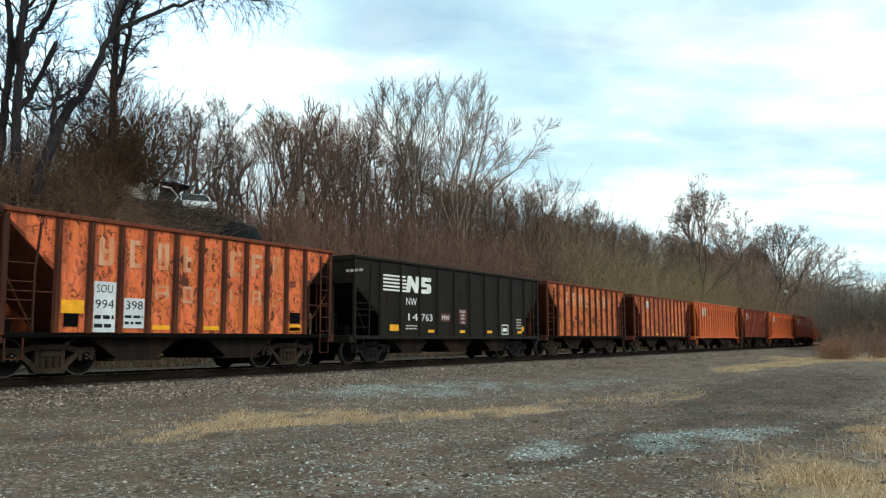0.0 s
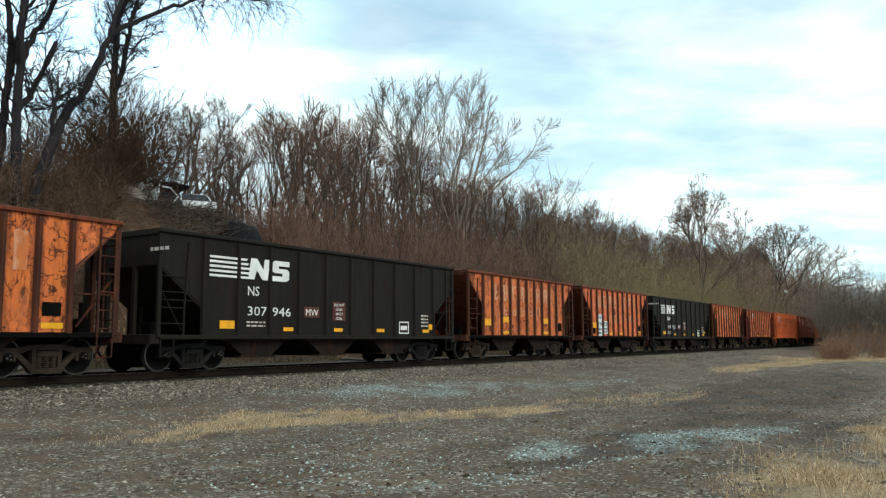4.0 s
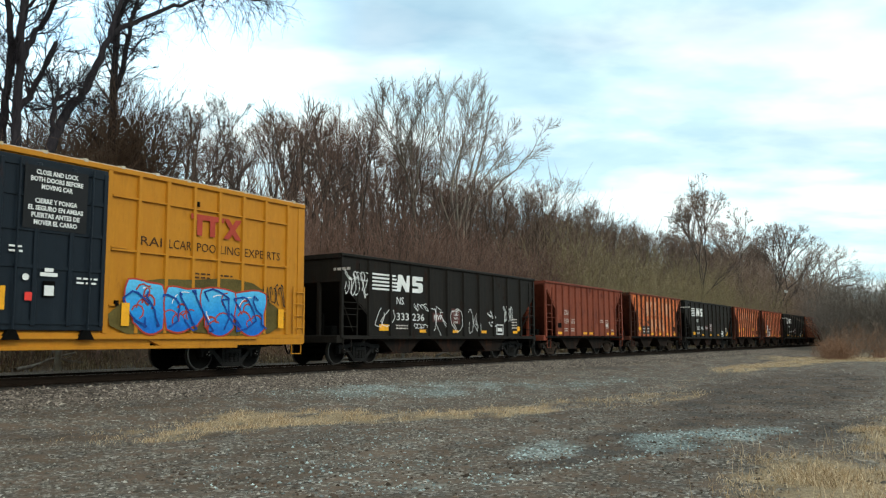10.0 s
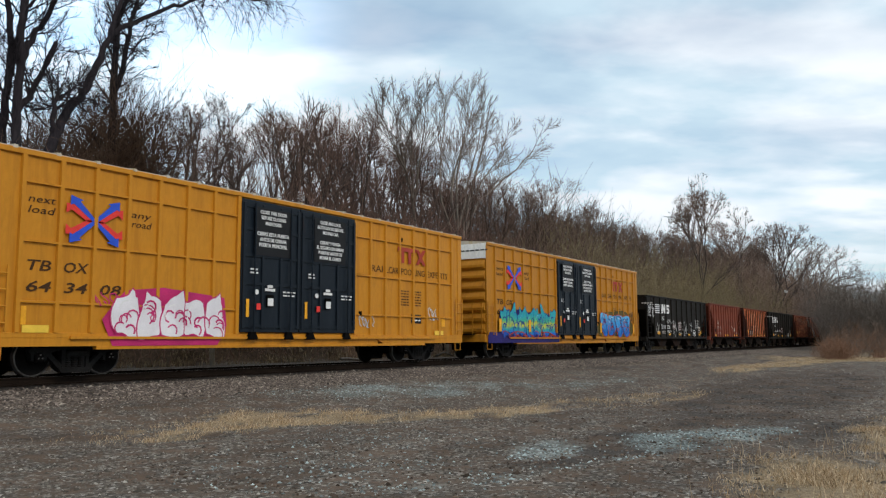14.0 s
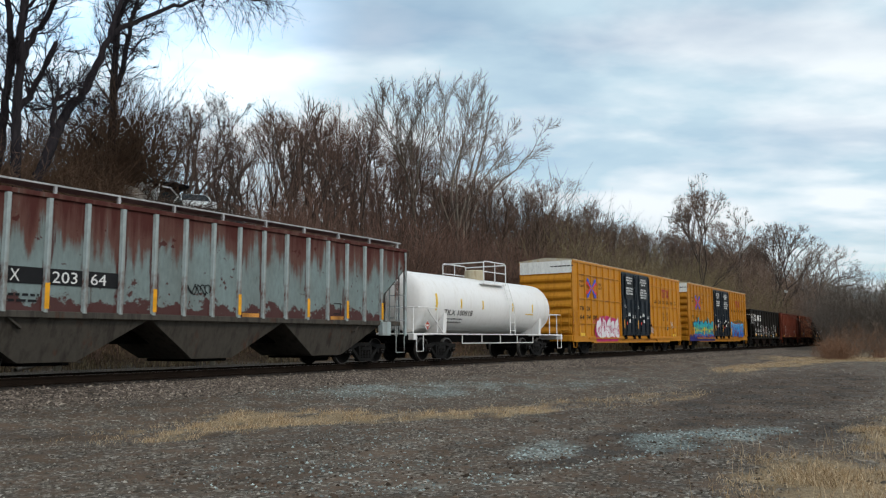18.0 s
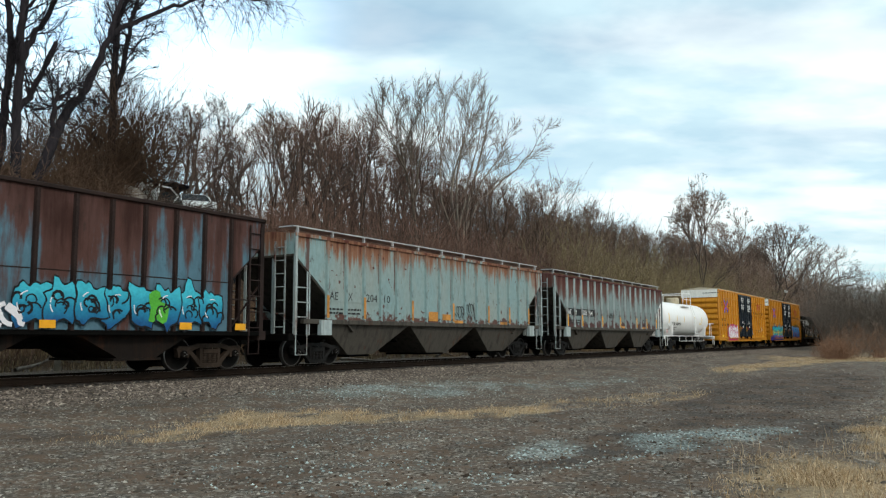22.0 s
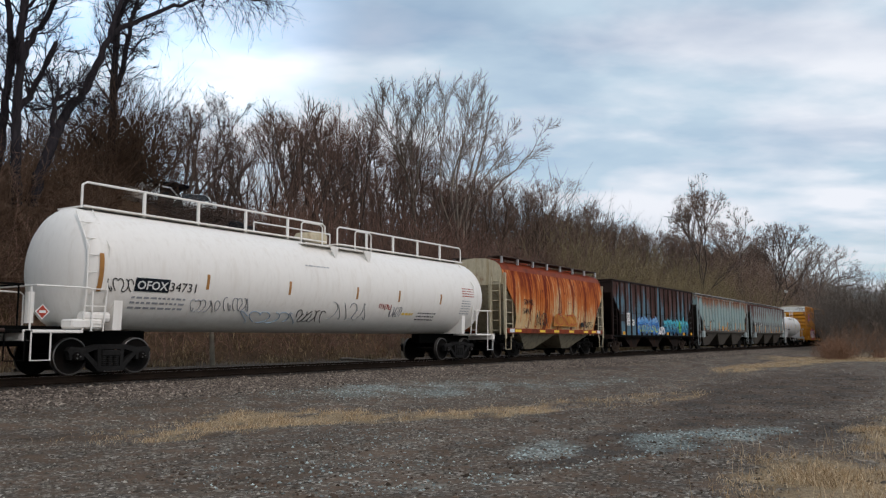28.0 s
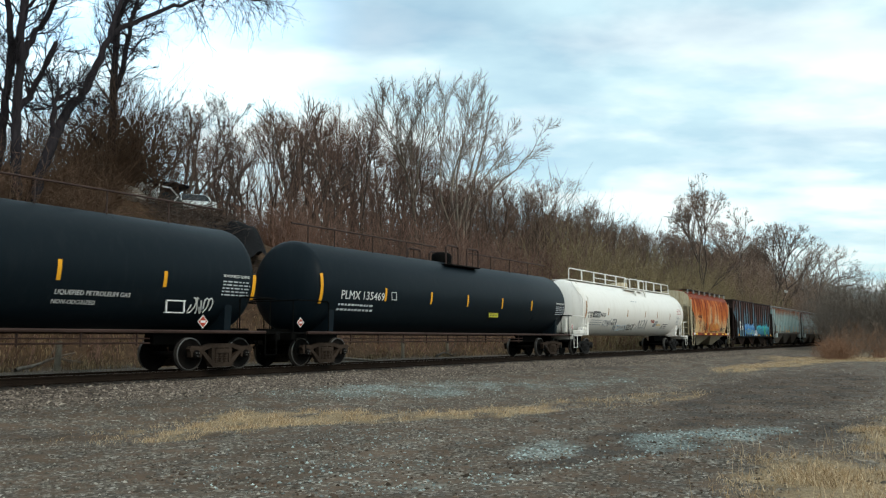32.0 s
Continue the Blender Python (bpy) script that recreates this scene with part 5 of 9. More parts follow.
    for s in (-1, 1):
        part("running_board", Geo().box(-h + 0.1, h - 0.1, *sorted((s * 0.75, s * 1.35)), eave + 0.24, eave + 0.28), WALK_GREY, car)
        for k in range(11):
            x = -h + 0.3 + (2 * h - 0.6) * k / 10
            part("running_board_bracket", Geo().box(x - 0.03, x + 0.03, *sorted((s * 1.28, s * 1.36)), eave + 0.02, eave + 0.24), WALK_GREY, car)
    for k in range(6):
        x = -h + 2.2 + (2 * h - 4.4) * k / 5
        part("hatch", Geo().lathe([(0.1, 0.5), (0.2, 0.5), (0.24, 0.4), (0.25, 0.0)], 20, "z", (x, 0, eave)), paint, car)
    # three steep discharge bays
    bays = ((-4.75, 2.4), (0.0, 2.36), (4.75, 2.4))
    for cx, hw in bays:
        g = Geo().add([(cx - hw, -W + 0.08, sill - 0.08), (cx + hw, -W + 0.08, sill - 0.08), (cx + hw, W - 0.08, sill - 0.08), (cx - hw, W - 0.08, sill - 0.08),
                       (cx - 0.75, -1.1, 0.32), (cx + 0.65, -1.1, 0.32), (cx + 0.65, 1.1, 0.32), (cx - 0.75, 1.1, 0.32)],
                      [(0, 1, 5, 4), (1, 2, 6, 5), (2, 3, 7, 6), (3, 0, 4, 7), (4, 5, 6, 7), (3, 2, 1, 0)])
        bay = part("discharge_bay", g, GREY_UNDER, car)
        part("gate", Geo().box(cx - 0.55, cx + 0.55, -1.0, 1.0, 0.24, 0.31, 0.01).tube([(cx + 0.3, -1.15, 0.28), (cx + 0.3, 1.15, 0.28)], 0.03, 6), STEEL_DARK, bay)
    part("center_sill", Geo().box(-h, h, -0.18, 0.18, 0.72, 1.1), STEEL_DARK, car)
    for x in (-6.98, 6.75):
        truck(car, x, TRUCK_GREY)
    couplers(car, h + 0.2)
    # lettering panels and reflectors on the stakes
    for i, w in enumerate(number):
        if w:
            plate("number_panel", car, xs[i] + 0.08, xs[i + 1] - 0.08, 2.03, 2.39, BLACK if seed == 1 else paint, thick=0.003)
            stencil(car, w, xs[i] + 0.12, 2.08, 0.27, WHITE if seed == 1 else BLACK, y=-1.519, width=min(0.62, 0.21 * len(w)))
    bars(car, xs[0] + 0.1, xs[1] - 0.15, 1.6, 1.85, 2, BLACK, seed=3)
    bars(car, xs[1] + 0.1, xs[2] - 0.15, 1.6, 1.85, 2, BLACK, seed=4)
    for i in (0, 2, 5, 8, 11, 13, 15):
        part("reflector", Geo().box(xs[i] - 0.055, xs[i] + 0.055, -W - 0.078, -W - 0.07, sill + 0.08, sill + (0.65 if seed == 1 else 0.8)), ORANGE_TAPE if seed == 1 else WORN_TAPE, car)
    for i in (8, 12):
        plate("reflector", car, xs[i] + 0.15, xs[i + 1] - 0.15, 1.45, 1.56, WORN_TAPE)
    return car, h, xs


def build_covered_hoppers():
    car, h, xs = covered_hopper(-130.15, -113.05, GREENGREY[0], ("AE", "X", "203", "64"), 1)
    scrawl(car, xs[6] + 0.1, xs[7] - 0.1, 1.95, 2.3, BLACK, 75, w=0.025, strokes=5)
    pieces("stencil_box", Geo().box(xs[12] + 0.3, xs[12] + 0.65, -1.518, -1.513, 1.62, 1.65).box(xs[12] + 0.3, xs[12] + 0.65, -1.518, -1.513, 1.95, 1.98).box(xs[12] + 0.62, xs[12] + 0.65, -1.518, -1.513, 1.65, 1.95), BLACK, car)
    car, h, xs = covered_hopper(-148.7, -131.6, GREENGREY[1], ("AE", "X", "204", "10"), 2)
    scrawl(car, xs[8] + 0.12, xs[9] - 0.1, 1.6, 2.2, BLACK, 76, w=0.03, strokes=4)
    scrawl(car, xs[9] + 0.12, xs[10] - 0.1, 1.55, 2.3, BLACK, 77, w=0.03, strokes=4)
    plate("yellow_panel", car, xs[6] + 0.2, xs[7] - 0.12, 1.5, 1.85, WORN_TAPE, thick=0.002)
    plate("yellow_panel", car, xs[7] + 0.2, xs[8] - 0.12, 1.55, 1.78, WORN_TAPE, thick=0.002)
    # the blue and brown open-top car behind them
    car, h, xs = open_hopper("open_hopper_car", "blue open-top hopper car half rusted brown, with blue graffiti", -166.55, -150.0, 4.25, BLUEBROWN, BROWN_RIB, 16, 1.25, 0.7, 2.43, sill=1.03, trucks=TRUCK_STEEL, ribw=0.14, truck_in=1.5, slope_mat=BROWN_RIB, end_mat=BROWN_RIB, chutes=3)
    for i in range(len(xs) - 1):
        part("sheet_seam", Geo().box(xs[i] + 0.06, xs[i + 1] - 0.06, -1.508, -1.50, 2.36, 2.385), BROWN_RIB, car)
    for i, (w, x) in enumerate((("AEX", -6.05), ("163", -6.05), ("72", -5.12))):
        z = 2.08 if i == 0 else 1.68
        wd = 0.62 if len(w) == 3 else 0.45
        plate("number_panel", car, x, x + 0.1 + wd, z - 0.05, z + 0.31, WHITE)
        stencil(car, w, x + 0.05, z, 0.25, BLACK, y=-1.52, width=wd)
    plate("dark_band", car, xs[0] + 0.08, xs[1] - 0.1, 1.85, 2.3, BLACK, thick=0.002)
    spray_piece(car, -4.25, -0.15, 1.06, 2.22, 6, spray("sky_fade_spray", ((0.1, (0.05, 0.20, 0.50)), (0.6, (0.05, 0.26, 0.58)), (1.0, (0.22, 0.42, 0.62))), 1.1, 2.2), DEEPBLUE, PALE, 81, y=-1.585, horns=1, inner=5)
    scrawl(car, -4.1, -0.4, 1.2, 1.7, LIME, 84, y=-1.612, w=0.035, strokes=12)
    scrawl(car, -0.2, 1.1, 1.1, 1.6, PALE, 82, y=-1.585, w=0.1, strokes=6)
    spray_piece(car, 0.95, 6.7, 1.06, 2.15, 8, spray("teal_fade_spray", ((0.1, (0.01, 0.07, 0.20)), (0.5, (0.02, 0.24, 0.38)), (0.9, (0.05, 0.44, 0.55))), 1.05, 2.1), BLACK, PALE, 83, y=-1.585, horns=4, inner=6, width=0.045)
    part("graffiti_fill", Geo().prism(bubble(random.Random(9), 4.6, 1.6, 0.26, 0.38, 18, 0.3), -1.606, -1.603), plain("green_spray", (0.08, 0.36, 0.04), 0.5, 0.25, 5), car)
    for i in (0, 9, 13, 15):
        plate("reflector", car, xs[i] + 0.12, xs[i] + 0.5, 1.08, 1.26, ORANGE_TAPE, y=-1.62)
    plate("white_panel", car, -8.0, -7.55, 3.85, 4.1, WHITE, y=0, thick=0.004).matrix_basis = pose(-h - 0.004, -7.2, 0, 0, 0, -90)


BLUEBROWN = run_down("blue_paint_over_brown", (0.0851, 0.1710, 0.2223), (0.066, 0.125, 0.162), (0.085, 0.030, 0.018), (0.030, 0.0125, 0.0095), 93, 3.0, 1.6, 0.80, (2.2, 2.2, 0.22), 0.6, 0.11, 0.75)
BROWN_RIB = plain("dark_brown_posts", (0.022, 0.013, 0.011), 0.75, 0.45, 6)
build_covered_hoppers()

RUSTY_CREAM = run_down("rust_streaked_cream_paint", (0.56, 0.42, 0.23), (0.52, 0.30, 0.11), (0.46, 0.10, 0.010), (0.13, 0.014, 0.006), 96, 2.55, 1.3, 0.90, (7.0, 3.0, 0.16), 0.6, 0.10, 0.5, seams=(-4.9, 1.63))
CREAM = weathered("stained_cream_paint", (0.50, 0.43, 0.30), (0.30, 0.2, 0.09), 96, 0.3, 0.4, rust=(0.2, 0.07, 0.03), rust_amount=0.3, rough=0.55)
# a darker cream, used on the two discharge bays
CREAM_UNDER = weathered("darker_cream_bay", (0.24, 0.21, 0.15), (0.12, 0.10, 0.07), 98, 0.4, 0.4, rust=(0.10, 0.045, 0.02), rust_amount=0.3, rough=0.65)
RUSTY_ROOF = weathered("rusty_red_roof_edge", (0.21, 0.036, 0.010), (0.10, 0.020, 0.009), 97, 0.4, 0.5, rust_amount=0.4, rough=0.6, streak_stretch=(2, 6, 2))
WALK_DARK = plain("rusty_dark_walkway", (0.075, 0.055, 0.045), 0.7, 0.5, 6)
ORANGE_SPRAY = plain("orange_spray", (0.42, 0.17, 0.03), 0.55, 0.25, 6)


def round_hopper(x0, x1):
    """A short covered hopper with bowed sides."""
    h = (x1 - x0) / 2
    car = new_car("covered_hopper_car", "cream two-bay covered hopper car with heavy orange rust streaks", (x0 + x1) / 2)
    prof = [(-1.40, 1.30), (-1.50, 1.75), (-1.56, 2.35), (-1.56, 2.95), (-1.50, 3.5), (-1.38, 3.9)]
    roofp = [(-1.38, 3.9), (-1.30, 4.08), (-1.05, 4.28), (-0.6, 4.42), (0, 4.46)]

    def shell(pf, cut):
        g = Geo()
        stations = [-h + 2 * h * i / 24 for i in range(25)]
        rows = []
        for y, z in pf:
            d = cut(z)
            rows.append([(-h + d + (2 * h - 2 * d) * i / 24, y, z) for i in range(25)])
        v = [p for r in rows for p in r]
        f = [(j * 25 + i, j * 25 + i + 1, (j + 1) * 25 + i + 1, (j + 1) * 25 + i) for j in range(len(pf) - 1) for i in range(24)]
        g.add(v, f)
        g.add([(x, -y, z) for x, y, z in v], [q[::-1] for q in f])
        return g
    cut = lambda z: 0.0 if z > 3.3 else min(1.15, (3.3 - z) * 0.95)
    part("side", shell(prof, cut), RUSTY_CREAM, car, "bowed side streaked with rust", smooth=50)
    part("roof", shell(roofp, lambda z: 0.0), RUSTY_ROOF, car, "rusted red roof", smooth=50)
    for s in (-1, 1):
        xe = s * h
        full = [(-y, z) for y, z in prof[4:]][::1]
        endp = [(-1.52, 3.3)] + prof[4:] + roofp[1:] + [(-y, z) for y, z in roofp[:-1][::-1]] + [(-y, z) for y, z in prof[4:-1][::-1]] + [(1.52, 3.3)]
        part("end_sheet", Geo().prism(endp, xe - s * 0.02, xe, "x"), CREAM, car)
        part("slope_sheet", Geo().prism([(xe, 3.3), (xe - s * 2.6, 1.1), (xe - s * 2.6, 1.05), (xe, 3.24)], -1.44, 1.44), CREAM, car)
        for q in (-1, 1):
            part("corner_post", Geo().box(xe - s * 0.08 - 0.05, xe - s * 0.08 + 0.05, q * 1.5 - 0.05, q * 1.5 + 0.05, 0.85, 3.75), CREAM, car)
            part("end_post", Geo().box(xe - s * 0.06 - 0.05, xe - s * 0.06 + 0.05, q * 0.75 - 0.04, q * 0.75 + 0.04, 0.95, 3.35), CREAM, car)
            pieces("handrail", Geo().tube([(xe - s * 0.75, q * 1.52, 0.9), (xe - s * 0.75, q * 1.52, 3.0)], 0.025, 6).tube([(xe - s * 0.1, q * 1.52, 2.55), (xe - s * 0.75, q * 1.52, 2.55)], 0.018, 5).tube([(xe - s * 0.1, q * 1.52, 2.0), (xe - s * 0.75, q * 1.52, 2.0)], 0.018, 5).tube([(xe - s * 0.1, q * 1.52, 1.5), (xe - s * 0.75, q * 1.52, 1.5)], 0.018, 5), CREAM, car)
            stirrup(car, xe - s * 0.35, q * 1.5, 0.38, 0.95, CREAM, 0.5)
        ladder(car, xe + s * 0.04, -1.1, 1.0, 3.6, CREAM, across=True, name="end_ladder")
        part("end_sill", Geo().box(xe - 0.2, xe + 0.2, -1.5, 1.5, 0.78, 1.02, 0.02), STEEL_DARK, car)
        part("end_platform", Geo().box(*sorted((xe, xe - s * 1.5)), -1.4, 1.4, 0.96, 1.0), STEEL_DARK, car)
    for s in (-1, 1):
        part("side_sill", Geo().box(-h + 0.2, h - 0.2, *sorted((s * 1.38, s * 1.56)), 1.08, 1.30, 0.015), RUSTY_ROOF, car)
        part("running_board", Geo().box(-h + 0.1, h - 0.1, *sorted((s * 0.62, s * 1.25)), 4.50, 4.54), WALK_DARK, car)
        for k in range(8):
            x = -h + 0.3 + (2 * h - 0.6) * k / 7
            part("running_board_bracket", Geo().box(x - 0.04, x + 0.04, *sorted((s * 1.18, s * 1.27)), 4.22, 4.50), WALK_GREY, car)
    for k in range(4):
        part("hatch", Geo().lathe([(0.0, 0.4), (0.12, 0.4), (0.16, 0.0)], 18, "z", (-h + 1.8 + (2 * h - 3.6) * k / 3, 0, 4.42)), RUSTY_ROOF, car)
    for cx in (-2.1, 2.1):
        g = Geo().add([(cx - 2.0, -1.36, 1.1), (cx + 2.0, -1.36, 1.1), (cx + 2.0, 1.36, 1.1), (cx - 2.0, 1.36, 1.1), (cx - 0.4, -0.8, 0.34), (cx + 0.4, -0.8, 0.34), (cx + 0.4, 0.8, 0.34), (cx - 0.4, 0.8, 0.34)],
                      [(0, 1, 5, 4), (1, 2, 6, 5), (2, 3, 7, 6), (3, 0, 4, 7), (4, 5, 6, 7), (3, 2, 1, 0)])
        bay = part("discharge_bay", g, CREAM_UNDER, car)
        part("gate", Geo().box(cx - 0.5, cx + 0.5, -0.9, 0.9, 0.27, 0.35, 0.01).tube([(cx, -1.1, 0.3), (cx, 1.1, 0.3)], 0.03, 6), STEEL_DARK, bay)
    part("center_sill", Geo().box(-h, h, -0.18, 0.18, 0.72, 1.1), STEEL_DARK, car)
    for x in (-4.3, 4.2):
        truck(car, x, STEEL_DARK)
    couplers(car, h + 0.2)
    stencil(car, "GNWR", -4.05, 2.40, 0.27, BLACK, y=-1.575, width=0.95)
    stencil(car, "5497", -4.1, 1.98, 0.26, BLACK, y=-1.570, width=0.78)
    scrawl(car, -2.8, -1.5, 1.4, 2.15, BLACK, 91, y=-1.565, w=0.035, strokes=7)
    part("graffiti_fill", Geo().prism([(-0.9, 1.45), (-0.7, 1.95), (-0.3, 2.1), (0.0, 1.9), (0.4, 2.05), (0.9, 1.95), (1.5, 2.15), (1.9, 1.9), (2.0, 1.45)], -1.572, -1.566), ORANGE_SPRAY, car)
    scrawl(car, -0.9, 2.0, 1.45, 2.1, LOGO_RED, 92, y=-1.575, w=0.03, strokes=5)
    plate("dark_box", car, 2.6, 3.0, 1.45, 1.68, BLACK, y=-1.53)
    scrawl(car, 3.05, 4.2, 1.4, 1.75, BLACK, 93, y=-1.545, w=0.03, strokes=7)
    for x in (-4.6, -2.1, -0.5, 1.3, 3.2, 4.3):
        plate("reflector", car, x - 0.3, x + 0.3, 1.14, 1.25, YELLOW_TAPE, y=-1.562)
    for x in (-5.2, 5.0):
        plate("white_panel", car, x - 0.22, x + 0.22, 1.12, 1.28, GREYWHITE, y=-1.564)


round_hopper(-179.6, -168.0)

# ---- tank cars ----
TANK_WHITE = weathered("white_tank_paint", (0.84, 0.83, 0.81), (0.76, 0.74, 0.70), 101, 0.25, 0.3, rust=(0.35, 0.24, 0.15), rust_amount=0.06, rough=0.35, grime=(0.45, 0.41, 0.35), grime_amount=0.2, even=0.85)
TANK_WHITE_B = weathered("stained_white_tank_paint", (0.80, 0.77, 0.72), (0.74, 0.70, 0.64), 102, 0.3, 0.3, rust=(0.4, 0.28, 0.16), rust_amount=0.1, rough=0.4, grime=(0.42, 0.36, 0.30), grime_amount=0.22, even=0.85)
TANK_BLACK = weathered("blue_black_tank_paint", (0.0058, 0.0105, 0.0145), (0.009, 0.0135, 0.0175), 103, 0.3, 0.3, rust=(0.03, 0.025, 0.02), rust_amount=0.08, rough=0.45, grime=(0.016, 0.017, 0.018), grime_amount=0.2, even=0.7, shine=0.08)
DARK_RAIL = plain("dark_brown_pipe", (0.05, 0.03, 0.025), 0.6, 0.3, 8)


def tank_shell(half, r, zc, rear=None, n=48):
    """A drum with domed ends, from -rear (or -half) to half."""
    head = r * 0.42
    prof = [(-half, 0.0)]
    for i in range(1, 9):
        a = math.pi / 2 * i / 8
        prof.append((-half + head * (1 - math.cos(a)), r * math.sin(a)))
    prof += [(-half * 0.5, r), (0, r), (half * 0.5, r)]
    prof += [(-x, q) for x, q in prof[:9][::-1]]
    if rear:
        prof = [(x + half - rear if i < 9 else x, q) for i, (x, q) in enumerate(prof)]
    return Geo().lathe(prof, n, "x", (0, 0, zc))


def on_shell(r, zc, z):
    """How far out the shell lies at that height."""
    return -math.sqrt(max(0.0, r * r - (z - zc) ** 2))


def shell_stripe(car, x, r, zc, z0, z1, mat, w=0.09, lift=0.006, name="reflector"):
    g = Geo()
    n = 6
    for i in range(n):
        za, zb = z0 + (z1 - z0) * i / n, z0 + (z1 - z0) * (i + 1) / n
        ya, yb = on_shell(r, zc, za) - lift, on_shell(r, zc, zb) - lift
        g.add([(x - w / 2, ya, za), (x + w / 2, ya, za), (x + w / 2, yb, zb), (x - w / 2, yb, zb)], [(0, 1, 2, 3)])
        g.add([(x - w / 2, ya + lift, za), (x - w / 2, ya, za), (x - w / 2, yb, zb), (x - w / 2, yb + lift, zb)], [(0, 1, 2, 3)])
    return part(name, g, mat, car)


def shell_text(car, text, x, z, hgt, mat, r, zc, width=None, bold=0.0):
    """Lettering laid on the curve of a tank."""
    zm = z + hgt / 2
    y = on_shell(r, zc, zm)
    tilt = math.degrees(math.asin(max(-1, min(1, (zm - zc) / r))))
    me, w = lettering(text, hgt * 1.37, mat, bold)
    sx = 1.0 if width is None else width / max(w, 0.01)
    n = Vector((0, y, zm - zc)).normalized()
    m = Matrix.Translation(Vector((x, y, zm)) + n * 0.014) @ Matrix.Rotation(radians(90 - tilt), 4, "X") @ Matrix.Translation((0, -hgt / 2, 0)) @ Matrix.Diagonal((sx, 1, 1, 1))
    return part("lettering", me, None, car, m=m)


def shell_bars(car, x0, x1, z0, z1, rows, mat, r, zc, seed=1):
    rnd = random.Random(seed)
    g = Geo()
    hh = (z1 - z0) / rows
    for k in range(rows):
        za, zb = z1 - (k + 0.70) * hh, z1 - (k + 0.32) * hh
        x = x0
        while x < x1 - 0.02:
            w = min(rnd.uniform(0.06, 0.2), x1 - x)
            ya, yb = on_shell(r, zc, za) - 0.008, on_shell(r, zc, zb) - 0.008
            g.add([(x, ya, za), (x + w, ya, za), (x + w, yb, zb), (x, yb, zb)], [(0, 1, 2, 3)])
            x += w + 0.05
    return tagged(part("stencil_print", g, mat, car), kind="stuff")


def shell_scrawl(car, x0, x1, z0, z1, mat, r, zc, seed, w=0.025, strokes=5):
    rnd = random.Random(seed)
    g = Geo()
    for k in range(strokes):
        cx = x0 + (x1 - x0) * (k + 0.5) / strokes
        a, turn = rnd.uniform(0, 6), rnd.choice((-1, 1)) * rnd.uniform(0.5, 0.9)
        pts = []
        for i in range(8):
            z = (z0 + z1) / 2 + (z1 - z0) * 0.45 * math.sin(a * 0.8)
            pts.append((cx + (x1 - x0) / strokes * 0.6 * math.cos(a), on_shell(r, zc, z) - 0.012, z))
            a += turn
        g.tube(pts, w / 2, 4)
    return tagged(part("painted_scrawl", g, mat, car), kind="stuff")


def placard(car, x, y, z, size=0.2):
    """A red and white diamond hazard sign."""
    p = part("placard", Geo().prism([(x - size, z), (x, z + size), (x + size, z), (x, z - size)], y - 0.01, y), WHITE, car, "white diamond hazard placard")
    s = size * 0.82
    part("placard_field", Geo().prism([(x - s, z), (x, z + s), (x + s, z), (x, z - s)], y - 0.013, y - 0.0101), LOGO_RED, p)
    part("placard_bar", Geo().box(x - s * 0.55, x + s * 0.55, y - 0.016, y - 0.0131, z - s * 0.2, z + s * 0.2), WHITE, p)


def tank_car(name, label, cx, half, r, zc, truck_at, paint, metal, trucks, sill_half, rear=None):
    car = new_car(name, label, cx)
    part("tank", tank_shell(half, r, zc, rear), paint, car, smooth=40)
    for s in (-1, 1):
        xt = s * truck_at
        # saddle, stub sill, end deck
        part("saddle", Geo().prism([(-1.25, 1.05), (1.25, 1.05), (1.3, zc - r * 0.35), (0.95, zc - r * 0.72), (0, zc - r * 0.96), (-0.95, zc - r * 0.72), (-1.3, zc - r * 0.35)], xt - 0.12, xt + 0.12, "x"), paint, car)
        part("stub_sill", Geo().box(*sorted((xt - s * 1.6, s * sill_half)), -0.2, 0.2, 0.68, zc - r + 0.12, 0.02), STEEL_DARK, car)
        part("end_deck", Geo().box(*sorted((s * sill_half, s * (half - 0.75))), -1.35, 1.35, 0.98, 1.05, 0.01), metal, car)
        part("end_sill", Geo().box(s * sill_half - 0.1, s * sill_half + 0.1, -1.4, 1.4, 0.80, 1.05, 0.02), metal, car)
        truck(car, xt, trucks)
        for q in (-1, 1):
            stirrup(car, s * (sill_half - 0.3), q * 1.4, 0.38, 1.0, metal, 0.45)
        stx = s * (sill_half - 0.15)
        part("end_handrail", Geo().tube([(s * (half - 0.9), -1.42, 1.02), (s * (half - 0.9), -1.42, 1.95), (s * (half - 0.82), -1.42, 2.02), (stx, -1.4, 2.02), (stx, -1.1, 2.02), (stx, 1.1, 2.02), (s * (half - 0.82), 1.42, 2.02), (s * (half - 0.9), 1.42, 1.95), (s * (half - 0.9), 1.42, 1.02)], 0.022, 6), metal, car)
        pieces("handrail_post", Geo().tube([(stx, -1.2, 1.02), (stx, -1.2, 2.02)], 0.02, 6).tube([(stx, 1.2, 1.02), (stx, 1.2, 2.02)], 0.02, 6), metal, car)
    couplers(car, sill_half)
    return car


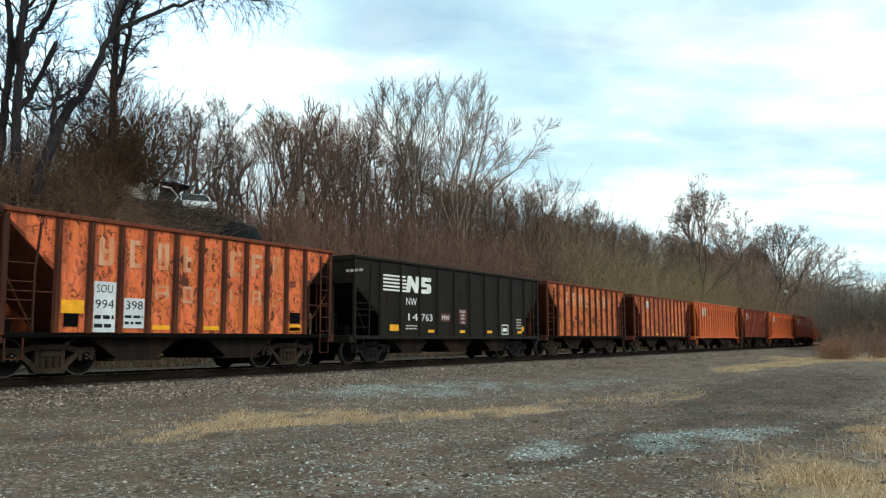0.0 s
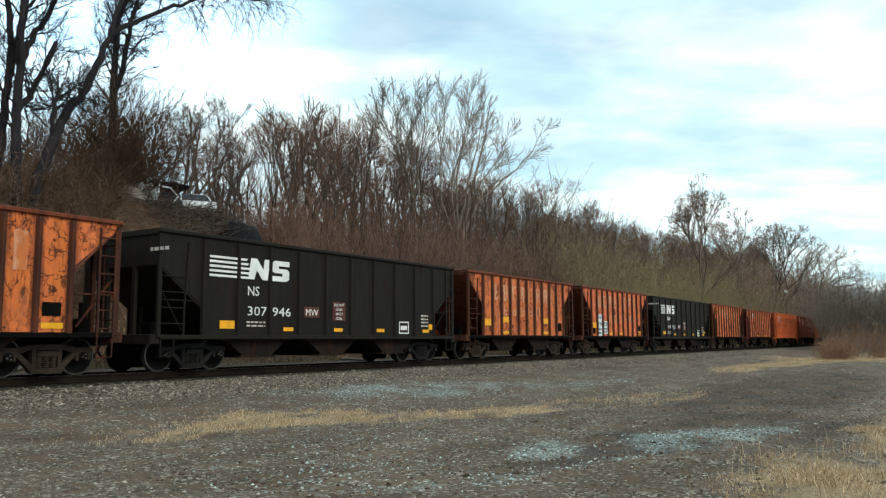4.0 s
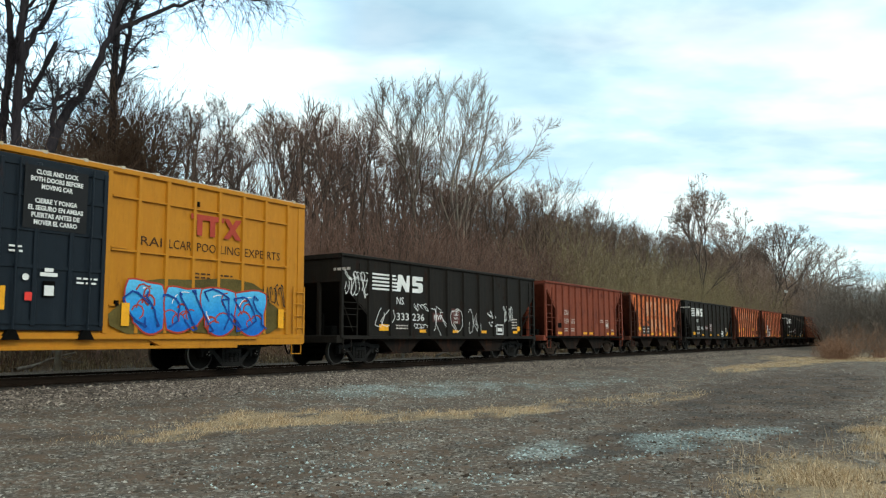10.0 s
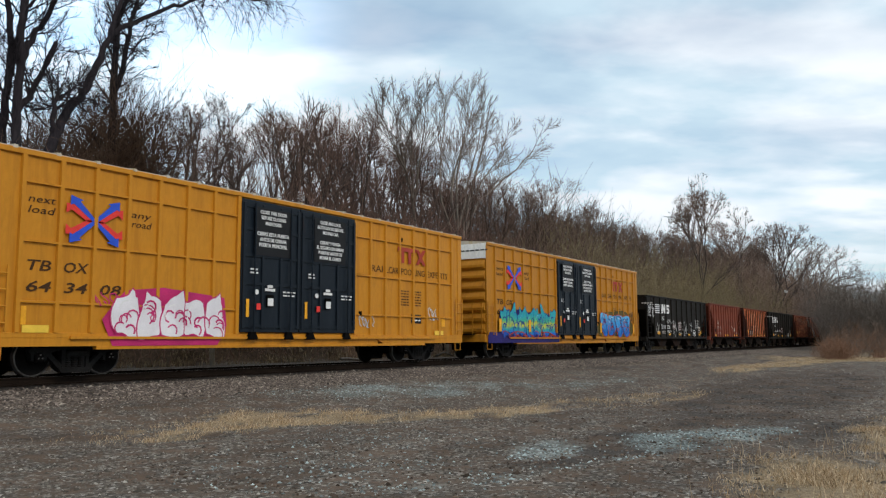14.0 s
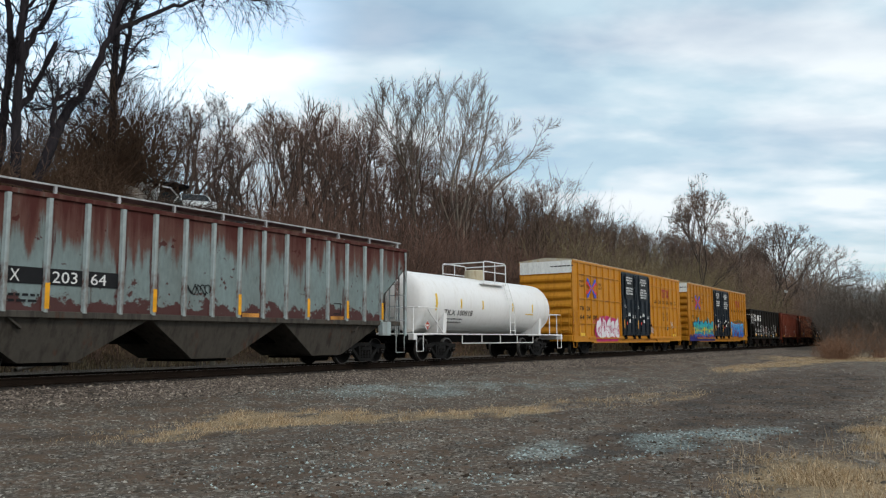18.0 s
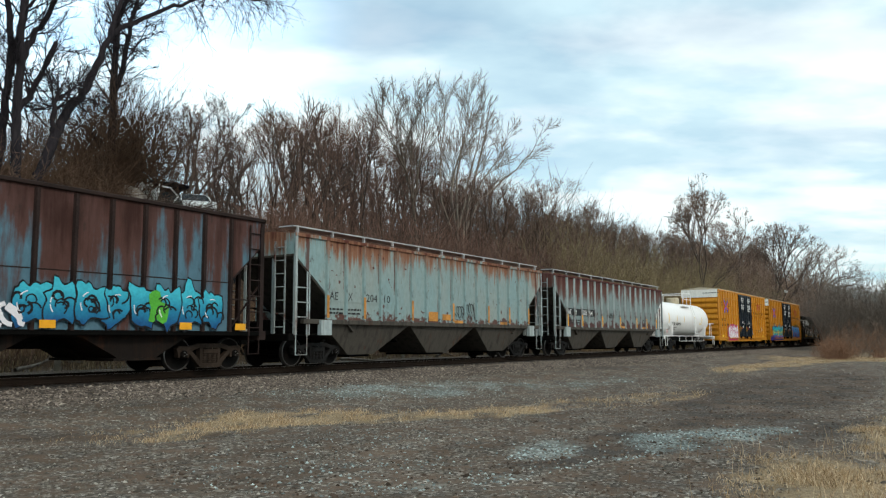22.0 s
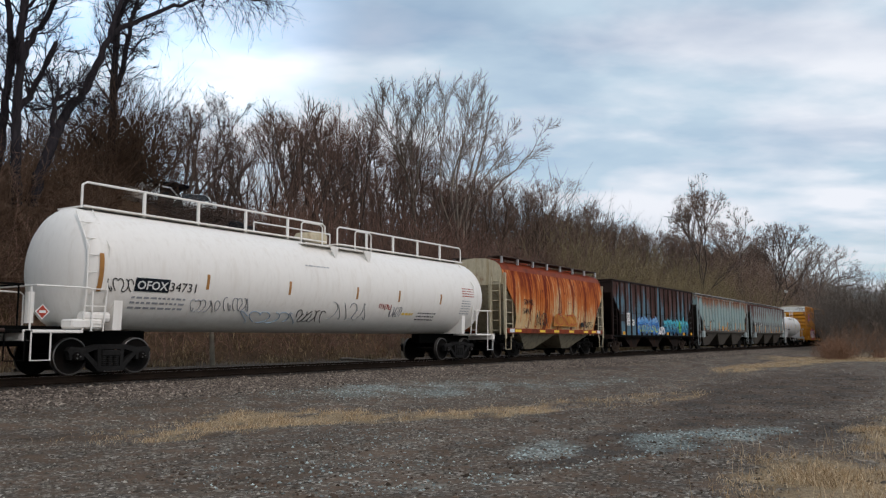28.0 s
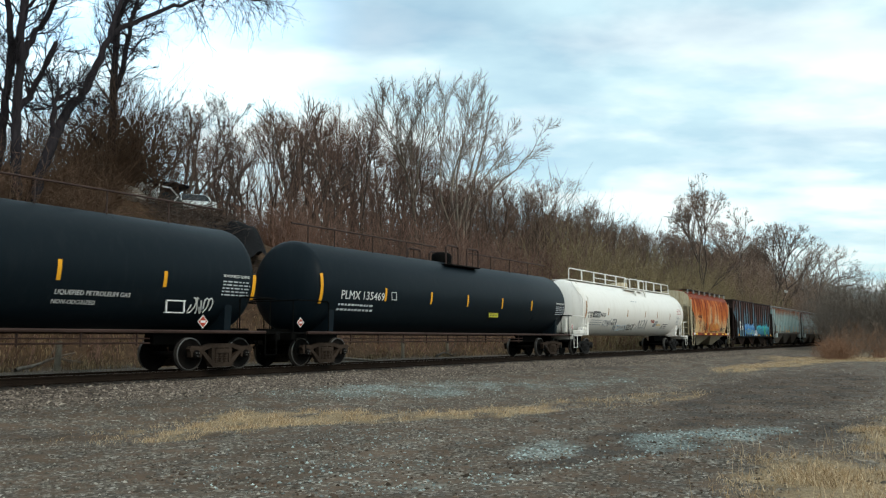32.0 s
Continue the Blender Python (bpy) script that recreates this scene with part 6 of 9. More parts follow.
def build_tanks():
    # short white tank with a dome platform
    r, zc, half = 1.225, 2.275, 5.93
    car = tank_car("tank_car", "short white tank car with a railed dome platform", -105.8, half, r, zc, 4.26, TANK_WHITE, TANK_WHITE, TRUCK_GREY, 6.5)
    part("dome", Geo().lathe([(0.0, 0.45), (0.42, 0.45), (0.46, 0.40), (0.48, 0.0)], 20, "z", (0.25, 0, zc + r - 0.06)), CREAM, car, "stained valve dome", smooth=40)
    for q in (-1, 1):
        pieces("dome_platform", Geo().box(-0.75, 1.25, *sorted((q * 0.55, q * 1.05)), zc + r - 0.30, zc + r - 0.25), TANK_WHITE, car)
        g = Geo()
        g.tube([(-0.75, q * 1.05, zc + r - 0.28), (-0.75, q * 1.05, zc + r + 0.62), (-0.65, q * 1.05, zc + r + 0.7), (1.15, q * 1.05, zc + r + 0.7), (1.25, q * 1.05, zc + r + 0.62), (1.25, q * 1.05, zc + r - 0.28)], 0.025, 6)
        g.tube([(-0.75, q * 1.05, zc + r + 0.25), (1.25, q * 1.05, zc + r + 0.25)], 0.02, 6)
        for x in (0.25,):
            g.tube([(x, q * 1.05, zc + r - 0.28), (x, q * 1.05, zc + r + 0.7)], 0.02, 6)
        pieces("platform_rail", g, TANK_WHITE, car)
    pieces("platform_rail", Geo().tube([(-0.75, -1.05, zc + r + 0.65), (-0.75, 1.05, zc + r + 0.65)], 0.025, 6).tube([(1.25, -1.05, zc + r + 0.65), (1.25, 1.05, zc + r + 0.65)], 0.025, 6), TANK_WHITE, car)
    part("ladder", Geo().tube([(0.95, -1.42, 1.0), (0.95, -1.40, 2.3), (0.95, -1.08, 3.3)], 0.025, 6).tube([(1.4, -1.42, 1.0), (1.4, -1.40, 2.3), (1.4, -1.08, 3.3)], 0.025, 6), TANK_WHITE, car)
    for k in range(6):
        z = 1.2 + 0.36 * k
        y = -1.42 if z < 2.2 else -1.42 + (z - 2.2) * 0.31
        part("rung", Geo().tube([(0.95, y, z), (1.4, y, z)], 0.016, 5), TANK_WHITE, car)
    g = Geo().tube([(-5.6, -1.42, 1.02), (5.6, -1.42, 1.02)], 0.024, 6).tube([(-3.2, -1.42, 0.66), (3.2, -1.42, 0.66)], 0.018, 6)
    for x in (-3.2, -1.6, 0, 1.6, 3.2):
        g.tube([(x, -1.42, 0.66), (x, -1.42, 1.02)], 0.02, 5)
    pieces("side_handrail", g, TANK_WHITE, car)
    part("cross_bearer", Geo().box(-3.3, 3.3, -0.2, 0.2, 0.7, 1.0), STEEL_DARK, car)
    for q in (-1, 1):
        pieces("brace", Geo().tube([(-5.5, q * 1.3, 1.95), (-4.4, q * 1.3, 1.05)], 0.03, 6), TANK_WHITE, car)
    shell_text(car, "TILX 100918", -4.16, 1.78, 0.24, BLACK, r, zc, 2.2)
    shell_bars(car, -4.0, -2.6, 1.45, 1.7, 2, BLACK, r, zc, 3)
    for x, w in ((-4.76, 0.14), (-2.91, 0.09), (-1.13, 0.09), (1.6, 0.09), (3.6, 0.1)):
        shell_stripe(car, x, r, zc, 1.95 + (0 if x < -3.5 else 0.12), 2.6 if x < -3.5 else 2.45, YELLOW_TAPE, w)
    shell_bars(car, 2.9, 3.7, 1.9, 2.05, 1, YELLOW_TAPE, r, zc, 5)
    placard(car, -5.4, -1.2, 1.35)
    # long white pressure tank with a full-length rail on top
    r, zc, half = 1.51, 2.55, 9.75
    car = tank_car("tank_car", "long white pressure tank car with a rail along its top", -190.76, half, r, zc, 8.06, TANK_WHITE_B, TANK_WHITE_B, TRUCK_GREY, 10.35, 9.25)
    top = zc + r
    part("dome", Geo().lathe([(0.0, 0.55), (0.30, 0.55), (0.36, 0.5), (0.38, 0.0)], 20, "z", (0.2, 0, top - 0.05)), CREAM, car, "valve dome with stains", smooth=40)
    for q in (-1, 1):
        pieces("dome_platform", Geo().box(-1.2, 2.1, *sorted((q * 0.62, q * 1.05)), top - 0.22, top - 0.17), TANK_WHITE_B, car)
        pieces("bracket", Geo().prism([(-0.2, top - 0.2), (0.25, top - 0.2), (0.1, top - 0.65)], q * 1.16, q * 1.2).prism([(1.55, top - 0.2), (2.0, top - 0.2), (1.9, top - 0.65)], q * 1.16, q * 1.2), TANK_WHITE_B, car)
    for a, b in ((-8.6, 0.4), (1.05, 9.2)):
        g = Geo().tube([(a, -0.45, top - 0.02), (a, -0.45, top + 0.55), (a + 0.12, -0.45, top + 0.63), (b - 0.12, -0.45, top + 0.63), (b, -0.45, top + 0.55), (b, -0.45, top - 0.02)], 0.03, 6)
        n = 4
        for k in range(1, n + 1):
            x = a + (b - a) * k / (n + 1)
            g.box(x - 0.035, x + 0.035, -0.48, -0.42, top - 0.04, top + 0.63)
        pieces("top_rail", g, TANK_WHITE_B, car)
        part("top_walkway", Geo().box(a, b, -0.55, 0.55, top + 0.0, top + 0.04), TANK_WHITE_B, car)
    pieces("platform_rail", Geo().tube([(-1.3, -0.95, top - 0.2), (-1.3, -0.95, top + 0.4), (-1.2, -0.95, top + 0.48), (-0.4, -0.95, top + 0.48), (-0.3, -0.95, top + 0.4), (-0.3, -0.95, top - 0.2)], 0.025, 6)
         .tube([(1.4, -0.95, top - 0.2), (1.4, -0.95, top + 0.4), (1.5, -0.95, top + 0.48), (2.2, -0.95, top + 0.48), (2.3, -0.95, top + 0.4), (2.3, -0.95, top - 0.2)], 0.025, 6)
         .tube([(-1.5, 0.95, top + 0.6), (2.3, 0.95, top + 0.6)], 0.025, 6).tube([(-1.5, 0.95, top - 0.2), (-1.5, 0.95, top + 0.6)], 0.025, 6).tube([(2.3, 0.95, top - 0.2), (2.3, 0.95, top + 0.6)], 0.025, 6), TANK_WHITE_B, car)
    for s in (-1, 1):
        g = Geo().tube([(s * 8.5, -1.35, 1.02), (s * 8.5, -1.45, 2.0), (s * 8.5, -1.5, 3.0), (s * 8.5, -0.75, top - 0.1)], 0.022, 6).tube([(s * 9.0, -1.3, 1.02), (s * 9.0, -1.4, 2.0), (s * 9.0, -1.4, 3.0), (s * 8.9, -0.7, top - 0.15)], 0.022, 6)
        for k in range(7):
            z = 1.2 + 0.4 * k
            y = -1.36 - 0.1 * min(1, z - 1) if z < 3.0 else -1.45 + (z - 3.0) * 0.62
            g.tube([(s * 8.5, y, z), (s * 9.0, y + 0.05, z)], 0.014, 5)
        pieces("end_ladder", g, TANK_WHITE_B, car)
    pieces("brake_gear", Geo().box(-9.3, -8.5, -1.35, -0.9, 1.08, 1.30, 0.04).tube([(-9.0, -1.2, 1.35), (-8.3, -1.2, 1.35)], 0.13, 10).tube([(-10.0, -0.8, 1.2), (-10.0, -0.8, 1.9)], 0.1, 8), TANK_WHITE_B, car)
    plate("number_panel", car, 0, 1.02, -0.17, 0.17, NAVY, y=0, thick=0.003).matrix_basis = Matrix.Translation((-7.75, on_shell(r, zc, 2.17) - 0.012, 2.17)) @ Matrix.Rotation(radians(16), 4, "X")
    shell_text(car, "OFOX", -7.7, 2.06, 0.22, WHITE, r + 0.012, zc, 0.92, 0.004)
    shell_text(car, "34731", -6.72, 2.05, 0.24, BLACK, r, zc, 0.85)
    shell_bars(car, -7.75, -6.1, 1.55, 1.92, 3, GREYMARK, r, zc, 13)
    shell_scrawl(car, -8.5, -7.8, 1.95, 2.3, BLACK, r, zc, 11, strokes=5)
    for x, wd, z0, z1 in ((-8.70, 0.12, 1.95, 2.85), (-5.49, 0.09, 2.15, 2.55), (-2.34, 0.09, 2.15, 2.55), (0.89, 0.09, 2.15, 2.55), (3.28, 0.09, 2.15, 2.55), (6.03, 0.09, 2.15, 2.55)):
        shell_stripe(car, x, r, zc, z0, z1, DULL_TAPE, wd)
    for k, (a, b, z0, z1, mt) in enumerate(((-5.9, -4.9, 1.55, 1.9, GREYMARK), (-4.8, -3.8, 1.6, 2.0, GREYMARK), (-4.0, -1.6, 1.3, 1.65, BLUEMARK), (-1.7, -0.4, 1.35, 1.75, BLACK), (-0.3, 1.7, 1.45, 2.05, GREYMARK), (2.2, 2.9, 1.85, 2.05, LOGO_RED), (2.9, 3.6, 1.6, 2.0, GREYMARK))):
        shell_scrawl(car, a, b, z0, z1, mt, r, zc, 21 + k, strokes=6)
    shell_bars(car, 3.7, 4.4, 1.64, 1.84, 1, YELLOW_TAPE, r, zc, 6)
    shell_bars(car, 4.7, 5.9, 1.5, 1.85, 3, BLACK, r, zc, 7)
    shell_bars(car, -1.6, -0.5, 3.05, 3.15, 1, GREYMARK, r, zc, 8)
    shell_bars(car, 7.6, 8.5, 2.5, 2.9, 4, LOGO_RED, r, zc, 9)
    shell_bars(car, 7.6, 8.3, 1.8, 2.4, 6, GREYMARK, r, zc, 10)
    placard(car, -9.9, -1.15, 1.45, 0.17)
    # two long black gas tanks
    for k, cx in enumerate((-211.55, -233.13)):
        r, zc, half = 1.50, 2.545, 9.80
        car = tank_car("tank_car", "long blue-black gas tank car with white lettering", cx, half, r, zc, 8.6, TANK_BLACK, STEEL_DARK, TRUCK_STEEL, 10.45)
        top = zc + r
        part("dome", Geo().lathe([(0.0, 0.42), (0.34, 0.43), (0.42, 0.38), (0.48, 0.26), (0.50, 0.0)], 24, "z", (0.0, 0, top - 0.05)), STEEL_DARK, car, "black valve dome", smooth=40)
        pieces("dome_platform", Geo().box(-1.15, 1.45, -1.05, -0.55, top - 0.22, top - 0.17).box(-1.15, 1.45, 0.55, 1.05, top - 0.22, top - 0.17), STEEL_DARK, car)
        g = Geo()
        for q in (-1, 1):
            for a, b in ((-1.15, -0.2), (0.5, 1.45)):
                g.tube([(a, q * 0.95, top - 0.2), (a, q * 0.95, top + 0.5), (a + 0.15, q * 0.95, top + 0.58), (b - 0.1, q * 0.95, top + 0.58), (b, q * 0.95, top + 0.5), (b, q * 0.95, top - 0.2)], 0.036, 6)
                g.tube([((a + b) / 2, q * 0.95, top - 0.2), ((a + b) / 2, q * 0.95, top + 0.58)], 0.02, 5)
        pieces("platform_rail", g, DARK_RAIL, car)
        for a, b in ((-9.7, -1.15), (1.45, 9.0)):
            g = Geo().tube([(a, -0.5, top + 0.50), (b, -0.5, top + 0.52)], 0.026, 6).tube([(a + 0.8, -0.5, top - 0.1), (a + 0.8, -0.5, top + 0.51)], 0.022, 5)
            for i in range(1, 4):
                x = a + (b - a) * i / 4
                g.tube([(x, -0.5, top - 0.1), (x, -0.5, top + 0.52)], 0.022, 5)
            pieces("top_rail", g, DARK_RAIL, car)
        g = Geo().tube([(-9.9, -1.42, 1.03), (9.9, -1.42, 1.03)], 0.045, 6).tube([(-9.9, 1.42, 1.03), (9.9, 1.42, 1.03)], 0.045, 6)
        g.tube([(-6.8, -0.3, 0.86), (6.8, -0.3, 0.86)], 0.02, 6).tube([(-6.8, -0.3, 0.74), (6.8, -0.3, 0.74)], 0.025, 6)
        for i in range(9):
            g.tube([(-6.4 + 1.6 * i, -0.3, 0.66), (-6.4 + 1.6 * i, -0.3, 1.1)], 0.03, 5)
        pieces("side_walkway_rail", g, DARK_RAIL, car)
        if k == 0:
            shell_text(car, "PLMX", -8.37, 2.14, 0.30, WHITE, r, zc, 1.0)
            shell_text(car, "135469", -7.27, 2.16, 0.28, WHITE, r, zc, 1.25)
            shell_bars(car, -8.4, -6.5, 1.72, 2.04, 2, GREYWHITE, r, zc, 3)
            pieces("stencil_box", Geo().box(-5.66, -5.36, -1.54, -1.532, 2.2, 2.22).box(-5.66, -5.36, -1.54, -1.532, 2.46, 2.48).box(-5.66, -5.64, -1.54, -1.532, 2.22, 2.46).box(-5.38, -5.36, -1.54, -1.532, 2.22, 2.46), WHITE, car)
            xs = ((-9.32, 0.13, 1.95, 2.9), (-5.93, 0.10, 2.15, 2.6), (-3.03, 0.10, 2.15, 2.6), (-0.33, 0.10, 2.15, 2.6), (2.62, 0.10, 2.15, 2.6), (5.5, 0.10, 2.15, 2.6))
            plate("safety_label", car, 1.6, 2.4, 1.76, 1.98, GREEN_LABEL, y=on_shell(r, zc, 1.87) - 0.03, label="yellow-green safety label")
            bars(car, 1.66, 2.34, 1.80, 1.94, 2, BLACK, y=on_shell(r, zc, 1.87) - 0.036, seed=4)
        else:
            shell_text(car, "LIQUEFIED PETROLEUM GAS", 3.4, 1.85, 0.12, WHITE, r, zc, 1.97)
            shell_text(car, "NON-ODORIZED", 3.4, 1.64, 0.12, WHITE, r, zc, 1.1)
            xs = ((-9.15, 0.13, 1.95, 2.9), (-5.89, 0.10, 2.15, 2.6), (-2.5, 0.10, 2.15, 2.6), (0.7, 0.1, 2.15, 2.6), (3.42, 0.10, 2.15, 2.62), (6.30, 0.10, 2.15, 2.55), (9.35, 0.12, 1.95, 2.65))
            shell_scrawl(car, 7.3, 8.0, 1.5, 1.95, WHITE, r, zc, 41, w=0.04, strokes=5)
            pieces("stencil_box", Geo().box(6.36, 6.95, -1.42, -1.36, 1.5, 1.53).box(6.36, 6.95, -1.50, -1.46, 1.8, 1.83).box(6.36, 6.39, -1.47, -1.43, 1.53, 1.8).box(6.92, 6.95, -1.47, -1.43, 1.53, 1.8), WHITE, car)
            placard(car, 7.64, -1.36, 1.3, 0.18)
        for x, wd, z0, z1 in xs:
            shell_stripe(car, x, r, zc, z0, z1, ORANGE_TAPE, wd)
        shell_bars(car, 8.2, 9.2, 2.0, 2.45, 5, GREYWHITE, r, zc, 12)
        shell_text(car, "NON ODORIZED LIQUEFIED", 8.2, 2.52, 0.08, WHITE, r, zc, 0.95)
        placard(car, -9.7, -0.95, 1.35, 0.16)


GREYMARK = plain("grey_marker", (0.30, 0.31, 0.33), 0.6, 0.3, 8)
BLUEMARK = plain("faded_blue_marker", (0.25, 0.36, 0.48), 0.6, 0.3, 8)
build_tanks()


# ---- ground, track and hillside ----
def smooth_step(a, b, x):
    t = np.clip((x - a) / (b - a), 0.0, 1.0)
    return t * t * (3 - 2 * t)


def bank_top(x):
    """Height of the bank behind the track."""
    return np.interp(x, [-60, 5, 20, 27.5, 33, 50, 90, 140, 220, 400], [6.5, 6.8, 7.0, 6.9, 4.8, 4.2, 4.5, 5.0, 7.0, 8.0])


def ground_z(x, y):
    x, y = np.asarray(x, float), np.asarray(y, float)
    z = 0.05 * np.sin(x * 0.7 + 1.3) * np.sin(y * 0.9) * smooth_step(3, 6, y) + 0.02 * np.sin(x * 2.1 + y * 1.7)
    z = z * (1 - smooth_step(12, 16, y))
    z = z + 0.30 * smooth_step(11.0, 15.6, y) + 0.26 * smooth_step(16.1, 17.05, y) + 0.10 * smooth_step(20.4, 22.8, y)
    hill = smooth_step(23.6, 28.5, y) * (bank_top(x) - 0.66)
    z = z + hill + 0.035 * np.clip(y - 29, 0, 60)
    z = z + smooth_step(24, 27, y) * (0.25 * np.sin(x * 0.55 + y * 0.3) + 0.15 * np.sin(x * 1.3 - y * 0.9))
    # a knoll added to lift the parked car to its place in the camera's view
    return z + 0.85 * np.exp(-((x - 28.6) / 2.9) ** 2 - ((y - 33.6) / 2.2) ** 2)


def region(x, y, cx, cy, rx, ry, turn=0.0):
    """1 in the middle of an ellipse on the ground, 0 outside it."""
    c, s = math.cos(radians(turn)), math.sin(radians(turn))
    u, v = ((x - cx) * c + (y - cy) * s) / rx, (-(x - cx) * s + (y - cy) * c) / ry
    return np.clip(1.25 - (u * u + v * v), 0, 1)


def straw_cover(x, y):
    x = np.asarray(x, float)
    path = np.interp(x, [7.0, 9.0, 11.5, 13.4, 15.0, 18.0, 22.0, 30.0, 45.0, 62.0, 80.0], [11.4, 11.2, 11.3, 10.4, 8.6, 7.8, 7.2, 8.5, 10.0, 8.4, 8.0])
    wide = np.interp(x, [7.0, 8.5, 12, 15, 17, 24, 38, 45, 60, 80], [0.6, 1.1, 1.45, 1.2, 0.8, 0.8, 0.5, 1.6, 2.0, 2.0])
    full = np.interp(x, [7.2, 9.0, 11, 16.0, 17.5, 22, 25, 36, 42, 80], [0.0, 0.6, 1.0, 1.0, 0.35, 0.4, 0.05, 0.1, 0.9, 1.0])
    strip = np.clip(1.3 - ((y - path) / wide) ** 2, 0, 1) * full
    second = np.clip(1.2 - ((y - path + 1.1) / 0.4) ** 2, 0, 1) * np.interp(x, [17, 19, 23, 25], [0, 0.5, 0.5, 0])
    corner = np.maximum(region(x, y, 9.6, 0.9, 2.4, 1.5, 10), region(x, y, 14.5, 0.5, 3.5, 1.2, 8) * 0.9)
    corner = np.maximum(corner, region(x, y, 22, -0.9, 9, 1.5, 3))
    corner = np.maximum(corner, region(x, y, 68, 6.0, 9, 8, 0))
    torn = np.clip(2.2 * ragged(x * 0.9 + 5 + 0.8 * np.sin(y * 1.9), y * 1.6 + 0.9 * np.sin(x * 1.1)) - 0.35, 0, 1)
    return np.maximum(np.maximum(strip, second) * (0.25 + 0.75 * torn), corner * (0.35 + 0.65 * np.clip(1.6 * ragged(x * 1.3 + 5, y * 1.3), 0, 1)))


def ragged(x, y):
    """An uneven cover between 0 and 1, from a few crossed waves."""
    a = np.sin(x * 1.9 + 1.7 * np.sin(y * 0.8)) * np.sin(y * 2.3 + 1.3 * np.sin(x * 0.7))
    b = np.sin(x * 4.7 + 2.1 * np.sin(y * 2.9)) * np.sin(y * 5.3 - x * 1.1)
    return np.clip(0.5 + 0.4 * a + 0.3 * b, 0, 1)


def stone_cover(x, y):
    a = np.maximum(region(x, y, 13.1, 3.5, 2.5, 1.0, -18), region(x, y, 10.9, 3.7, 1.6, 0.35, -8) * 0.7)
    a = np.maximum(a, region(x, y, 10.6, 5.0, 1.1, 0.7, 10) * 0.9)
    a = np.maximum(a, region(x, y, 19.5, 13.2, 5.5, 1.6, -12) * 0.75)
    a = np.maximum(a, region(x, y, 9.0, 7.0, 3.2, 2.0, 20) * 0.22)
    a = np.maximum(a, region(x, y, 8.0, 4.6, 1.6, 0.5, -25) * 0.5)
    return np.maximum(a, region(x, y, 26.0, 11.4, 7, 1.5, -5) * 0.5) * (0.25 + 0.75 * ragged(x, y))


def dark_cover(x, y):
    a = region(x, y, 28, 4.6, 16, 3.0, 2)
    a = np.maximum(a, region(x, y, 15.5, 3.6, 5.0, 1.7, 5) * 0.9)
    a = np.maximum(a, region(x, y, 9.8, 4.3, 2.2, 0.6, -20) * 0.8)
    a = np.maximum(a, region(x, y, 12.0, 4.6, 1.8, 0.7, -15))
    a = np.maximum(a, region(x, y, 7.7, 12.2, 1.3, 0.45, -28))
    a = np.maximum(a, region(x, y, 11.2, 4.0, 2.2, 0.8, -20))
    a = np.maximum(a, region(x, y, 14.6, 2.2, 2.6, 0.7, -8))
    a = np.maximum(a, region(x, y, 13.0, 6.2, 2.5, 0.6, -10) * 0.6)
    return np.maximum(a, region(x, y, 36, 14.0, 5, 0.7, -5) * 0.8) * (0.6 + 0.4 * ragged(x + 3, y))


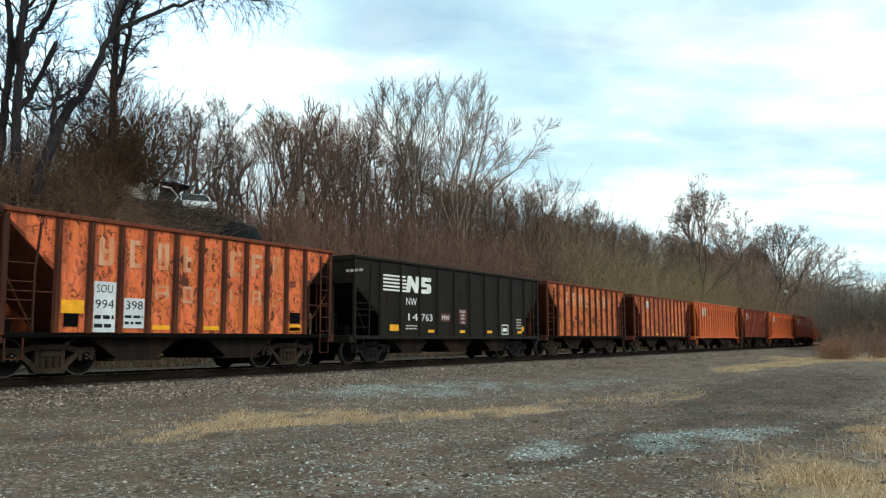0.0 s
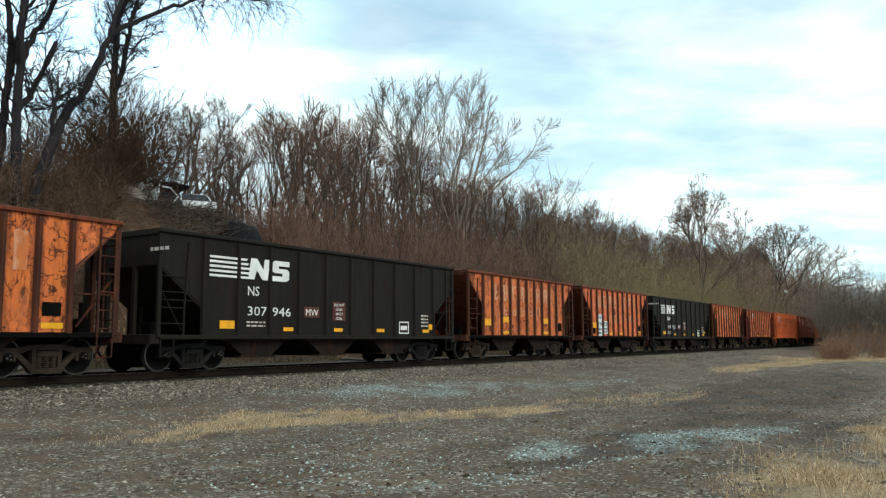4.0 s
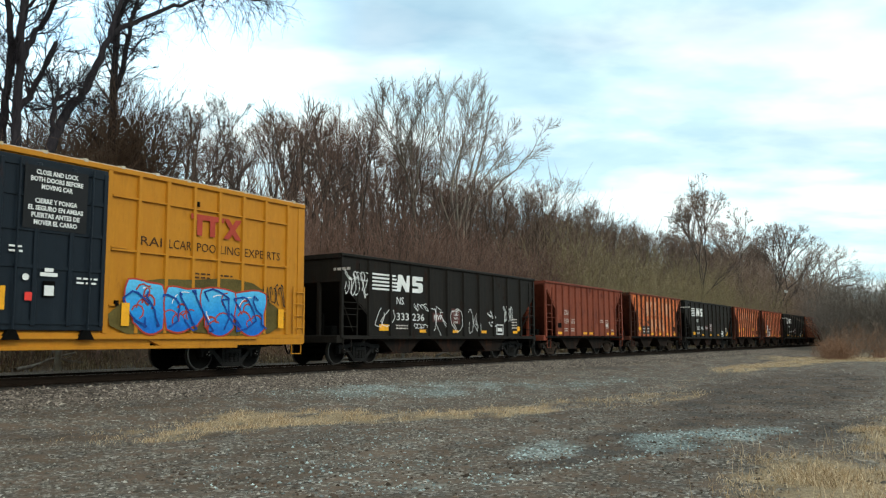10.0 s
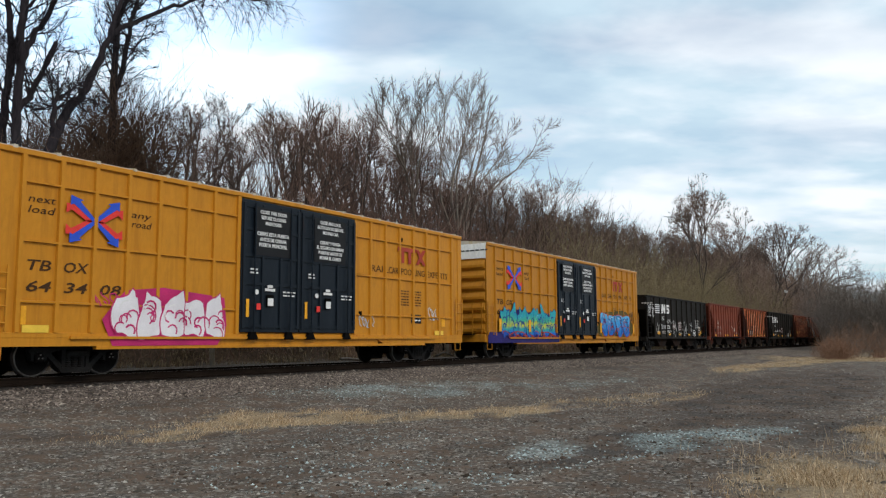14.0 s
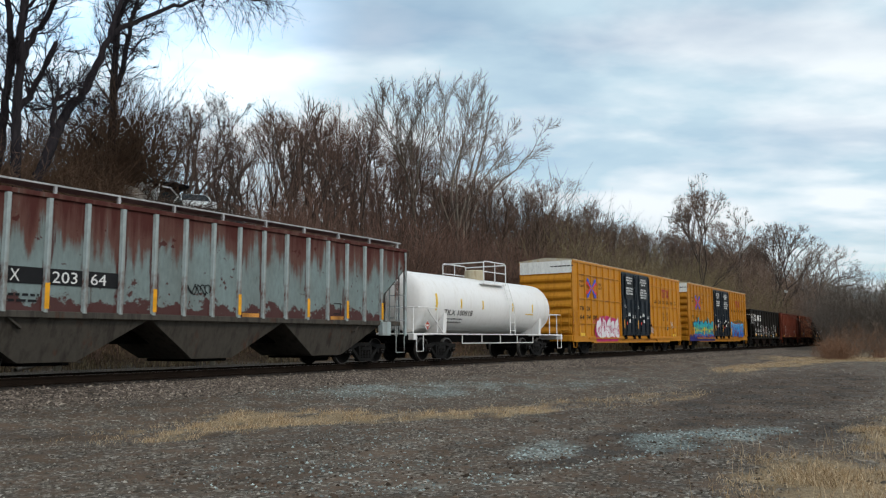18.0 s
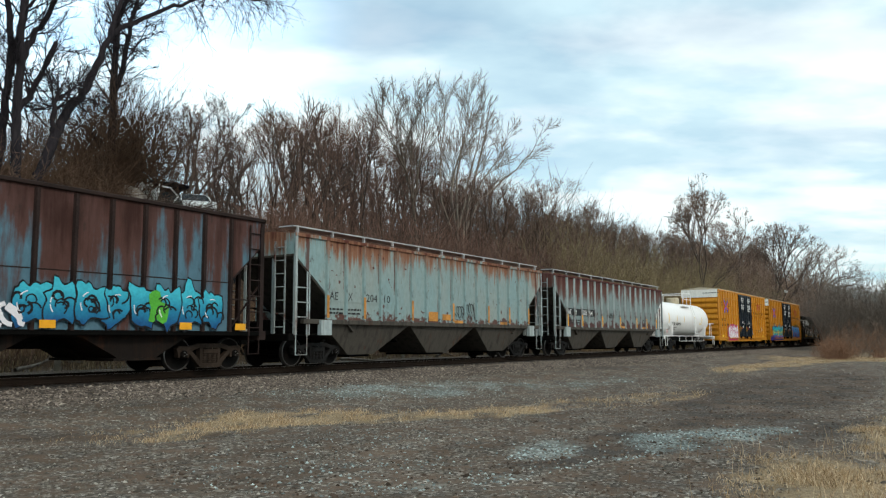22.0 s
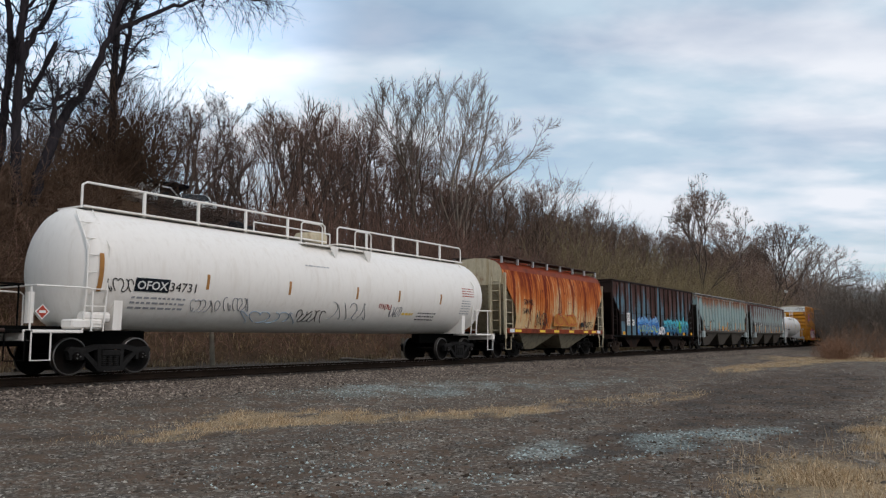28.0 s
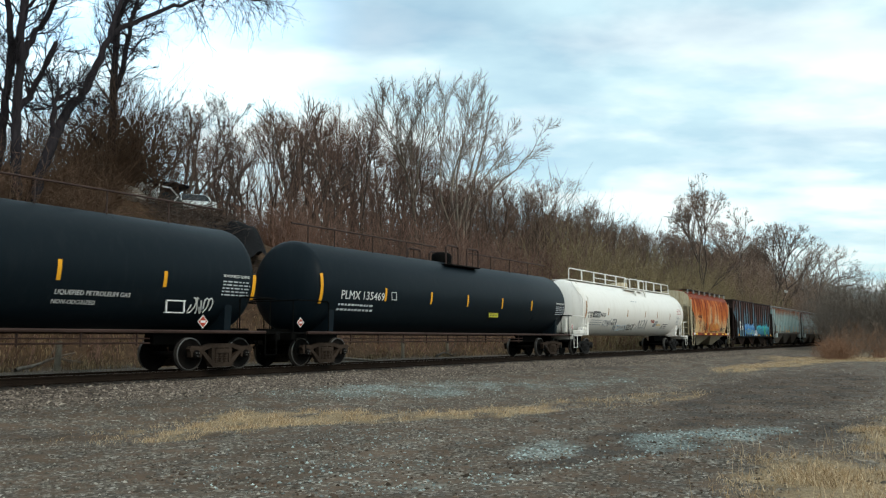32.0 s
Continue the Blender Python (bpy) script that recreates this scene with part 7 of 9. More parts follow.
def ground_material():
    m, nt, bsdf, co = begin("gravel_and_dirt")

    def attr(n):
        a = nt.nodes.new("ShaderNodeAttribute")
        a.attribute_name = n
        return a.outputs["Fac"]
    fine = noise_of(nt, co, 26.0, 4, 0.7)
    mid = noise_of(nt, co, 2.4, 6, 0.65)
    vor = nt.nodes.new("ShaderNodeTexVoronoi")
    vor.inputs["Scale"].default_value = 24.0
    nt.links.new(co, vor.inputs["Vector"])
    pebble = vor.outputs["Color"]
    hue = nt.nodes.new("ShaderNodeSeparateColor")
    nt.links.new(pebble, hue.inputs[0])
    gravel = ramp(nt, hue.outputs[0], ((0.0, (0.046, 0.038, 0.030)), (0.5, (0.122, 0.102, 0.082)), (0.82, (0.21, 0.183, 0.150)), (1.0, (0.50, 0.46, 0.40))))
    gravel = blend(nt, 1.0, gravel, ramp(nt, mid, ((0.3, 0.7), (0.7, 1.2))), "MULTIPLY")
    dirt = blend(nt, ramp(nt, mid, ((0.35, 0.0), (0.65, 1.0))), (0.0628, 0.0417, 0.0291), (0.1267, 0.0873, 0.0610))
    bal = ramp(nt, hue.outputs[1], ((0.0, (0.040, 0.033, 0.028)), (0.5, (0.118, 0.093, 0.075)), (0.85, (0.21, 0.168, 0.136)), (1.0, (0.38, 0.31, 0.255))))
    stone = ramp(nt, hue.outputs[0], ((0.0, (0.097, 0.112, 0.104)), (0.5, (0.242, 0.287, 0.272)), (1.0, (0.465, 0.553, 0.522))))
    straw = blend(nt, ramp(nt, fine, ((0.35, 0.0), (0.65, 1.0))), (0.179, 0.124, 0.069), (0.420, 0.313, 0.184))
    litter = blend(nt, ramp(nt, noise_of(nt, co, 5.0, 7, 0.75), ((0.35, 0.0), (0.65, 1.0))), (0.045, 0.028, 0.018), (0.115, 0.072, 0.043))
    grit = blend(nt, ramp(nt, mid, ((0.42, 0.0), (0.58, 1.0))), gravel, dirt)

    def edge(n, lo=0.25, hi=0.7):
        s = calc(nt, "ADD", attr(n), calc(nt, "MULTIPLY", calc(nt, "SUBTRACT", calc(nt, "ADD", calc(nt, "MULTIPLY", mid, 0.6), calc(nt, "MULTIPLY", fine, 0.4)), 0.5), 1.5))
        return ramp(nt, s, ((lo, 0.0), (hi, 1.0)))
    cinder = blend(nt, ramp(nt, fine, ((0.35, 0.0), (0.68, 1.0))), (0.030, 0.027, 0.025), (0.085, 0.074, 0.064))
    col = blend(nt, calc(nt, "MULTIPLY", edge("dark"), 0.8), grit, blend(nt, ramp(nt, noise_of(nt, co, 0.9, 5, 0.6), ((0.42, 0.0), (0.58, 1.0))), dirt, cinder))
    col = blend(nt, calc(nt, "MULTIPLY", edge("stone"), 0.6), col, stone)
    col = blend(nt, calc(nt, "MULTIPLY", edge("straw"), 0.8), col, straw)
    col = blend(nt, edge("ballast", 0.35, 0.65), col, bal)
    col = blend(nt, edge("litter", 0.35, 0.65), col, litter)
    # the rail-side shadow and oily ballast are mixed straight into the bed's colour
    col = blend(nt, calc(nt, "MULTIPLY", edge("bed_shade_oil", 0.4, 0.6), 0.85), col, (0.016, 0.014, 0.012))
    broad = noise_of(nt, co, 0.45, 5, 0.6, (1, 1.8, 1))
    col = blend(nt, 1.0, col, ramp(nt, broad, ((0.34, 0.74), (0.66, 1.26))), "MULTIPLY")
    finish(nt, bsdf, col, 0.95, calc(nt, "ADD", vor.outputs["Distance"], fine), 0.03)
    return m


def build_ground():
    xs = np.unique(np.concatenate([np.arange(-4, 60, 0.3), np.arange(60, 140, 1.2), np.arange(140, 420, 10), [-3000, -1000, -300, -120, -60, -40, -25, -15, -9, 420, 600, 1000, 3000]]))
    ys = np.unique(np.concatenate([np.arange(0, 33, 0.25), np.arange(33, 70, 2.5), [-3000, -1000, -300, -100, -40, -20, -10, -5, -2.5, -1.2, 75, 90, 120, 300, 1000, 3000]]))
    X, Y = np.meshgrid(xs, ys, indexing="ij")
    Z = ground_z(X, np.minimum(Y, 90))
    n, k = len(xs), len(ys)
    idx = np.arange(n * k).reshape(n, k)
    f = np.stack([idx[:-1, :-1], idx[1:, :-1], idx[1:, 1:], idx[:-1, 1:]], -1).reshape(-1, 4)
    me = bpy.data.meshes.new("ground")
    me.from_pydata(np.stack([X, Y, Z], -1).reshape(-1, 3).tolist(), [], f.tolist())
    bal = smooth_step(14.2, 15.6, Y) * (1 - 0.6 * smooth_step(21.0, 22.5, Y))
    lit = smooth_step(23.3, 24.4, Y)
    # dark band along the track: shadow by the rails plus oily ballast, in colour
    bed_shade_oil = smooth_step(16.75, 17.0, Y) * (1 - smooth_step(19.8, 20.1, Y))
    for name, val in (("straw", straw_cover(X, Y)), ("stone", stone_cover(X, Y)), ("dark", dark_cover(X, Y)), ("ballast", bal), ("litter", lit), ("bed_shade_oil", bed_shade_oil)):
        a = me.attributes.new(name, "FLOAT", "POINT")
        a.data.foreach_set("value", np.ascontiguousarray(val, dtype=np.float32).reshape(-1))
    me.polygons.foreach_set("use_smooth", [True] * len(me.polygons))
    me.materials.append(ground_material())
    me.update()
    tagged(new("ground", me), "grey gravel lot with bare dirt and a leaf-littered bank", "ground", kind="structure")


build_ground()


def build_track():
    """Two rails on ties, along the whole view."""
    prof = [(-0.075, 0.0), (0.075, 0.0), (0.07, 0.018), (0.012, 0.035), (0.010, 0.125), (0.036, 0.135), (0.037, 0.165), (0.03, 0.172), (-0.03, 0.172), (-0.037, 0.165), (-0.036, 0.135), (-0.010, 0.125), (-0.012, 0.035), (-0.07, 0.018)]
    track = thing("railway_track", "single railway track with rusty rails on dark ties", "railway track", pose(0, TRACK_Y, RAIL_TOP), kind="structure")
    for s in (-1, 1):
        g = Geo().prism([(s * 0.755 + y, z - 0.172) for y, z in prof], -60, 260, "x")
        rail = part("rail", g, RAIL_SIDE, track)
        part("rail_head", Geo().box(-60, 260, s * 0.755 - 0.026, s * 0.755 + 0.026, -0.004, 0.001), RAIL_HEAD, rail)
    rnd = random.Random(5)
    ties = [Geo().box(-0.115, 0.115, -1.3, 1.3, -0.19, 0.0, 0.015).mesh("tie", TIE) for _ in range(2)]
    plates = Geo().box(-0.09, 0.09, -0.93, -0.58, 0.0, 0.014).box(-0.09, 0.09, 0.58, 0.93, 0.0, 0.014).mesh("tie_plate", RAIL_SIDE)
    x = -6.0
    while x < 130:
        t = part("tie", ties[int(x) % 2], None, track, m=pose(x, rnd.uniform(-0.04, 0.04), -0.190, 0, 0, rnd.uniform(-1, 1)))
        part("tie_plate", plates, None, t)
        x += 0.54


build_track()


def scatter_stones(name, label, count, place, size, mat, seed, flat=0.65):
    """Loose broken stones as one object."""
    rng = np.random.default_rng(seed)
    x, y, keep = place(rng, count)
    x, y = x[keep], y[keep]
    n = len(x)
    z = ground_z(x, y)
    base = np.array([(1, 0, 0), (0, 1, 0), (-1, 0, 0), (0, -1, 0), (0.2, 0.1, 1), (-0.1, 0.1, -0.8)], float)
    V = base[None] * (1 + rng.uniform(-0.35, 0.35, (n, 6, 3)))
    s = rng.uniform(size[0], size[1], n) * np.where(rng.random(n) < 0.06, 1.7, 1.0)
    V = V * s[:, None, None] * np.array([1, 0.8, flat])
    a = rng.uniform(0, 6.28, n)
    c, q = np.cos(a)[:, None], np.sin(a)[:, None]
    V = np.stack([V[..., 0] * c - V[..., 1] * q, V[..., 0] * q + V[..., 1] * c, V[..., 2]], -1)
    V += np.stack([x, y, z + s * 0.15], -1)[:, None]
    F = np.array([(0, 1, 4), (1, 2, 4), (2, 3, 4), (3, 0, 4), (1, 0, 5), (2, 1, 5), (3, 2, 5), (0, 3, 5)])
    F = (F[None] + 6 * np.arange(n)[:, None, None]).reshape(-1, 3)
    me = bpy.data.meshes.new(name)
    me.from_pydata(V.reshape(-1, 3).tolist(), [], F.tolist())
    me.materials.append(mat)
    return tagged(new(name, me), label, "stones", kind="stuff")


def stone_material(name, stops):
    m, nt, bsdf, co = begin(name)
    isl = nt.nodes.new("ShaderNodeNewGeometry").outputs["Random Per Island"]
    col = ramp(nt, isl, stops)
    col = blend(nt, 1.0, col, ramp(nt, noise_of(nt, co, 40, 3), ((0.3, 0.75), (0.7, 1.2))), "MULTIPLY")
    finish(nt, bsdf, col, 0.9)
    return m


BALLAST = stone_material("ballast_stone", ((0.0, (0.042, 0.035, 0.029)), (0.45, (0.118, 0.092, 0.073)), (0.8, (0.20, 0.162, 0.130)), (1.0, (0.46, 0.39, 0.32))))
LOTSTONE = stone_material("lot_gravel_stone", ((0.0, (0.062, 0.052, 0.041)), (0.55, (0.150, 0.130, 0.105)), (0.9, (0.240, 0.214, 0.178)), (1.0, (0.44, 0.40, 0.34))))
PALESTONE = stone_material("pale_limestone_chips", ((0.0, (0.105, 0.122, 0.116)), (0.5, (0.235, 0.280, 0.270)), (1.0, (0.50, 0.58, 0.56))))


def view_spread(rng, n, x0, x1, y0, y1):
    x = x0 + (x1 - x0) * rng.random(n) ** 1.6
    return x, rng.uniform(y0, y1, n)


def place_ballast(rng, n):
    x, y = view_spread(rng, n, 5, 75, 14.3, 21.2)
    keep = (rng.random(n) < smooth_step(14.2, 15.4, y) * (1 - smooth_step(20.5, 21.2, y))) & ((y < 16.95) | (y > 19.9))
    near = np.abs(np.abs(y - TRACK_Y) - 0.755) > 0.1
    return x, y, keep & near


def place_lot(rng, n):
    x, y = view_spread(rng, n, 4, 36, 0.3, 15.0)
    keep = (rng.random(n) > 0.75 * dark_cover(x, y)) & (rng.random(n) > 0.8 * straw_cover(x, y)) & (y < x * 2.9 + 3) & (y > x * 0.1 - 2)
    patch = np.sin(x * 1.7 + np.sin(y * 1.3) * 2) * np.sin(y * 2.1 + x * 0.6)
    return x, y, keep & (rng.random(n) < 0.45 + 0.45 * patch)


def place_pale(rng, n):
    x, y = view_spread(rng, n, 6, 32, 1.5, 15.0)
    patch = np.sin(x * 3.1 + y) * np.sin(y * 3.7 - x * 0.8)
    return x, y, rng.random(n) < stone_cover(x, y) * (0.6 + 0.4 * patch)


scatter_stones("ballast_gravel", "brown-grey crushed stone ballast round the rails", 44000, place_ballast, (0.016, 0.038), BALLAST, 1)
scatter_stones("lot_gravel", "grey loose gravel scattered over the lot", 62000, place_lot, (0.008, 0.024), LOTSTONE, 2)
def place_clods(rng, n):
    x, y = view_spread(rng, n, 6, 48, -2.0, 9.0)
    return x, y, rng.random(n) < (0.25 + 0.75 * dark_cover(x, y)) * ragged(x * 1.7, y * 1.7)


CLOD = stone_material("dark_dirt_clods", ((0.0, (0.0381, 0.0272, 0.0182)), (0.6, (0.0906, 0.0621, 0.0446)), (1.0, (0.1936, 0.1397, 0.1019))))
scatter_stones("dirt_clods", "dark brown clods and cinders on the bare dirt", 42000, place_clods, (0.008, 0.03), CLOD, 4, 0.5)
scatter_stones("pale_gravel", "pale blue-grey stone chips in patches", 75000, place_pale, (0.010, 0.026), PALESTONE, 3)


def grass_blades(name, label, count, place, height, mat, seed, wide=0.006, lean=0.55):
    """Dry grass: many thin bent blades as one object."""
    rng = np.random.default_rng(seed)
    x, y, w = place(rng, count)
    keep = rng.random(count) < w
    x, y, w = x[keep], y[keep], w[keep]
    n = len(x)
    z = ground_z(x, y)
    h = rng.uniform(height[0], height[1], n) * (0.45 + 0.55 * w)
    a, b = rng.uniform(0, 6.28, n), rng.uniform(0, 6.28, n)
    d = np.stack([np.cos(a), np.sin(a)], -1) * (h * rng.uniform(0.1, lean, n))[:, None]
    s = np.stack([np.cos(b), np.sin(b)], -1) * wide
    P = np.zeros((n, 5, 3))
    for i, (t, q) in enumerate(((0, 1), (0, -1), (0.55, 0.8), (0.55, -0.8), (1, 0))):
        P[:, i, 0] = x + d[:, 0] * t ** 1.7 + s[:, 0] * q
        P[:, i, 1] = y + d[:, 1] * t ** 1.7 + s[:, 1] * q
        P[:, i, 2] = z - 0.01 + h * t * (1 - 0.2 * t)
    me = bpy.data.meshes.new(name)
    F = np.array([(0, 1, 3, 2)])
    F = (F[None] + 5 * np.arange(n)[:, None, None]).reshape(-1, 4).tolist()
    T = (np.array([(2, 3, 4)])[None] + 5 * np.arange(n)[:, None, None]).reshape(-1, 3).tolist()
    me.from_pydata(P.reshape(-1, 3).tolist(), [], F + T)
    me.materials.append(mat)
    return tagged(new(name, me), label, "grass", kind="stuff")


STRAW = stone_material("dry_straw_grass", ((0.0, (0.19, 0.118, 0.060)), (0.5, (0.45, 0.315, 0.178)), (1.0, (0.70, 0.55, 0.37))))
BANKGRASS = stone_material("bank_weeds", ((0.0, (0.09, 0.07, 0.04)), (0.5, (0.20, 0.135, 0.08)), (0.8, (0.30, 0.21, 0.12)), (1.0, (0.46, 0.36, 0.22))))


def place_straw(rng, n):
    x, y = view_spread(rng, n, 7.2, 75, 0.5, 13.5)
    clump = np.clip(0.42 + 0.75 * np.sin(x * 4.1 + 1.6 * np.sin(y * 5)) * np.sin(y * 5.3 + 1.4 * np.sin(x * 2.3)), 0.05, 1)
    c = straw_cover(x, y)
    return x, y, c * clump * np.where((y < 4), 0.45, 1.0)


def place_corner(rng, n):
    x = rng.uniform(6.5, 24, n)
    y = rng.uniform(-1.5, 3.2, n)
    clump = np.clip(np.sin(x * 2.3 + 1.0) * np.sin(y * 3.1 + 0.4) + 0.35, 0, 1)
    return x, y, straw_cover(x, y) * clump


def place_stalks(rng, n):
    x, y = rng.uniform(7, 15, n), rng.uniform(0.2, 3.4, n)
    return x, y, 0.6 * region(x, y, 10, 1.6, 4, 1.8, 5) * np.clip(np.sin(x * 3.7 + 2 * y) + 0.2, 0, 1)


def place_bank(rng, n):
    x = 5 + 75 * rng.random(n) ** 1.7
    y = rng.uniform(23.2, 25.6, n)
    return x, y, 0.08 + 0.9 * ragged(x * 0.8, y * 1.4) ** 2


grass_blades("dry_grass", "strip of short dry yellow grass in the gravel", 430000, place_straw, (0.04, 0.25), STRAW, 7, 0.0038, 1.3)
grass_blades("tall_dry_grass", "tufts of tall dry straw-coloured grass", 130000, place_corner, (0.04, 0.2), STRAW, 8, 0.003, 1.4)
grass_blades("grass_stalks", "a few tall thin dry grass stalks", 900, place_stalks, (0.2, 0.6), STRAW, 10, 0.003, 0.35)
grass_blades("bank_grass", "brown and green weeds at the foot of the bank", 52000, place_bank, (0.08, 0.5), BANKGRASS, 9, 0.012)


# ---- bare trees and brush ----
def tubes(groups, name, mats):
    """Many tapered branches in one mesh. groups: (list of (points, radii), sides, material index)."""
    V, F, M, o = [], [], [], 0
    for lines, k, mi in groups:
        by = collections.defaultdict(list)
        for p, r in lines:
            by[len(p)].append((p, r))
        for n, items in sorted(by.items()):
            P = np.array([q[0] for q in items], float)
            R = np.array([q[1] for q in items], float)
            T = np.gradient(P, axis=1)
            T /= np.linalg.norm(T, axis=2, keepdims=True) + 1e-9
            ref = np.where(np.abs(T[:, :1, 2:3]) > 0.9, np.array([1.0, 0, 0]), np.array([0, 0, 1.0]))
            U = np.cross(T, np.broadcast_to(ref, T.shape))
            U /= np.linalg.norm(U, axis=2, keepdims=True) + 1e-9
            W = np.cross(T, U)
            ang = 2 * np.pi * np.arange(k) / k
            ring = P[:, :, None] + R[:, :, None, None] * (np.cos(ang)[None, None, :, None] * U[:, :, None] + np.sin(ang)[None, None, :, None] * W[:, :, None])
            V.append(ring.reshape(-1, 3))
            i, j = np.meshgrid(np.arange(n - 1), np.arange(k), indexing="ij")
            q = np.stack([i * k + j, i * k + (j + 1) % k, (i + 1) * k + (j + 1) % k, (i + 1) * k + j], -1).reshape(-1, 4)
            f = (q[None] + (o + n * k * np.arange(len(items)))[:, None, None]).reshape(-1, 4)
            F.append(f)
            M.append(np.full(len(f), mi))
            o += len(items) * n * k
    me = bpy.data.meshes.new(name)
    me.from_pydata(np.concatenate(V).tolist(), [], np.concatenate(F).tolist())
    for m in mats:
        me.materials.append(m)
    me.polygons.foreach_set("material_index", np.concatenate(M).astype(np.int32))
    me.polygons.foreach_set("use_smooth", [True] * len(me.polygons))
    me.update()
    return me


def limb(rng, p, d, length, r0, r1, n, wander, lift=0.0):
    """A wandering tapered line from p along d."""
    pts, q, d = [np.array(p, float)], np.array(p, float), np.array(d, float)
    for _ in range(n - 1):
        d = d + rng.normal(0, wander, 3) + np.array([0, 0, lift])
        d /= np.linalg.norm(d)
        q = q + d * length / (n - 1)
        pts.append(q.copy())
    return pts, list(np.linspace(r0, r1, n))


def off_axis(rng, d, angle):
    """A direction that leans from d by about that angle."""
    d = np.array(d, float) / np.linalg.norm(d)
    a = rng.normal(0, 1, 3)
    a -= d * a.dot(d)
    a /= np.linalg.norm(a)
    return d * math.cos(angle) + a * math.sin(angle)


def along(line, t):
    pts, rad = line
    x = t * (len(pts) - 1)
    i = min(int(x), len(pts) - 2)
    f = x - i
    p = pts[i] * (1 - f) + pts[i + 1] * f
    return p, pts[i + 1] - pts[i], rad[i] * (1 - f) + rad[i + 1] * f


def bare_crown(rng, stems, limbs, subs, twigs, start, spread, size, twig_r=0.011, droop=0.0, stout=0.018, tight=1.0):
    """Limbs, branches and twigs on given stems."""
    big, mid, fine = [], [], []
    for st in stems:
        for i in range(limbs):
            t = start + (0.98 - start) * (i + rng.random()) / limbs
            p, d, r = along(st, t)
            le = size * (1.1 - 0.6 * t) * rng.uniform(0.75, 1.2)
            lb = limb(rng, p, off_axis(rng, d, spread * rng.uniform(0.7, 1.25)), le, min(r * 0.5, le * stout), 0.010, 6, 0.13, 0.10)
            big.append(lb)
            for j in range(subs):
                t2 = 0.2 + 0.78 * (j + rng.random()) / subs
                p2, d2, r2 = along(lb, t2)
                sb = limb(rng, p2, off_axis(rng, d2, tight * rng.uniform(0.35, 0.8)), le * rng.uniform(0.3, 0.55) / tight ** 0.7 * (1.1 - 0.5 * t2), max(twig_r * 1.3, r2 * 0.5), twig_r, 4, 0.16, 0.08 - droop)
                mid.append(sb)
                for k in range(twigs):
                    p3, d3, r3 = along(sb, 0.15 + 0.85 * (k + rng.random()) / twigs * 0.98)
                    fine.append(limb(rng, p3, off_axis(rng, d3, tight * rng.uniform(0.3, 0.75)), le * rng.uniform(0.12, 0.26), twig_r * 0.9, twig_r * 0.4, 3 if droop else 2, 0.2, 0.08 - 2 * droop))
    return big, mid, fine


def forked(rng, p, d, length, r, level, levels, out, angle, lift):
    """A branch that forks again and again; out takes the lines level by level."""
    n = 4 if level < 2 else 3
    seg = limb(rng, p, d, length, r, r * 0.74, n, 0.055 + 0.014 * level, lift)
    out[level].append(seg)
    if level >= 2:
        for k in range(1 if level < levels else 2):
            q, dd, rr = along(seg, 0.25 + 0.7 * rng.random())
            out[levels + 1].append(limb(rng, q, off_axis(rng, dd, rng.uniform(0.35, 0.75)), length * rng.uniform(0.45, 0.9), max(0.011, rr * 0.45), 0.006, 2, 0.15, 0.06))
    if level == levels:
        return
    tip, dd, rr = seg[0][-1], seg[0][-1] - seg[0][-2], r * 0.74
    m = 3 if rng.random() < (0.35 if level else 0.55) else 2
    for k in range(m):
        forked(rng, tip, off_axis(rng, dd, angle * rng.uniform(0.55, 1.3)), length * rng.uniform(0.66, 0.86), rr * (0.86 if k == 0 else rng.uniform(0.6, 0.8)), level + 1, levels, out, angle, lift)


def forked_tree(seed, trunk, r, levels, angle, mats, lift=0.05, stems=1, lean=0.05, length=None, stout=1.0):
    """Trunk and crown meshes of a forking tree, and its height."""
    rng = np.random.default_rng(seed)
    out = [[] for _ in range(levels + 2)]
    tr = []
    for k in range(stems):
        a = 6.28 * k / stems + rng.random()
        d = np.array([lean * math.cos(a), lean * math.sin(a), 1.0]) if stems > 1 else np.array([rng.normal(0, lean), rng.normal(0, lean), 1.0])
        st = limb(rng, (0.12 * math.cos(a) * (stems > 1), 0.12 * math.sin(a) * (stems > 1), -0.35), d, trunk, r, r * 0.72, 6, 0.035, 0.02)
        tr.append(st)
        tip = st[0][-1]
        dd = st[0][-1] - st[0][-2]
        for j in range(3 if rng.random() < 0.5 else 2):
            forked(rng, tip, off_axis(rng, dd, angle * rng.uniform(0.5, 1.2)), (length or trunk * 0.55) * rng.uniform(0.85, 1.1), r * 0.6, 0, levels, out, angle, lift)
        # a few lower side limbs
        for j in range(2):
            q, d2, rr = along(st, rng.uniform(0.5, 0.95))
            forked(rng, q, off_axis(rng, d2, rng.uniform(0.6, 0.9)), (length or trunk * 0.55) * 0.7, rr * 0.4, 2, levels, out, angle, lift)
    out = [[(p, [q * (stout if k > 2 else 1.0) for q in r]) for p, r in l] for k, l in enumerate(out)]
    groups = [(out[0] + out[1], 5, 0), ([x for l in out[2:4] for x in l], 4, 0), ([x for l in out[4:levels + 1] for x in l], 3, 0), (out[levels + 1], 3, 1)]
    top = max(float(p[2]) for l in out for s in l for p in s[0])
    return tubes([(tr, 8, 0)], "trunk", mats), tubes([g for g in groups if g[0]], "crown", mats), top


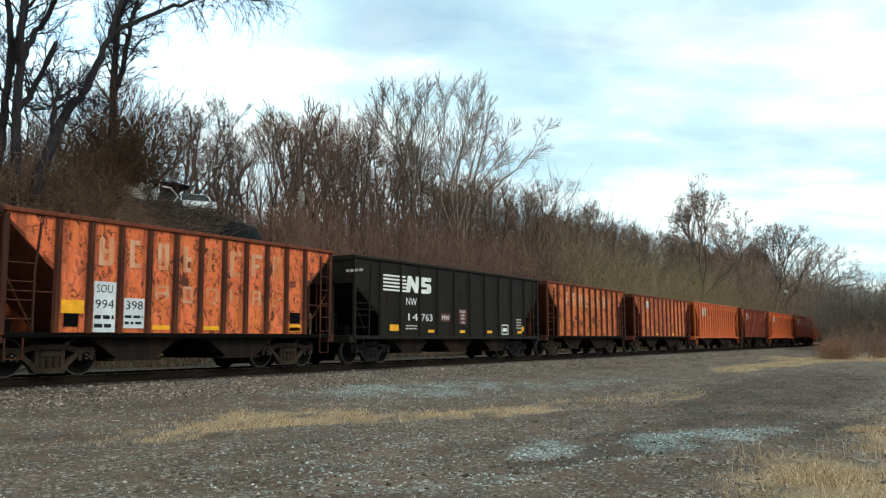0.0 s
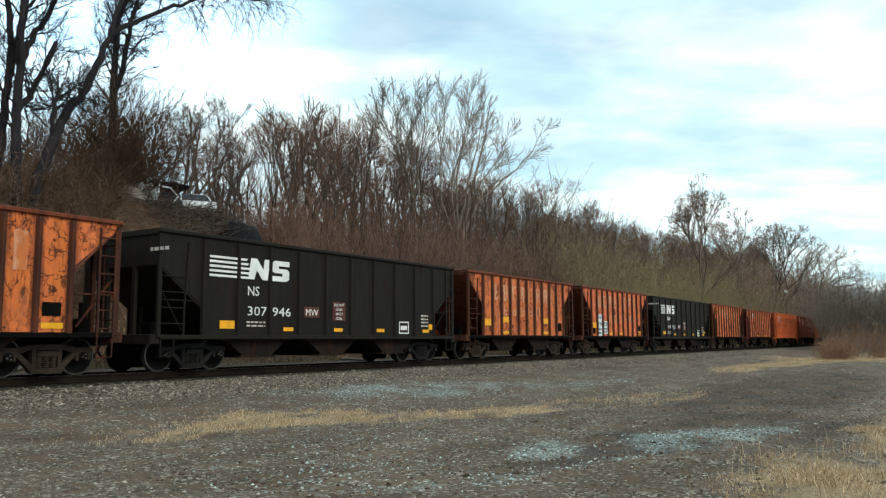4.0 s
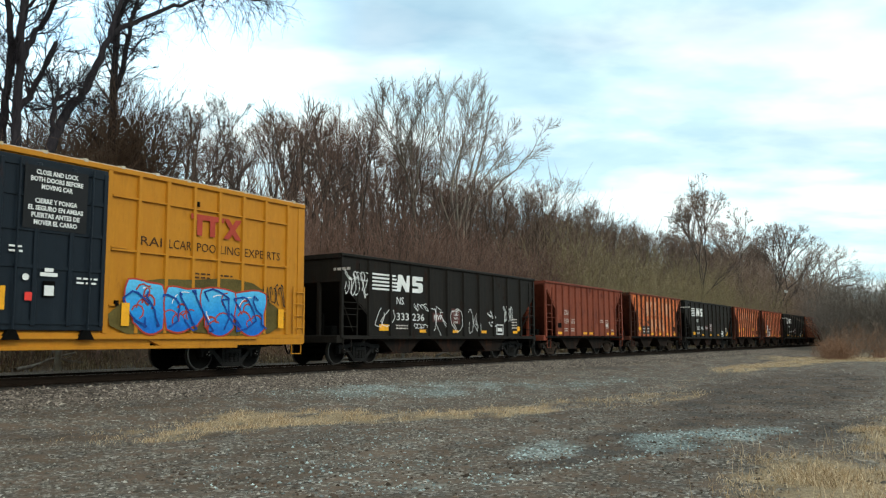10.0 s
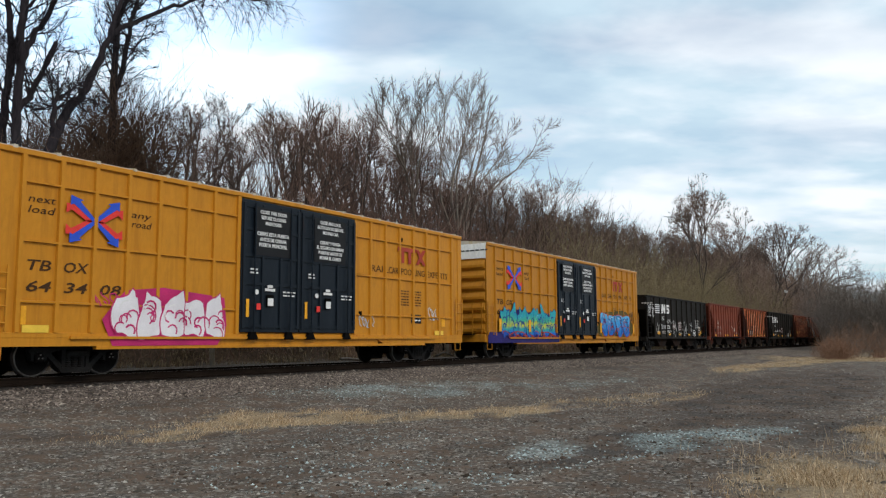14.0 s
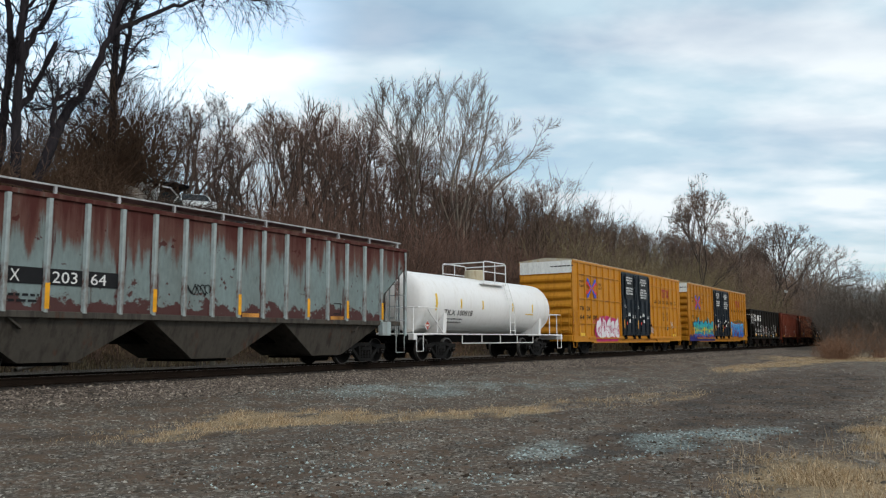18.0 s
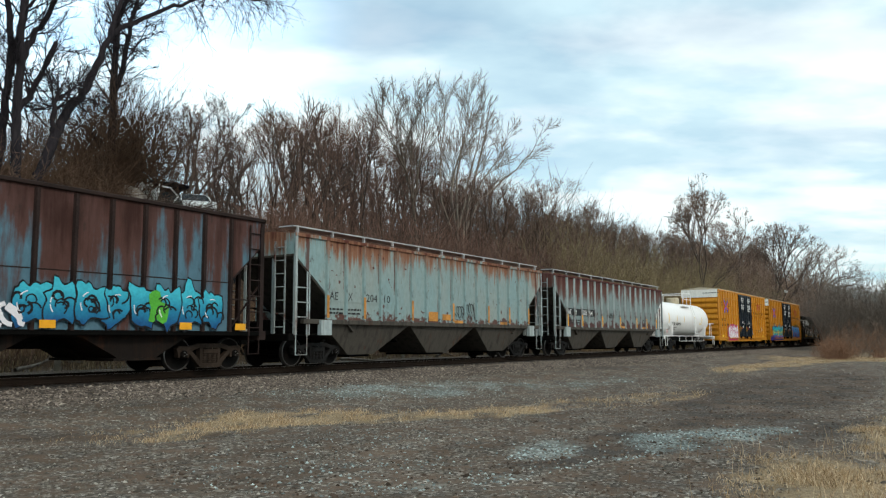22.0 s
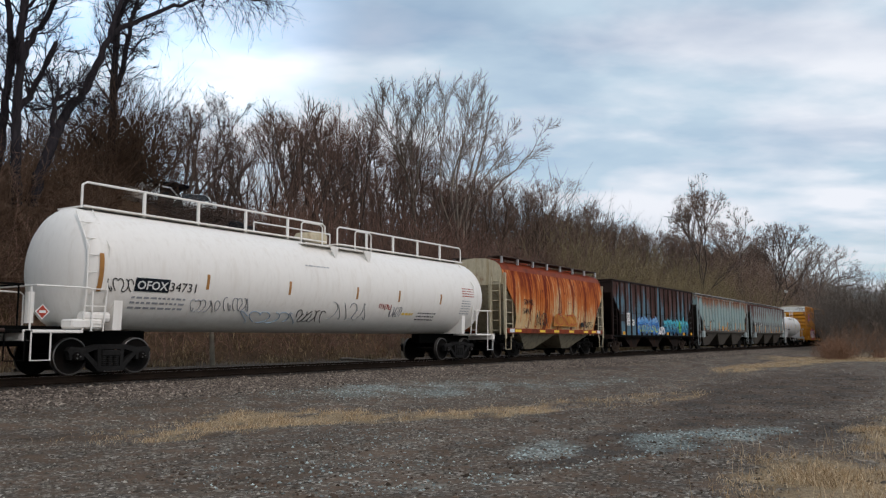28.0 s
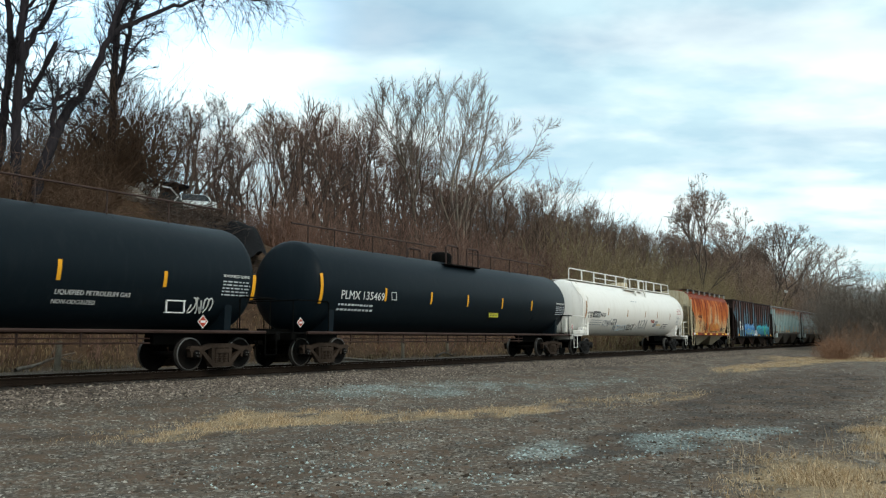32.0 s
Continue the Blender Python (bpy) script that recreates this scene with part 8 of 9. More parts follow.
def bark(name, a, b):
    m, nt, bsdf, co = begin(name)
    n = noise_of(nt, co, 3.0, 6, 0.7, (3, 3, 0.6))
    rnd = nt.nodes.new("ShaderNodeObjectInfo").outputs["Random"]
    col = blend(nt, ramp(nt, n, ((0.35, 0.0), (0.65, 1.0))), a, b)
    col = blend(nt, 1.0, col, ramp(nt, rnd, ((0.0, 0.7), (1.0, 1.3))), "MULTIPLY")
    finish(nt, bsdf, col, 0.9, n, 0.02)
    return m


BARK_GREY = bark("grey_bark", (0.046, 0.034, 0.029), (0.105, 0.078, 0.064))
BARK_BROWN = bark("brown_twigs", (0.135, 0.080, 0.060), (0.235, 0.142, 0.106))
BARK_DARK = bark("near_black_bark", (0.014, 0.012, 0.015), (0.036, 0.030, 0.033))
BARK_PALE = bark("pale_sycamore_bark", (0.105, 0.086, 0.070), (0.22, 0.185, 0.150))
TWIG_TAN = bark("tan_twigs", (0.17, 0.135, 0.075), (0.27, 0.215, 0.12))
BARK_TAN = bark("grey_tan_twigs", (0.098, 0.078, 0.065), (0.178, 0.146, 0.124))
TWIG_RED = bark("red_brown_twigs", (0.12, 0.058, 0.036), (0.19, 0.09, 0.055))


VINE = bark("dark_brown_vines", (0.072, 0.044, 0.030), (0.160, 0.102, 0.068))

TWIG_RUST = bark("rust_tan_twigs", (0.20, 0.105, 0.064), (0.31, 0.18, 0.112))
# FAR_ bark and twigs: lighter copies, with distance haze put into the colour
FAR_BARK = bark("haze_lightened_grey_bark", (0.095, 0.072, 0.060), (0.165, 0.125, 0.103))
EDGE_TWIG = bark("pale_grey_brush", (0.165, 0.135, 0.112), (0.26, 0.215, 0.178))
FAR_TWIG = bark("haze_lightened_brown_twigs", (0.16, 0.108, 0.082), (0.265, 0.185, 0.14))


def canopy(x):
    """Height of the treetops over the lot, along the row at y = 33, fitted to the camera's skyline."""
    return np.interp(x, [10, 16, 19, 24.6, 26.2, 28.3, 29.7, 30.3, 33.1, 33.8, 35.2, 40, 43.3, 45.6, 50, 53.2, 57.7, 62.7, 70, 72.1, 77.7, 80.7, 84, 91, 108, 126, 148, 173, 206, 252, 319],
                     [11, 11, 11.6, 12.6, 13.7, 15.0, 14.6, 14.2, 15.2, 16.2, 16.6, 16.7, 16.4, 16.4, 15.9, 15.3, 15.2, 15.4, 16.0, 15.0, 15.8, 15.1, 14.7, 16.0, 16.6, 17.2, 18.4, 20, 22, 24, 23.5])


def tall_tree(seed, tall, r, limbs, size, mats, start=0.38, spread=0.5):
    """A slim forest tree: one straight stem that runs through the crown, with steep limbs."""
    rng = np.random.default_rng(seed)
    st = limb(rng, (0, 0, -0.35), (rng.normal(0, 0.05), rng.normal(0, 0.05), 1.0), tall, r, r * 0.22, 9, 0.045, 0.03)
    big, mid, fine = bare_crown(rng, [st], limbs, 6, 5, start, spread, size, 0.0105, 0.0, 0.018, 0.75)
    top = max(float(p[2]) for l in (big, mid, fine) for q in l for p in q[0])
    return tubes([([st], 8, 0)], "trunk", mats), tubes([(big, 5, 0), (mid, 4, 0), (fine, 3, 1)], "crown", mats), top


def build_woods():
    near = [BARK_GREY, BARK_BROWN]
    kinds = [forked_tree(100 + i, 5.6, 0.17, 5, 0.36, near, 0.03, 1, 0.06, 2.6) for i in range(4)]
    kinds += [forked_tree(120 + i, 7.0, 0.15, 4, 0.38, near, 0.03, 1, 0.07, 2.8) for i in range(2)]
    kinds += [forked_tree(140, 4.4, 0.12, 4, 0.34, near, 0.04, 3, 0.16, 2.4)]
    kinds += [tall_tree(160 + i, 9.5, 0.15, 15, 3.0, near, 0.42, 0.48) for i in range(4)]
    far_kinds = [forked_tree(150 + i, 5.6, 0.15, 5, 0.36, [BARK_GREY, FAR_TWIG], 0.03, 1, 0.06, 2.3, 1.5) for i in range(3)]
    far_kinds += [tall_tree(170 + i, 9.0, 0.14, 14, 3.4, [BARK_GREY, FAR_TWIG], 0.34, 0.55) for i in range(2)]
    rng = np.random.default_rng(9)
    placed = []
    tries = 0
    while len(placed) < 230 and tries < 9000:
        tries += 1
        y = 29 + 17 * rng.random() ** 1.1
        x = (13 + 165 * rng.random() ** 1.5) * y / 33
        if x < 30 and y < 33.5:
            continue
        gap = 0.78 + 0.014 * x
        if any((x - a) ** 2 + (y - b) ** 2 < gap * gap for a, b in placed):
            continue
        placed.append((x, y))
        g = float(ground_z(x, y))
        # tops shift along their sight lines, so the skyline fits the camera's view
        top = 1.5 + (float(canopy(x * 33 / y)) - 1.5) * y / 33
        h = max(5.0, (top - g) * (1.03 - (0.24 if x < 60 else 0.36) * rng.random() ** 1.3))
        use = far_kinds if x > 60 or rng.random() < 0.1 else kinds
        tr, cr, tall = use[int(rng.integers(len(use)))]
        s = h / tall
        w = s * rng.uniform(0.85, 1.1)
        t = thing("bare_tree", "tall leafless grey-brown tree on the wooded bank", "tree", Matrix.LocRotScale((x, y, g), Euler((0, 0, rng.uniform(0, 6.28))), (w, w, s)), "woods behind the track")
        part("trunk", tr, None, t)
        part("crown", cr, None, t)


build_woods()


def single_tree(name, label, x, y, top, seed, trunk, r, levels, angle, mats, lift=0.05, stems=1, lean=0.05, length=None, wide=1.0, stout=1.0):
    g = float(ground_z(x, y))
    tr, cr, tall = forked_tree(seed, trunk, r, levels, angle, mats, lift, stems, lean, length, stout)
    s = (top - g) / tall
    t = thing(name, label, "tree", Matrix.LocRotScale((x, y, g), Euler((0, 0, 0)), (s * wide, s * wide, s)))
    part("trunk", tr, None, t)
    part("crown", cr, None, t)


# the tall trees near the far end
single_tree("bare_tree", "tall round-crowned leafless tree above the brush", 98.5, 26.3, 21.3, 303, 4.6, 0.24, 7, 0.36, [FAR_BARK, FAR_TWIG], 0.05, 1, 0.03, 2.6, 0.85, 1.6)
single_tree("bare_tree", "round leafless tree above the brush", 119.0, 25.4, 20.6, 304, 3.6, 0.24, 7, 0.40, [FAR_BARK, FAR_TWIG], 0.04, 1, 0.05, 2.6, 0.85, 1.6)
single_tree("bare_tree", "rounded dark leafless tree at the edge of the woods", 65.5, 32.0, 16.9, 308, 3.4, 0.20, 6, 0.44, [BARK_GREY, BARK_BROWN], 0.03, 1, 0.05, 2.5, 1.05)
single_tree("bare_tree", "broad dark leafless tree above the brush", 138.0, 24.8, 20.6, 305, 3.6, 0.24, 6, 0.42, [FAR_BARK, FAR_TWIG], 0.04, 2, 0.15, 2.8, 0.9, 1.6)
single_tree("bare_tree", "leafless tree leaning out over the brush", 160.0, 23.3, 19.4, 306, 3.4, 0.24, 6, 0.48, [FAR_BARK, FAR_TWIG], 0.03, 2, 0.25, 2.8, 1.0, 1.6)

# a loose row of slim trees behind the parked car, tops fitted to the camera's skyline
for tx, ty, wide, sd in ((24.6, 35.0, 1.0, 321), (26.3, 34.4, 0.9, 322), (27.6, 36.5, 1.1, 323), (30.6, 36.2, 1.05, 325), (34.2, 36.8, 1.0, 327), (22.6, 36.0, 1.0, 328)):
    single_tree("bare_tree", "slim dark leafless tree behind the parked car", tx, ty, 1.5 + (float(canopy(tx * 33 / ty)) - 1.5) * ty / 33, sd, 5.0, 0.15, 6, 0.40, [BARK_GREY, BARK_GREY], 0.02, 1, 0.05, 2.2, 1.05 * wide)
for tx, ty, tt, sd in ((17.5, 31.0, 14.0, 311), (20.5, 32.5, 14.5, 312), (23.5, 31.2, 14.0, 313), (15.0, 30.5, 13.0, 314)):
    single_tree("bare_tree", "slender dark leafless tree above the vines", tx, ty, tt, sd, 3.2, 0.10, 5, 0.45, [BARK_DARK, BARK_GREY], 0.02, 1, 0.08, 2.2, 1.15)


def path_tree(rng, name, label, paths, limbs, size, mats, spread=0.8, subs=7, twigs=7, start=0.25, droop=0.05, twig_r=0.0085, stout=0.018, tight=1.0):
    """A tree whose stems follow given lines, the first from the ground up."""
    fx, fy, fz = paths[0][0][0]
    base = np.array((fx, fy, float(ground_z(fx, fy))))
    st = []
    for pts, r0, r1 in paths:
        P = np.array(pts, float)
        t = np.linspace(0, len(P) - 1, 4 * (len(P) - 1) + 1)
        C = np.stack([np.interp(t, np.arange(len(P)), P[:, i]) for i in range(3)], -1)
        C[1:-1] = (C[:-2] + 2 * C[1:-1] + C[2:]) / 4
        C[1:-1] += rng.normal(0, 0.03, C[1:-1].shape)
        st.append(([p - base for p in C], list(np.linspace(r0, r1, len(C)))))
    t = thing(name, label, "tree", pose(*base))
    big, mid, fine = [], [], []
    for k, q in enumerate(st):
        a, b, c = bare_crown(rng, [q], limbs if k else limbs + 3, subs, twigs, start, spread, size, twig_r, droop, stout, tight)
        big, mid, fine = big + a, mid + b, fine + c
    part("trunk", tubes([(st, 9, 0)], "trunk", mats[:1]), None, t)
    part("crown", tubes([(big, 5, 0), (mid, 4, 0), (fine, 3, 1)], "crown", mats), None, t)
    return t


def big_dark_trees():
    """The old trees on the bank beside the wreck: dark trunks, one leaning far over."""
    rng = np.random.default_rng(77)
    dark = [BARK_DARK, BARK_DARK]
    path_tree(rng, "old_tree", "large dark leafless tree with two upright stems",
              [([(15.24, 27, 6.2), (15.16, 27, 8.2), (15.1, 27, 9.4), (15.09, 27, 11.4), (15.18, 27, 13.5), (15.3, 27, 19)], 0.19, 0.10),
               ([(15.14, 27, 9.5), (15.5, 27, 10.15), (15.84, 27, 10.8), (16.4, 27, 12.33)], 0.12, 0.08),
               ([(15.1, 27, 11.2), (15.4, 27, 11.9), (15.74, 27, 12.64), (16.32, 27, 13.9), (17.2, 27, 16)], 0.13, 0.06)], 10, 2.4, dark)
    path_tree(rng, "old_tree", "dark leafless tree with an upright trunk",
              [([(14.55, 27.5, 6.2), (14.85, 27.5, 8.2), (14.95, 27.5, 9.5), (15.0, 27.4, 11.2), (14.8, 27.4, 13.6), (14.6, 27.5, 18)], 0.17, 0.08),
               ([(14.95, 27.5, 10.6), (15.3, 27.4, 12.4), (15.35, 27.4, 14.2), (15.6, 27.4, 17)], 0.11, 0.04)], 12, 2.7, dark)
    leaning = path_tree(rng, "old_tree", "dark leafless tree that leans far over the bank",
              [([(15.8, 27, 6.2), (15.95, 27, 7.2), (16.15, 27, 7.8), (16.6, 27, 9.2), (17.07, 27, 10.1), (17.6, 26.95, 10.9), (18.12, 26.9, 12.3), (18.56, 26.9, 13.35), (19.42, 26.9, 14.0), (21.27, 26.8, 15.4), (23.0, 26.7, 16.4), (24.9, 26.7, 17.1), (26.5, 26.6, 17.4)], 0.22, 0.03),
               ([(18.5, 26.9, 13.2), (18.75, 26.9, 14.2), (19.1, 26.9, 15.5), (19.4, 26.9, 17.5)], 0.11, 0.06),
               ([(16.4, 27, 9.0), (16.35, 26.9, 9.8), (16.45, 26.9, 10.5)], 0.11, 0.07)], 20, 2.6, dark, 0.9, 7, 8, 0.45, 0.11)
    hang = []
    for k in range(105):
        u = rng.random() ** 0.8
        x = 19.0 + 8.2 * u
        z = float(np.interp(x, [18.5, 19.4, 21.3, 23.0, 24.9, 27.5], [13.3, 14.0, 15.4, 16.4, 17.1, 17.4])) - 0.5 * rng.random() * (k % 2)
        first = limb(rng, (x, 26.8 + rng.normal(0, 0.5), z), (rng.normal(0.5, 0.5), rng.normal(0, 0.6), rng.normal(0.1, 0.5)), rng.uniform(0.6, 1.7), 0.013, 0.007, 6, 0.3, -0.12)
        hang.append(first)
        for j in range(4):
            p, d, r = along(first, rng.uniform(0.3, 0.99))
            hang.append(limb(rng, p, off_axis(rng, d, rng.uniform(0.3, 0.9)), rng.uniform(0.3, 1.1), 0.007, 0.004, 4, 0.25, -0.12))
    tagged(part("twig_fringe", tubes([(hang, 3, 0)], "twig_fringe", [BARK_DARK]), None, leaning, m=Matrix.Translation(-leaning.matrix_basis.translation)), kind="stuff")
    path_tree(rng, "old_tree", "dark forked leafless tree wrapped in vines",
              [([(20.33, 29.2, 6.6), (20.33, 29.2, 8.8), (20.36, 29.2, 11.0), (20.36, 29.2, 12.7), (20.34, 29.2, 14.4), (20.56, 29.2, 15.5), (20.94, 29.2, 16.4), (21.3, 29.2, 18.5)], 0.19, 0.07),
               ([(20.36, 29.2, 11.8), (20.67, 29.1, 13.0), (20.88, 29.1, 14.6), (21.23, 29.1, 16.2), (21.7, 29, 18.5)], 0.13, 0.06)], 20, 2.5, dark, 0.8, 7, 8, 0.12, 0.06)


def pale_sycamores():
    """Two pale trees that stand out of the woods, with stems that fan from low forks."""
    rng = np.random.default_rng(78)
    pale = [BARK_PALE, BARK_TAN]
    path_tree(rng, "sycamore", "large leafless sycamore with pale spreading stems",
              [([(50.5, 30.5, 4.1), (50.3, 30.5, 8.3), (51.3, 30.5, 11.3), (52.8, 30.5, 14.5), (54.2, 30.7, 16.9), (55.4, 30.8, 19.9)], 0.19, 0.015),
               ([(50.4, 30.5, 8.6), (52.5, 30.5, 11.7), (55.0, 30.5, 13.2), (58.8, 30.2, 15.6), (61.7, 30.0, 17.7), (64.0, 30.0, 20.7)], 0.11, 0.012),
               ([(50.3, 30.5, 7.8), (48.9, 30.5, 11.7), (49.5, 30.5, 13.9), (51.6, 30.5, 17.4), (52.5, 30.5, 20.3)], 0.12, 0.015),
               ([(50.0, 30.5, 8.2), (47.7, 30.6, 11.3), (47.9, 30.7, 14.6), (48.6, 30.8, 17.4), (49.1, 30.9, 19.7)], 0.10, 0.015),
               ([(51.3, 30.5, 11.3), (54.1, 30.7, 14.0), (57.0, 30.8, 16.3), (58.7, 30.8, 18.8)], 0.08, 0.012),
               ([(49.6, 30.2, 9.6), (51.2, 30.4, 13.2), (53.2, 30.5, 17.0), (54.3, 30.6, 20.3)], 0.10, 0.012),
               ([(49.4, 30.2, 9.4), (49.6, 30.4, 13.4), (51.2, 30.5, 17.4), (52.0, 30.6, 20.6)], 0.10, 0.012)], 18, 3.1, pale, 0.58, 7, 5, 0.3, 0.0, 0.0095, 0.0065, 0.6)
    path_tree(rng, "sycamore", "leafless sycamore with pale upright stems",
              [([(44.7, 30.7, 4.1), (44.7, 30.7, 10.2), (43.8, 30.8, 12.9), (43.1, 30.9, 14.7), (42.6, 31.0, 17.8)], 0.14, 0.015),
               ([(44.6, 30.7, 10.4), (45.1, 30.7, 13.2), (45.9, 30.7, 16.1), (46.1, 30.7, 18.6)], 0.09, 0.012),
               ([(43.9, 30.7, 12.5), (42.0, 30.7, 14.4), (40.8, 30.7, 16.7)], 0.06, 0.012),
               ([(44.5, 30.7, 11.1), (44.3, 30.7, 14.0), (44.4, 30.7, 18.2)], 0.07, 0.012)], 18, 2.9, pale, 0.58, 7, 5, 0.3, 0.0, 0.0095, 0.0065, 0.6)


pale_sycamores()
big_dark_trees()


def thicket(name, label, count, place, height, mats, seed, twigs=4, r=0.012, bend=0.12, category="brush", spread=0.18):
    """Dense thin stems with side twigs, as one object."""
    rng = np.random.default_rng(seed)
    x, y = place(rng, count)
    z = ground_z(x, y)
    stems, side = [], []
    for a, b, c in zip(x, y, z):
        h = rng.uniform(*height)
        d = np.array([rng.normal(0, spread), rng.normal(0, spread), 1.0])
        s = limb(rng, (a, b, c - 0.1), d, h, r * rng.uniform(0.7, 1.6), r * 0.35, 5, bend, 0.0)
        stems.append(s)
        for k in range(twigs):
            p, dd, rr = along(s, 0.25 + 0.7 * rng.random())
            side.append(limb(rng, p, off_axis(rng, dd, rng.uniform(0.4, 0.9)), h * rng.uniform(0.15, 0.4), r * 0.55, r * 0.25, 2, 0.2, 0.04))
    return tagged(new(name, tubes([(stems, 3, 0), (side, 3, 1 if len(mats) > 1 else 0)], name, mats)), label, category, kind="stuff")


def strip(x0, x1, y0, y1, power=1.4, clear=True):
    """Places in a strip along the bank; the camera's line of sight to the wreck stays clear."""
    def place(rng, n):
        x, y = x0 + (x1 - x0) * rng.random(n) ** power, rng.uniform(y0, y1, n)
        keep = ~((x / y > 0.69) & (x / y < 1.02) & (x < 34) & (y > 24.6)) if clear else np.ones(n, bool)
        return x[keep], y[keep]
    return place


def beyond(x0, x1, y0, slope):
    """Places in the wedge at the lot's end, up to y = slope * x, a sight line from the camera."""
    def place(rng, n):
        x = rng.uniform(x0, x1, n)
        return x, y0 + (slope * x - y0) * rng.random(n)
    return place


thicket("understorey", "dense leafless saplings under the trees", 5200, strip(30, 170, 26.5, 44), (1.8, 5.0), [BARK_BROWN, BARK_BROWN], 401, 5, 0.02)
thicket("saplings", "thin straight leafless saplings between the trees", 620, strip(33, 78, 28.5, 42, 1.2), (4.5, 9.0), [BARK_GREY, BARK_BROWN], 413, 9, 0.022, 0.05, "saplings", 0.08)
thicket("far_saplings", "brown saplings on the far slope, lightened in colour for distance haze", 1500, strip(56, 175, 27, 40, 1.1, False), (4.0, 10.5), [FAR_TWIG, FAR_TWIG], 414, 11, 0.035, 0.08, "saplings", 0.14)
thicket("far_saplings", "brown saplings beside the far end of the track", 1100, strip(112, 260, 22.6, 33, 1.3, False), (5.0, 11.0), [FAR_TWIG, FAR_TWIG], 415, 11, 0.05, 0.1, "saplings", 0.2)
thicket("far_woods", "deep leafless woods at the top of the bank", 1900, strip(38, 300, 46, 62, 1.2), (5.0, 11.0), [BARK_GREY, BARK_BROWN], 409, 9, 0.05, 0.08, "woods")
thicket("front_brush", "tall brown brush at the edge of the woods", 900, strip(37, 64, 25.8, 28.6, 1.1), (2.2, 5.6), [BARK_GREY, BARK_BROWN], 418, 9, 0.018, 0.14, spread=0.22)
thicket("bank_brush", "tangled brown brush along the bank", 3200, strip(8, 150, 23.8, 28), (0.8, 3.0), [BARK_BROWN, BARK_BROWN], 402, 4, 0.014, 0.25, spread=0.4)
thicket("tan_brush", "tan leafless brush beside the far track", 2000, strip(56, 135, 23.0, 29.5, 1.0), (2.5, 8.0), [TWIG_TAN, TWIG_TAN], 403, 8, 0.022, 0.16, spread=0.3)
thicket("vine_tangle", "dark tangle of vines over the bank", 4600, strip(8, 19.8, 25.2, 29.4, 1.0), (1.0, 2.7), [VINE, VINE], 404, 6, 0.016, 0.5, spread=0.5)
thicket("hanging_vines", "brown vines climbing the forked tree", 760, lambda rng, n: (rng.normal(20.6, 0.75, n), rng.normal(29.4, 0.5, n)), (1.6, 6.2), [VINE, VINE], 412, 7, 0.014, 0.35, spread=0.18)
thicket("heap_weeds", "short brown weeds on the scrap heap", 420, strip(19, 30, 24.6, 27.4, 1.0, False), (0.25, 0.8), [BARK_BROWN, BARK_BROWN], 410, 3, 0.010, 0.4, spread=0.6)
thicket("red_brush", "reddish brush behind the wreck", 520, strip(29.5, 35, 28.5, 33, 1.0, False), (1.5, 3.2), [TWIG_RED, BARK_BROWN], 405, 6, 0.012, 0.2, spread=0.3)
thicket("lot_edge_brush", "grey leafless brush at the end of the lot", 1700, beyond(96, 150, 2.0, 0.1325), (4.0, 9.0), [EDGE_TWIG, EDGE_TWIG], 406, 10, 0.03, 0.14, spread=0.16)
thicket("red_shrub", "low red-brown shrub at the lot's edge", 420, lambda rng, n: (rng.normal(66, 1.0, n), rng.normal(8.0, 0.40, n)), (0.6, 1.9), [TWIG_RUST, TWIG_RUST], 407, 8, 0.012, 0.25, spread=0.4)
thicket("red_shrub", "small red-brown shrub before the grey brush", 110, lambda rng, n: (rng.normal(72, 1.0, n), rng.normal(5.4, 0.3, n)), (0.3, 1.1), [TWIG_RUST, TWIG_RUST], 416, 8, 0.012, 0.25, spread=0.4)
thicket("low_brush", "thin grey brush where the track leaves the lot", 260, beyond(70, 96, 5.0, 0.130), (0.8, 3.2), [EDGE_TWIG, TWIG_RUST], 417, 8, 0.014, 0.2, spread=0.3)
thicket("lot_edge_brush", "grey leafless brush beyond the lot", 1500, strip(110, 190, -30, 8, 1.0), (4.0, 8.5), [EDGE_TWIG, EDGE_TWIG], 408, 9, 0.035, 0.14, spread=0.25)


# ---- the wreck, the parked car and the clutter on the bank ----
CAR_WHITE = plain("dull_white_car_paint", (0.62, 0.66, 0.66), 0.35, 0.12, 6)
CAR_GREEN = plain("dark_green_car_paint", (0.012, 0.03, 0.028), 0.4, 0.3, 6)
CAR_DARK = plain("dark_blue_car_paint", (0.014, 0.018, 0.03), 0.35, 0.3, 6)
CAR_GLASS = plain("dark_car_glass", (0.02, 0.025, 0.028), 0.08, 0.1, 4)
RUBBER = plain("tyre_rubber", (0.02, 0.02, 0.02), 0.85, 0.2, 10)
TARP = plain("black_tarpaulin", (0.006, 0.006, 0.007), 0.75, 0.3, 3, 0.0, 0.05)
CONCRETE = plain("broken_concrete", (0.26, 0.23, 0.20), 0.9, 0.3, 5, 0.0, 0.02)
OLD_WOOD = plain("grey_old_wood", (0.20, 0.17, 0.13), 0.9, 0.35, 8, 0.0, 0.01)


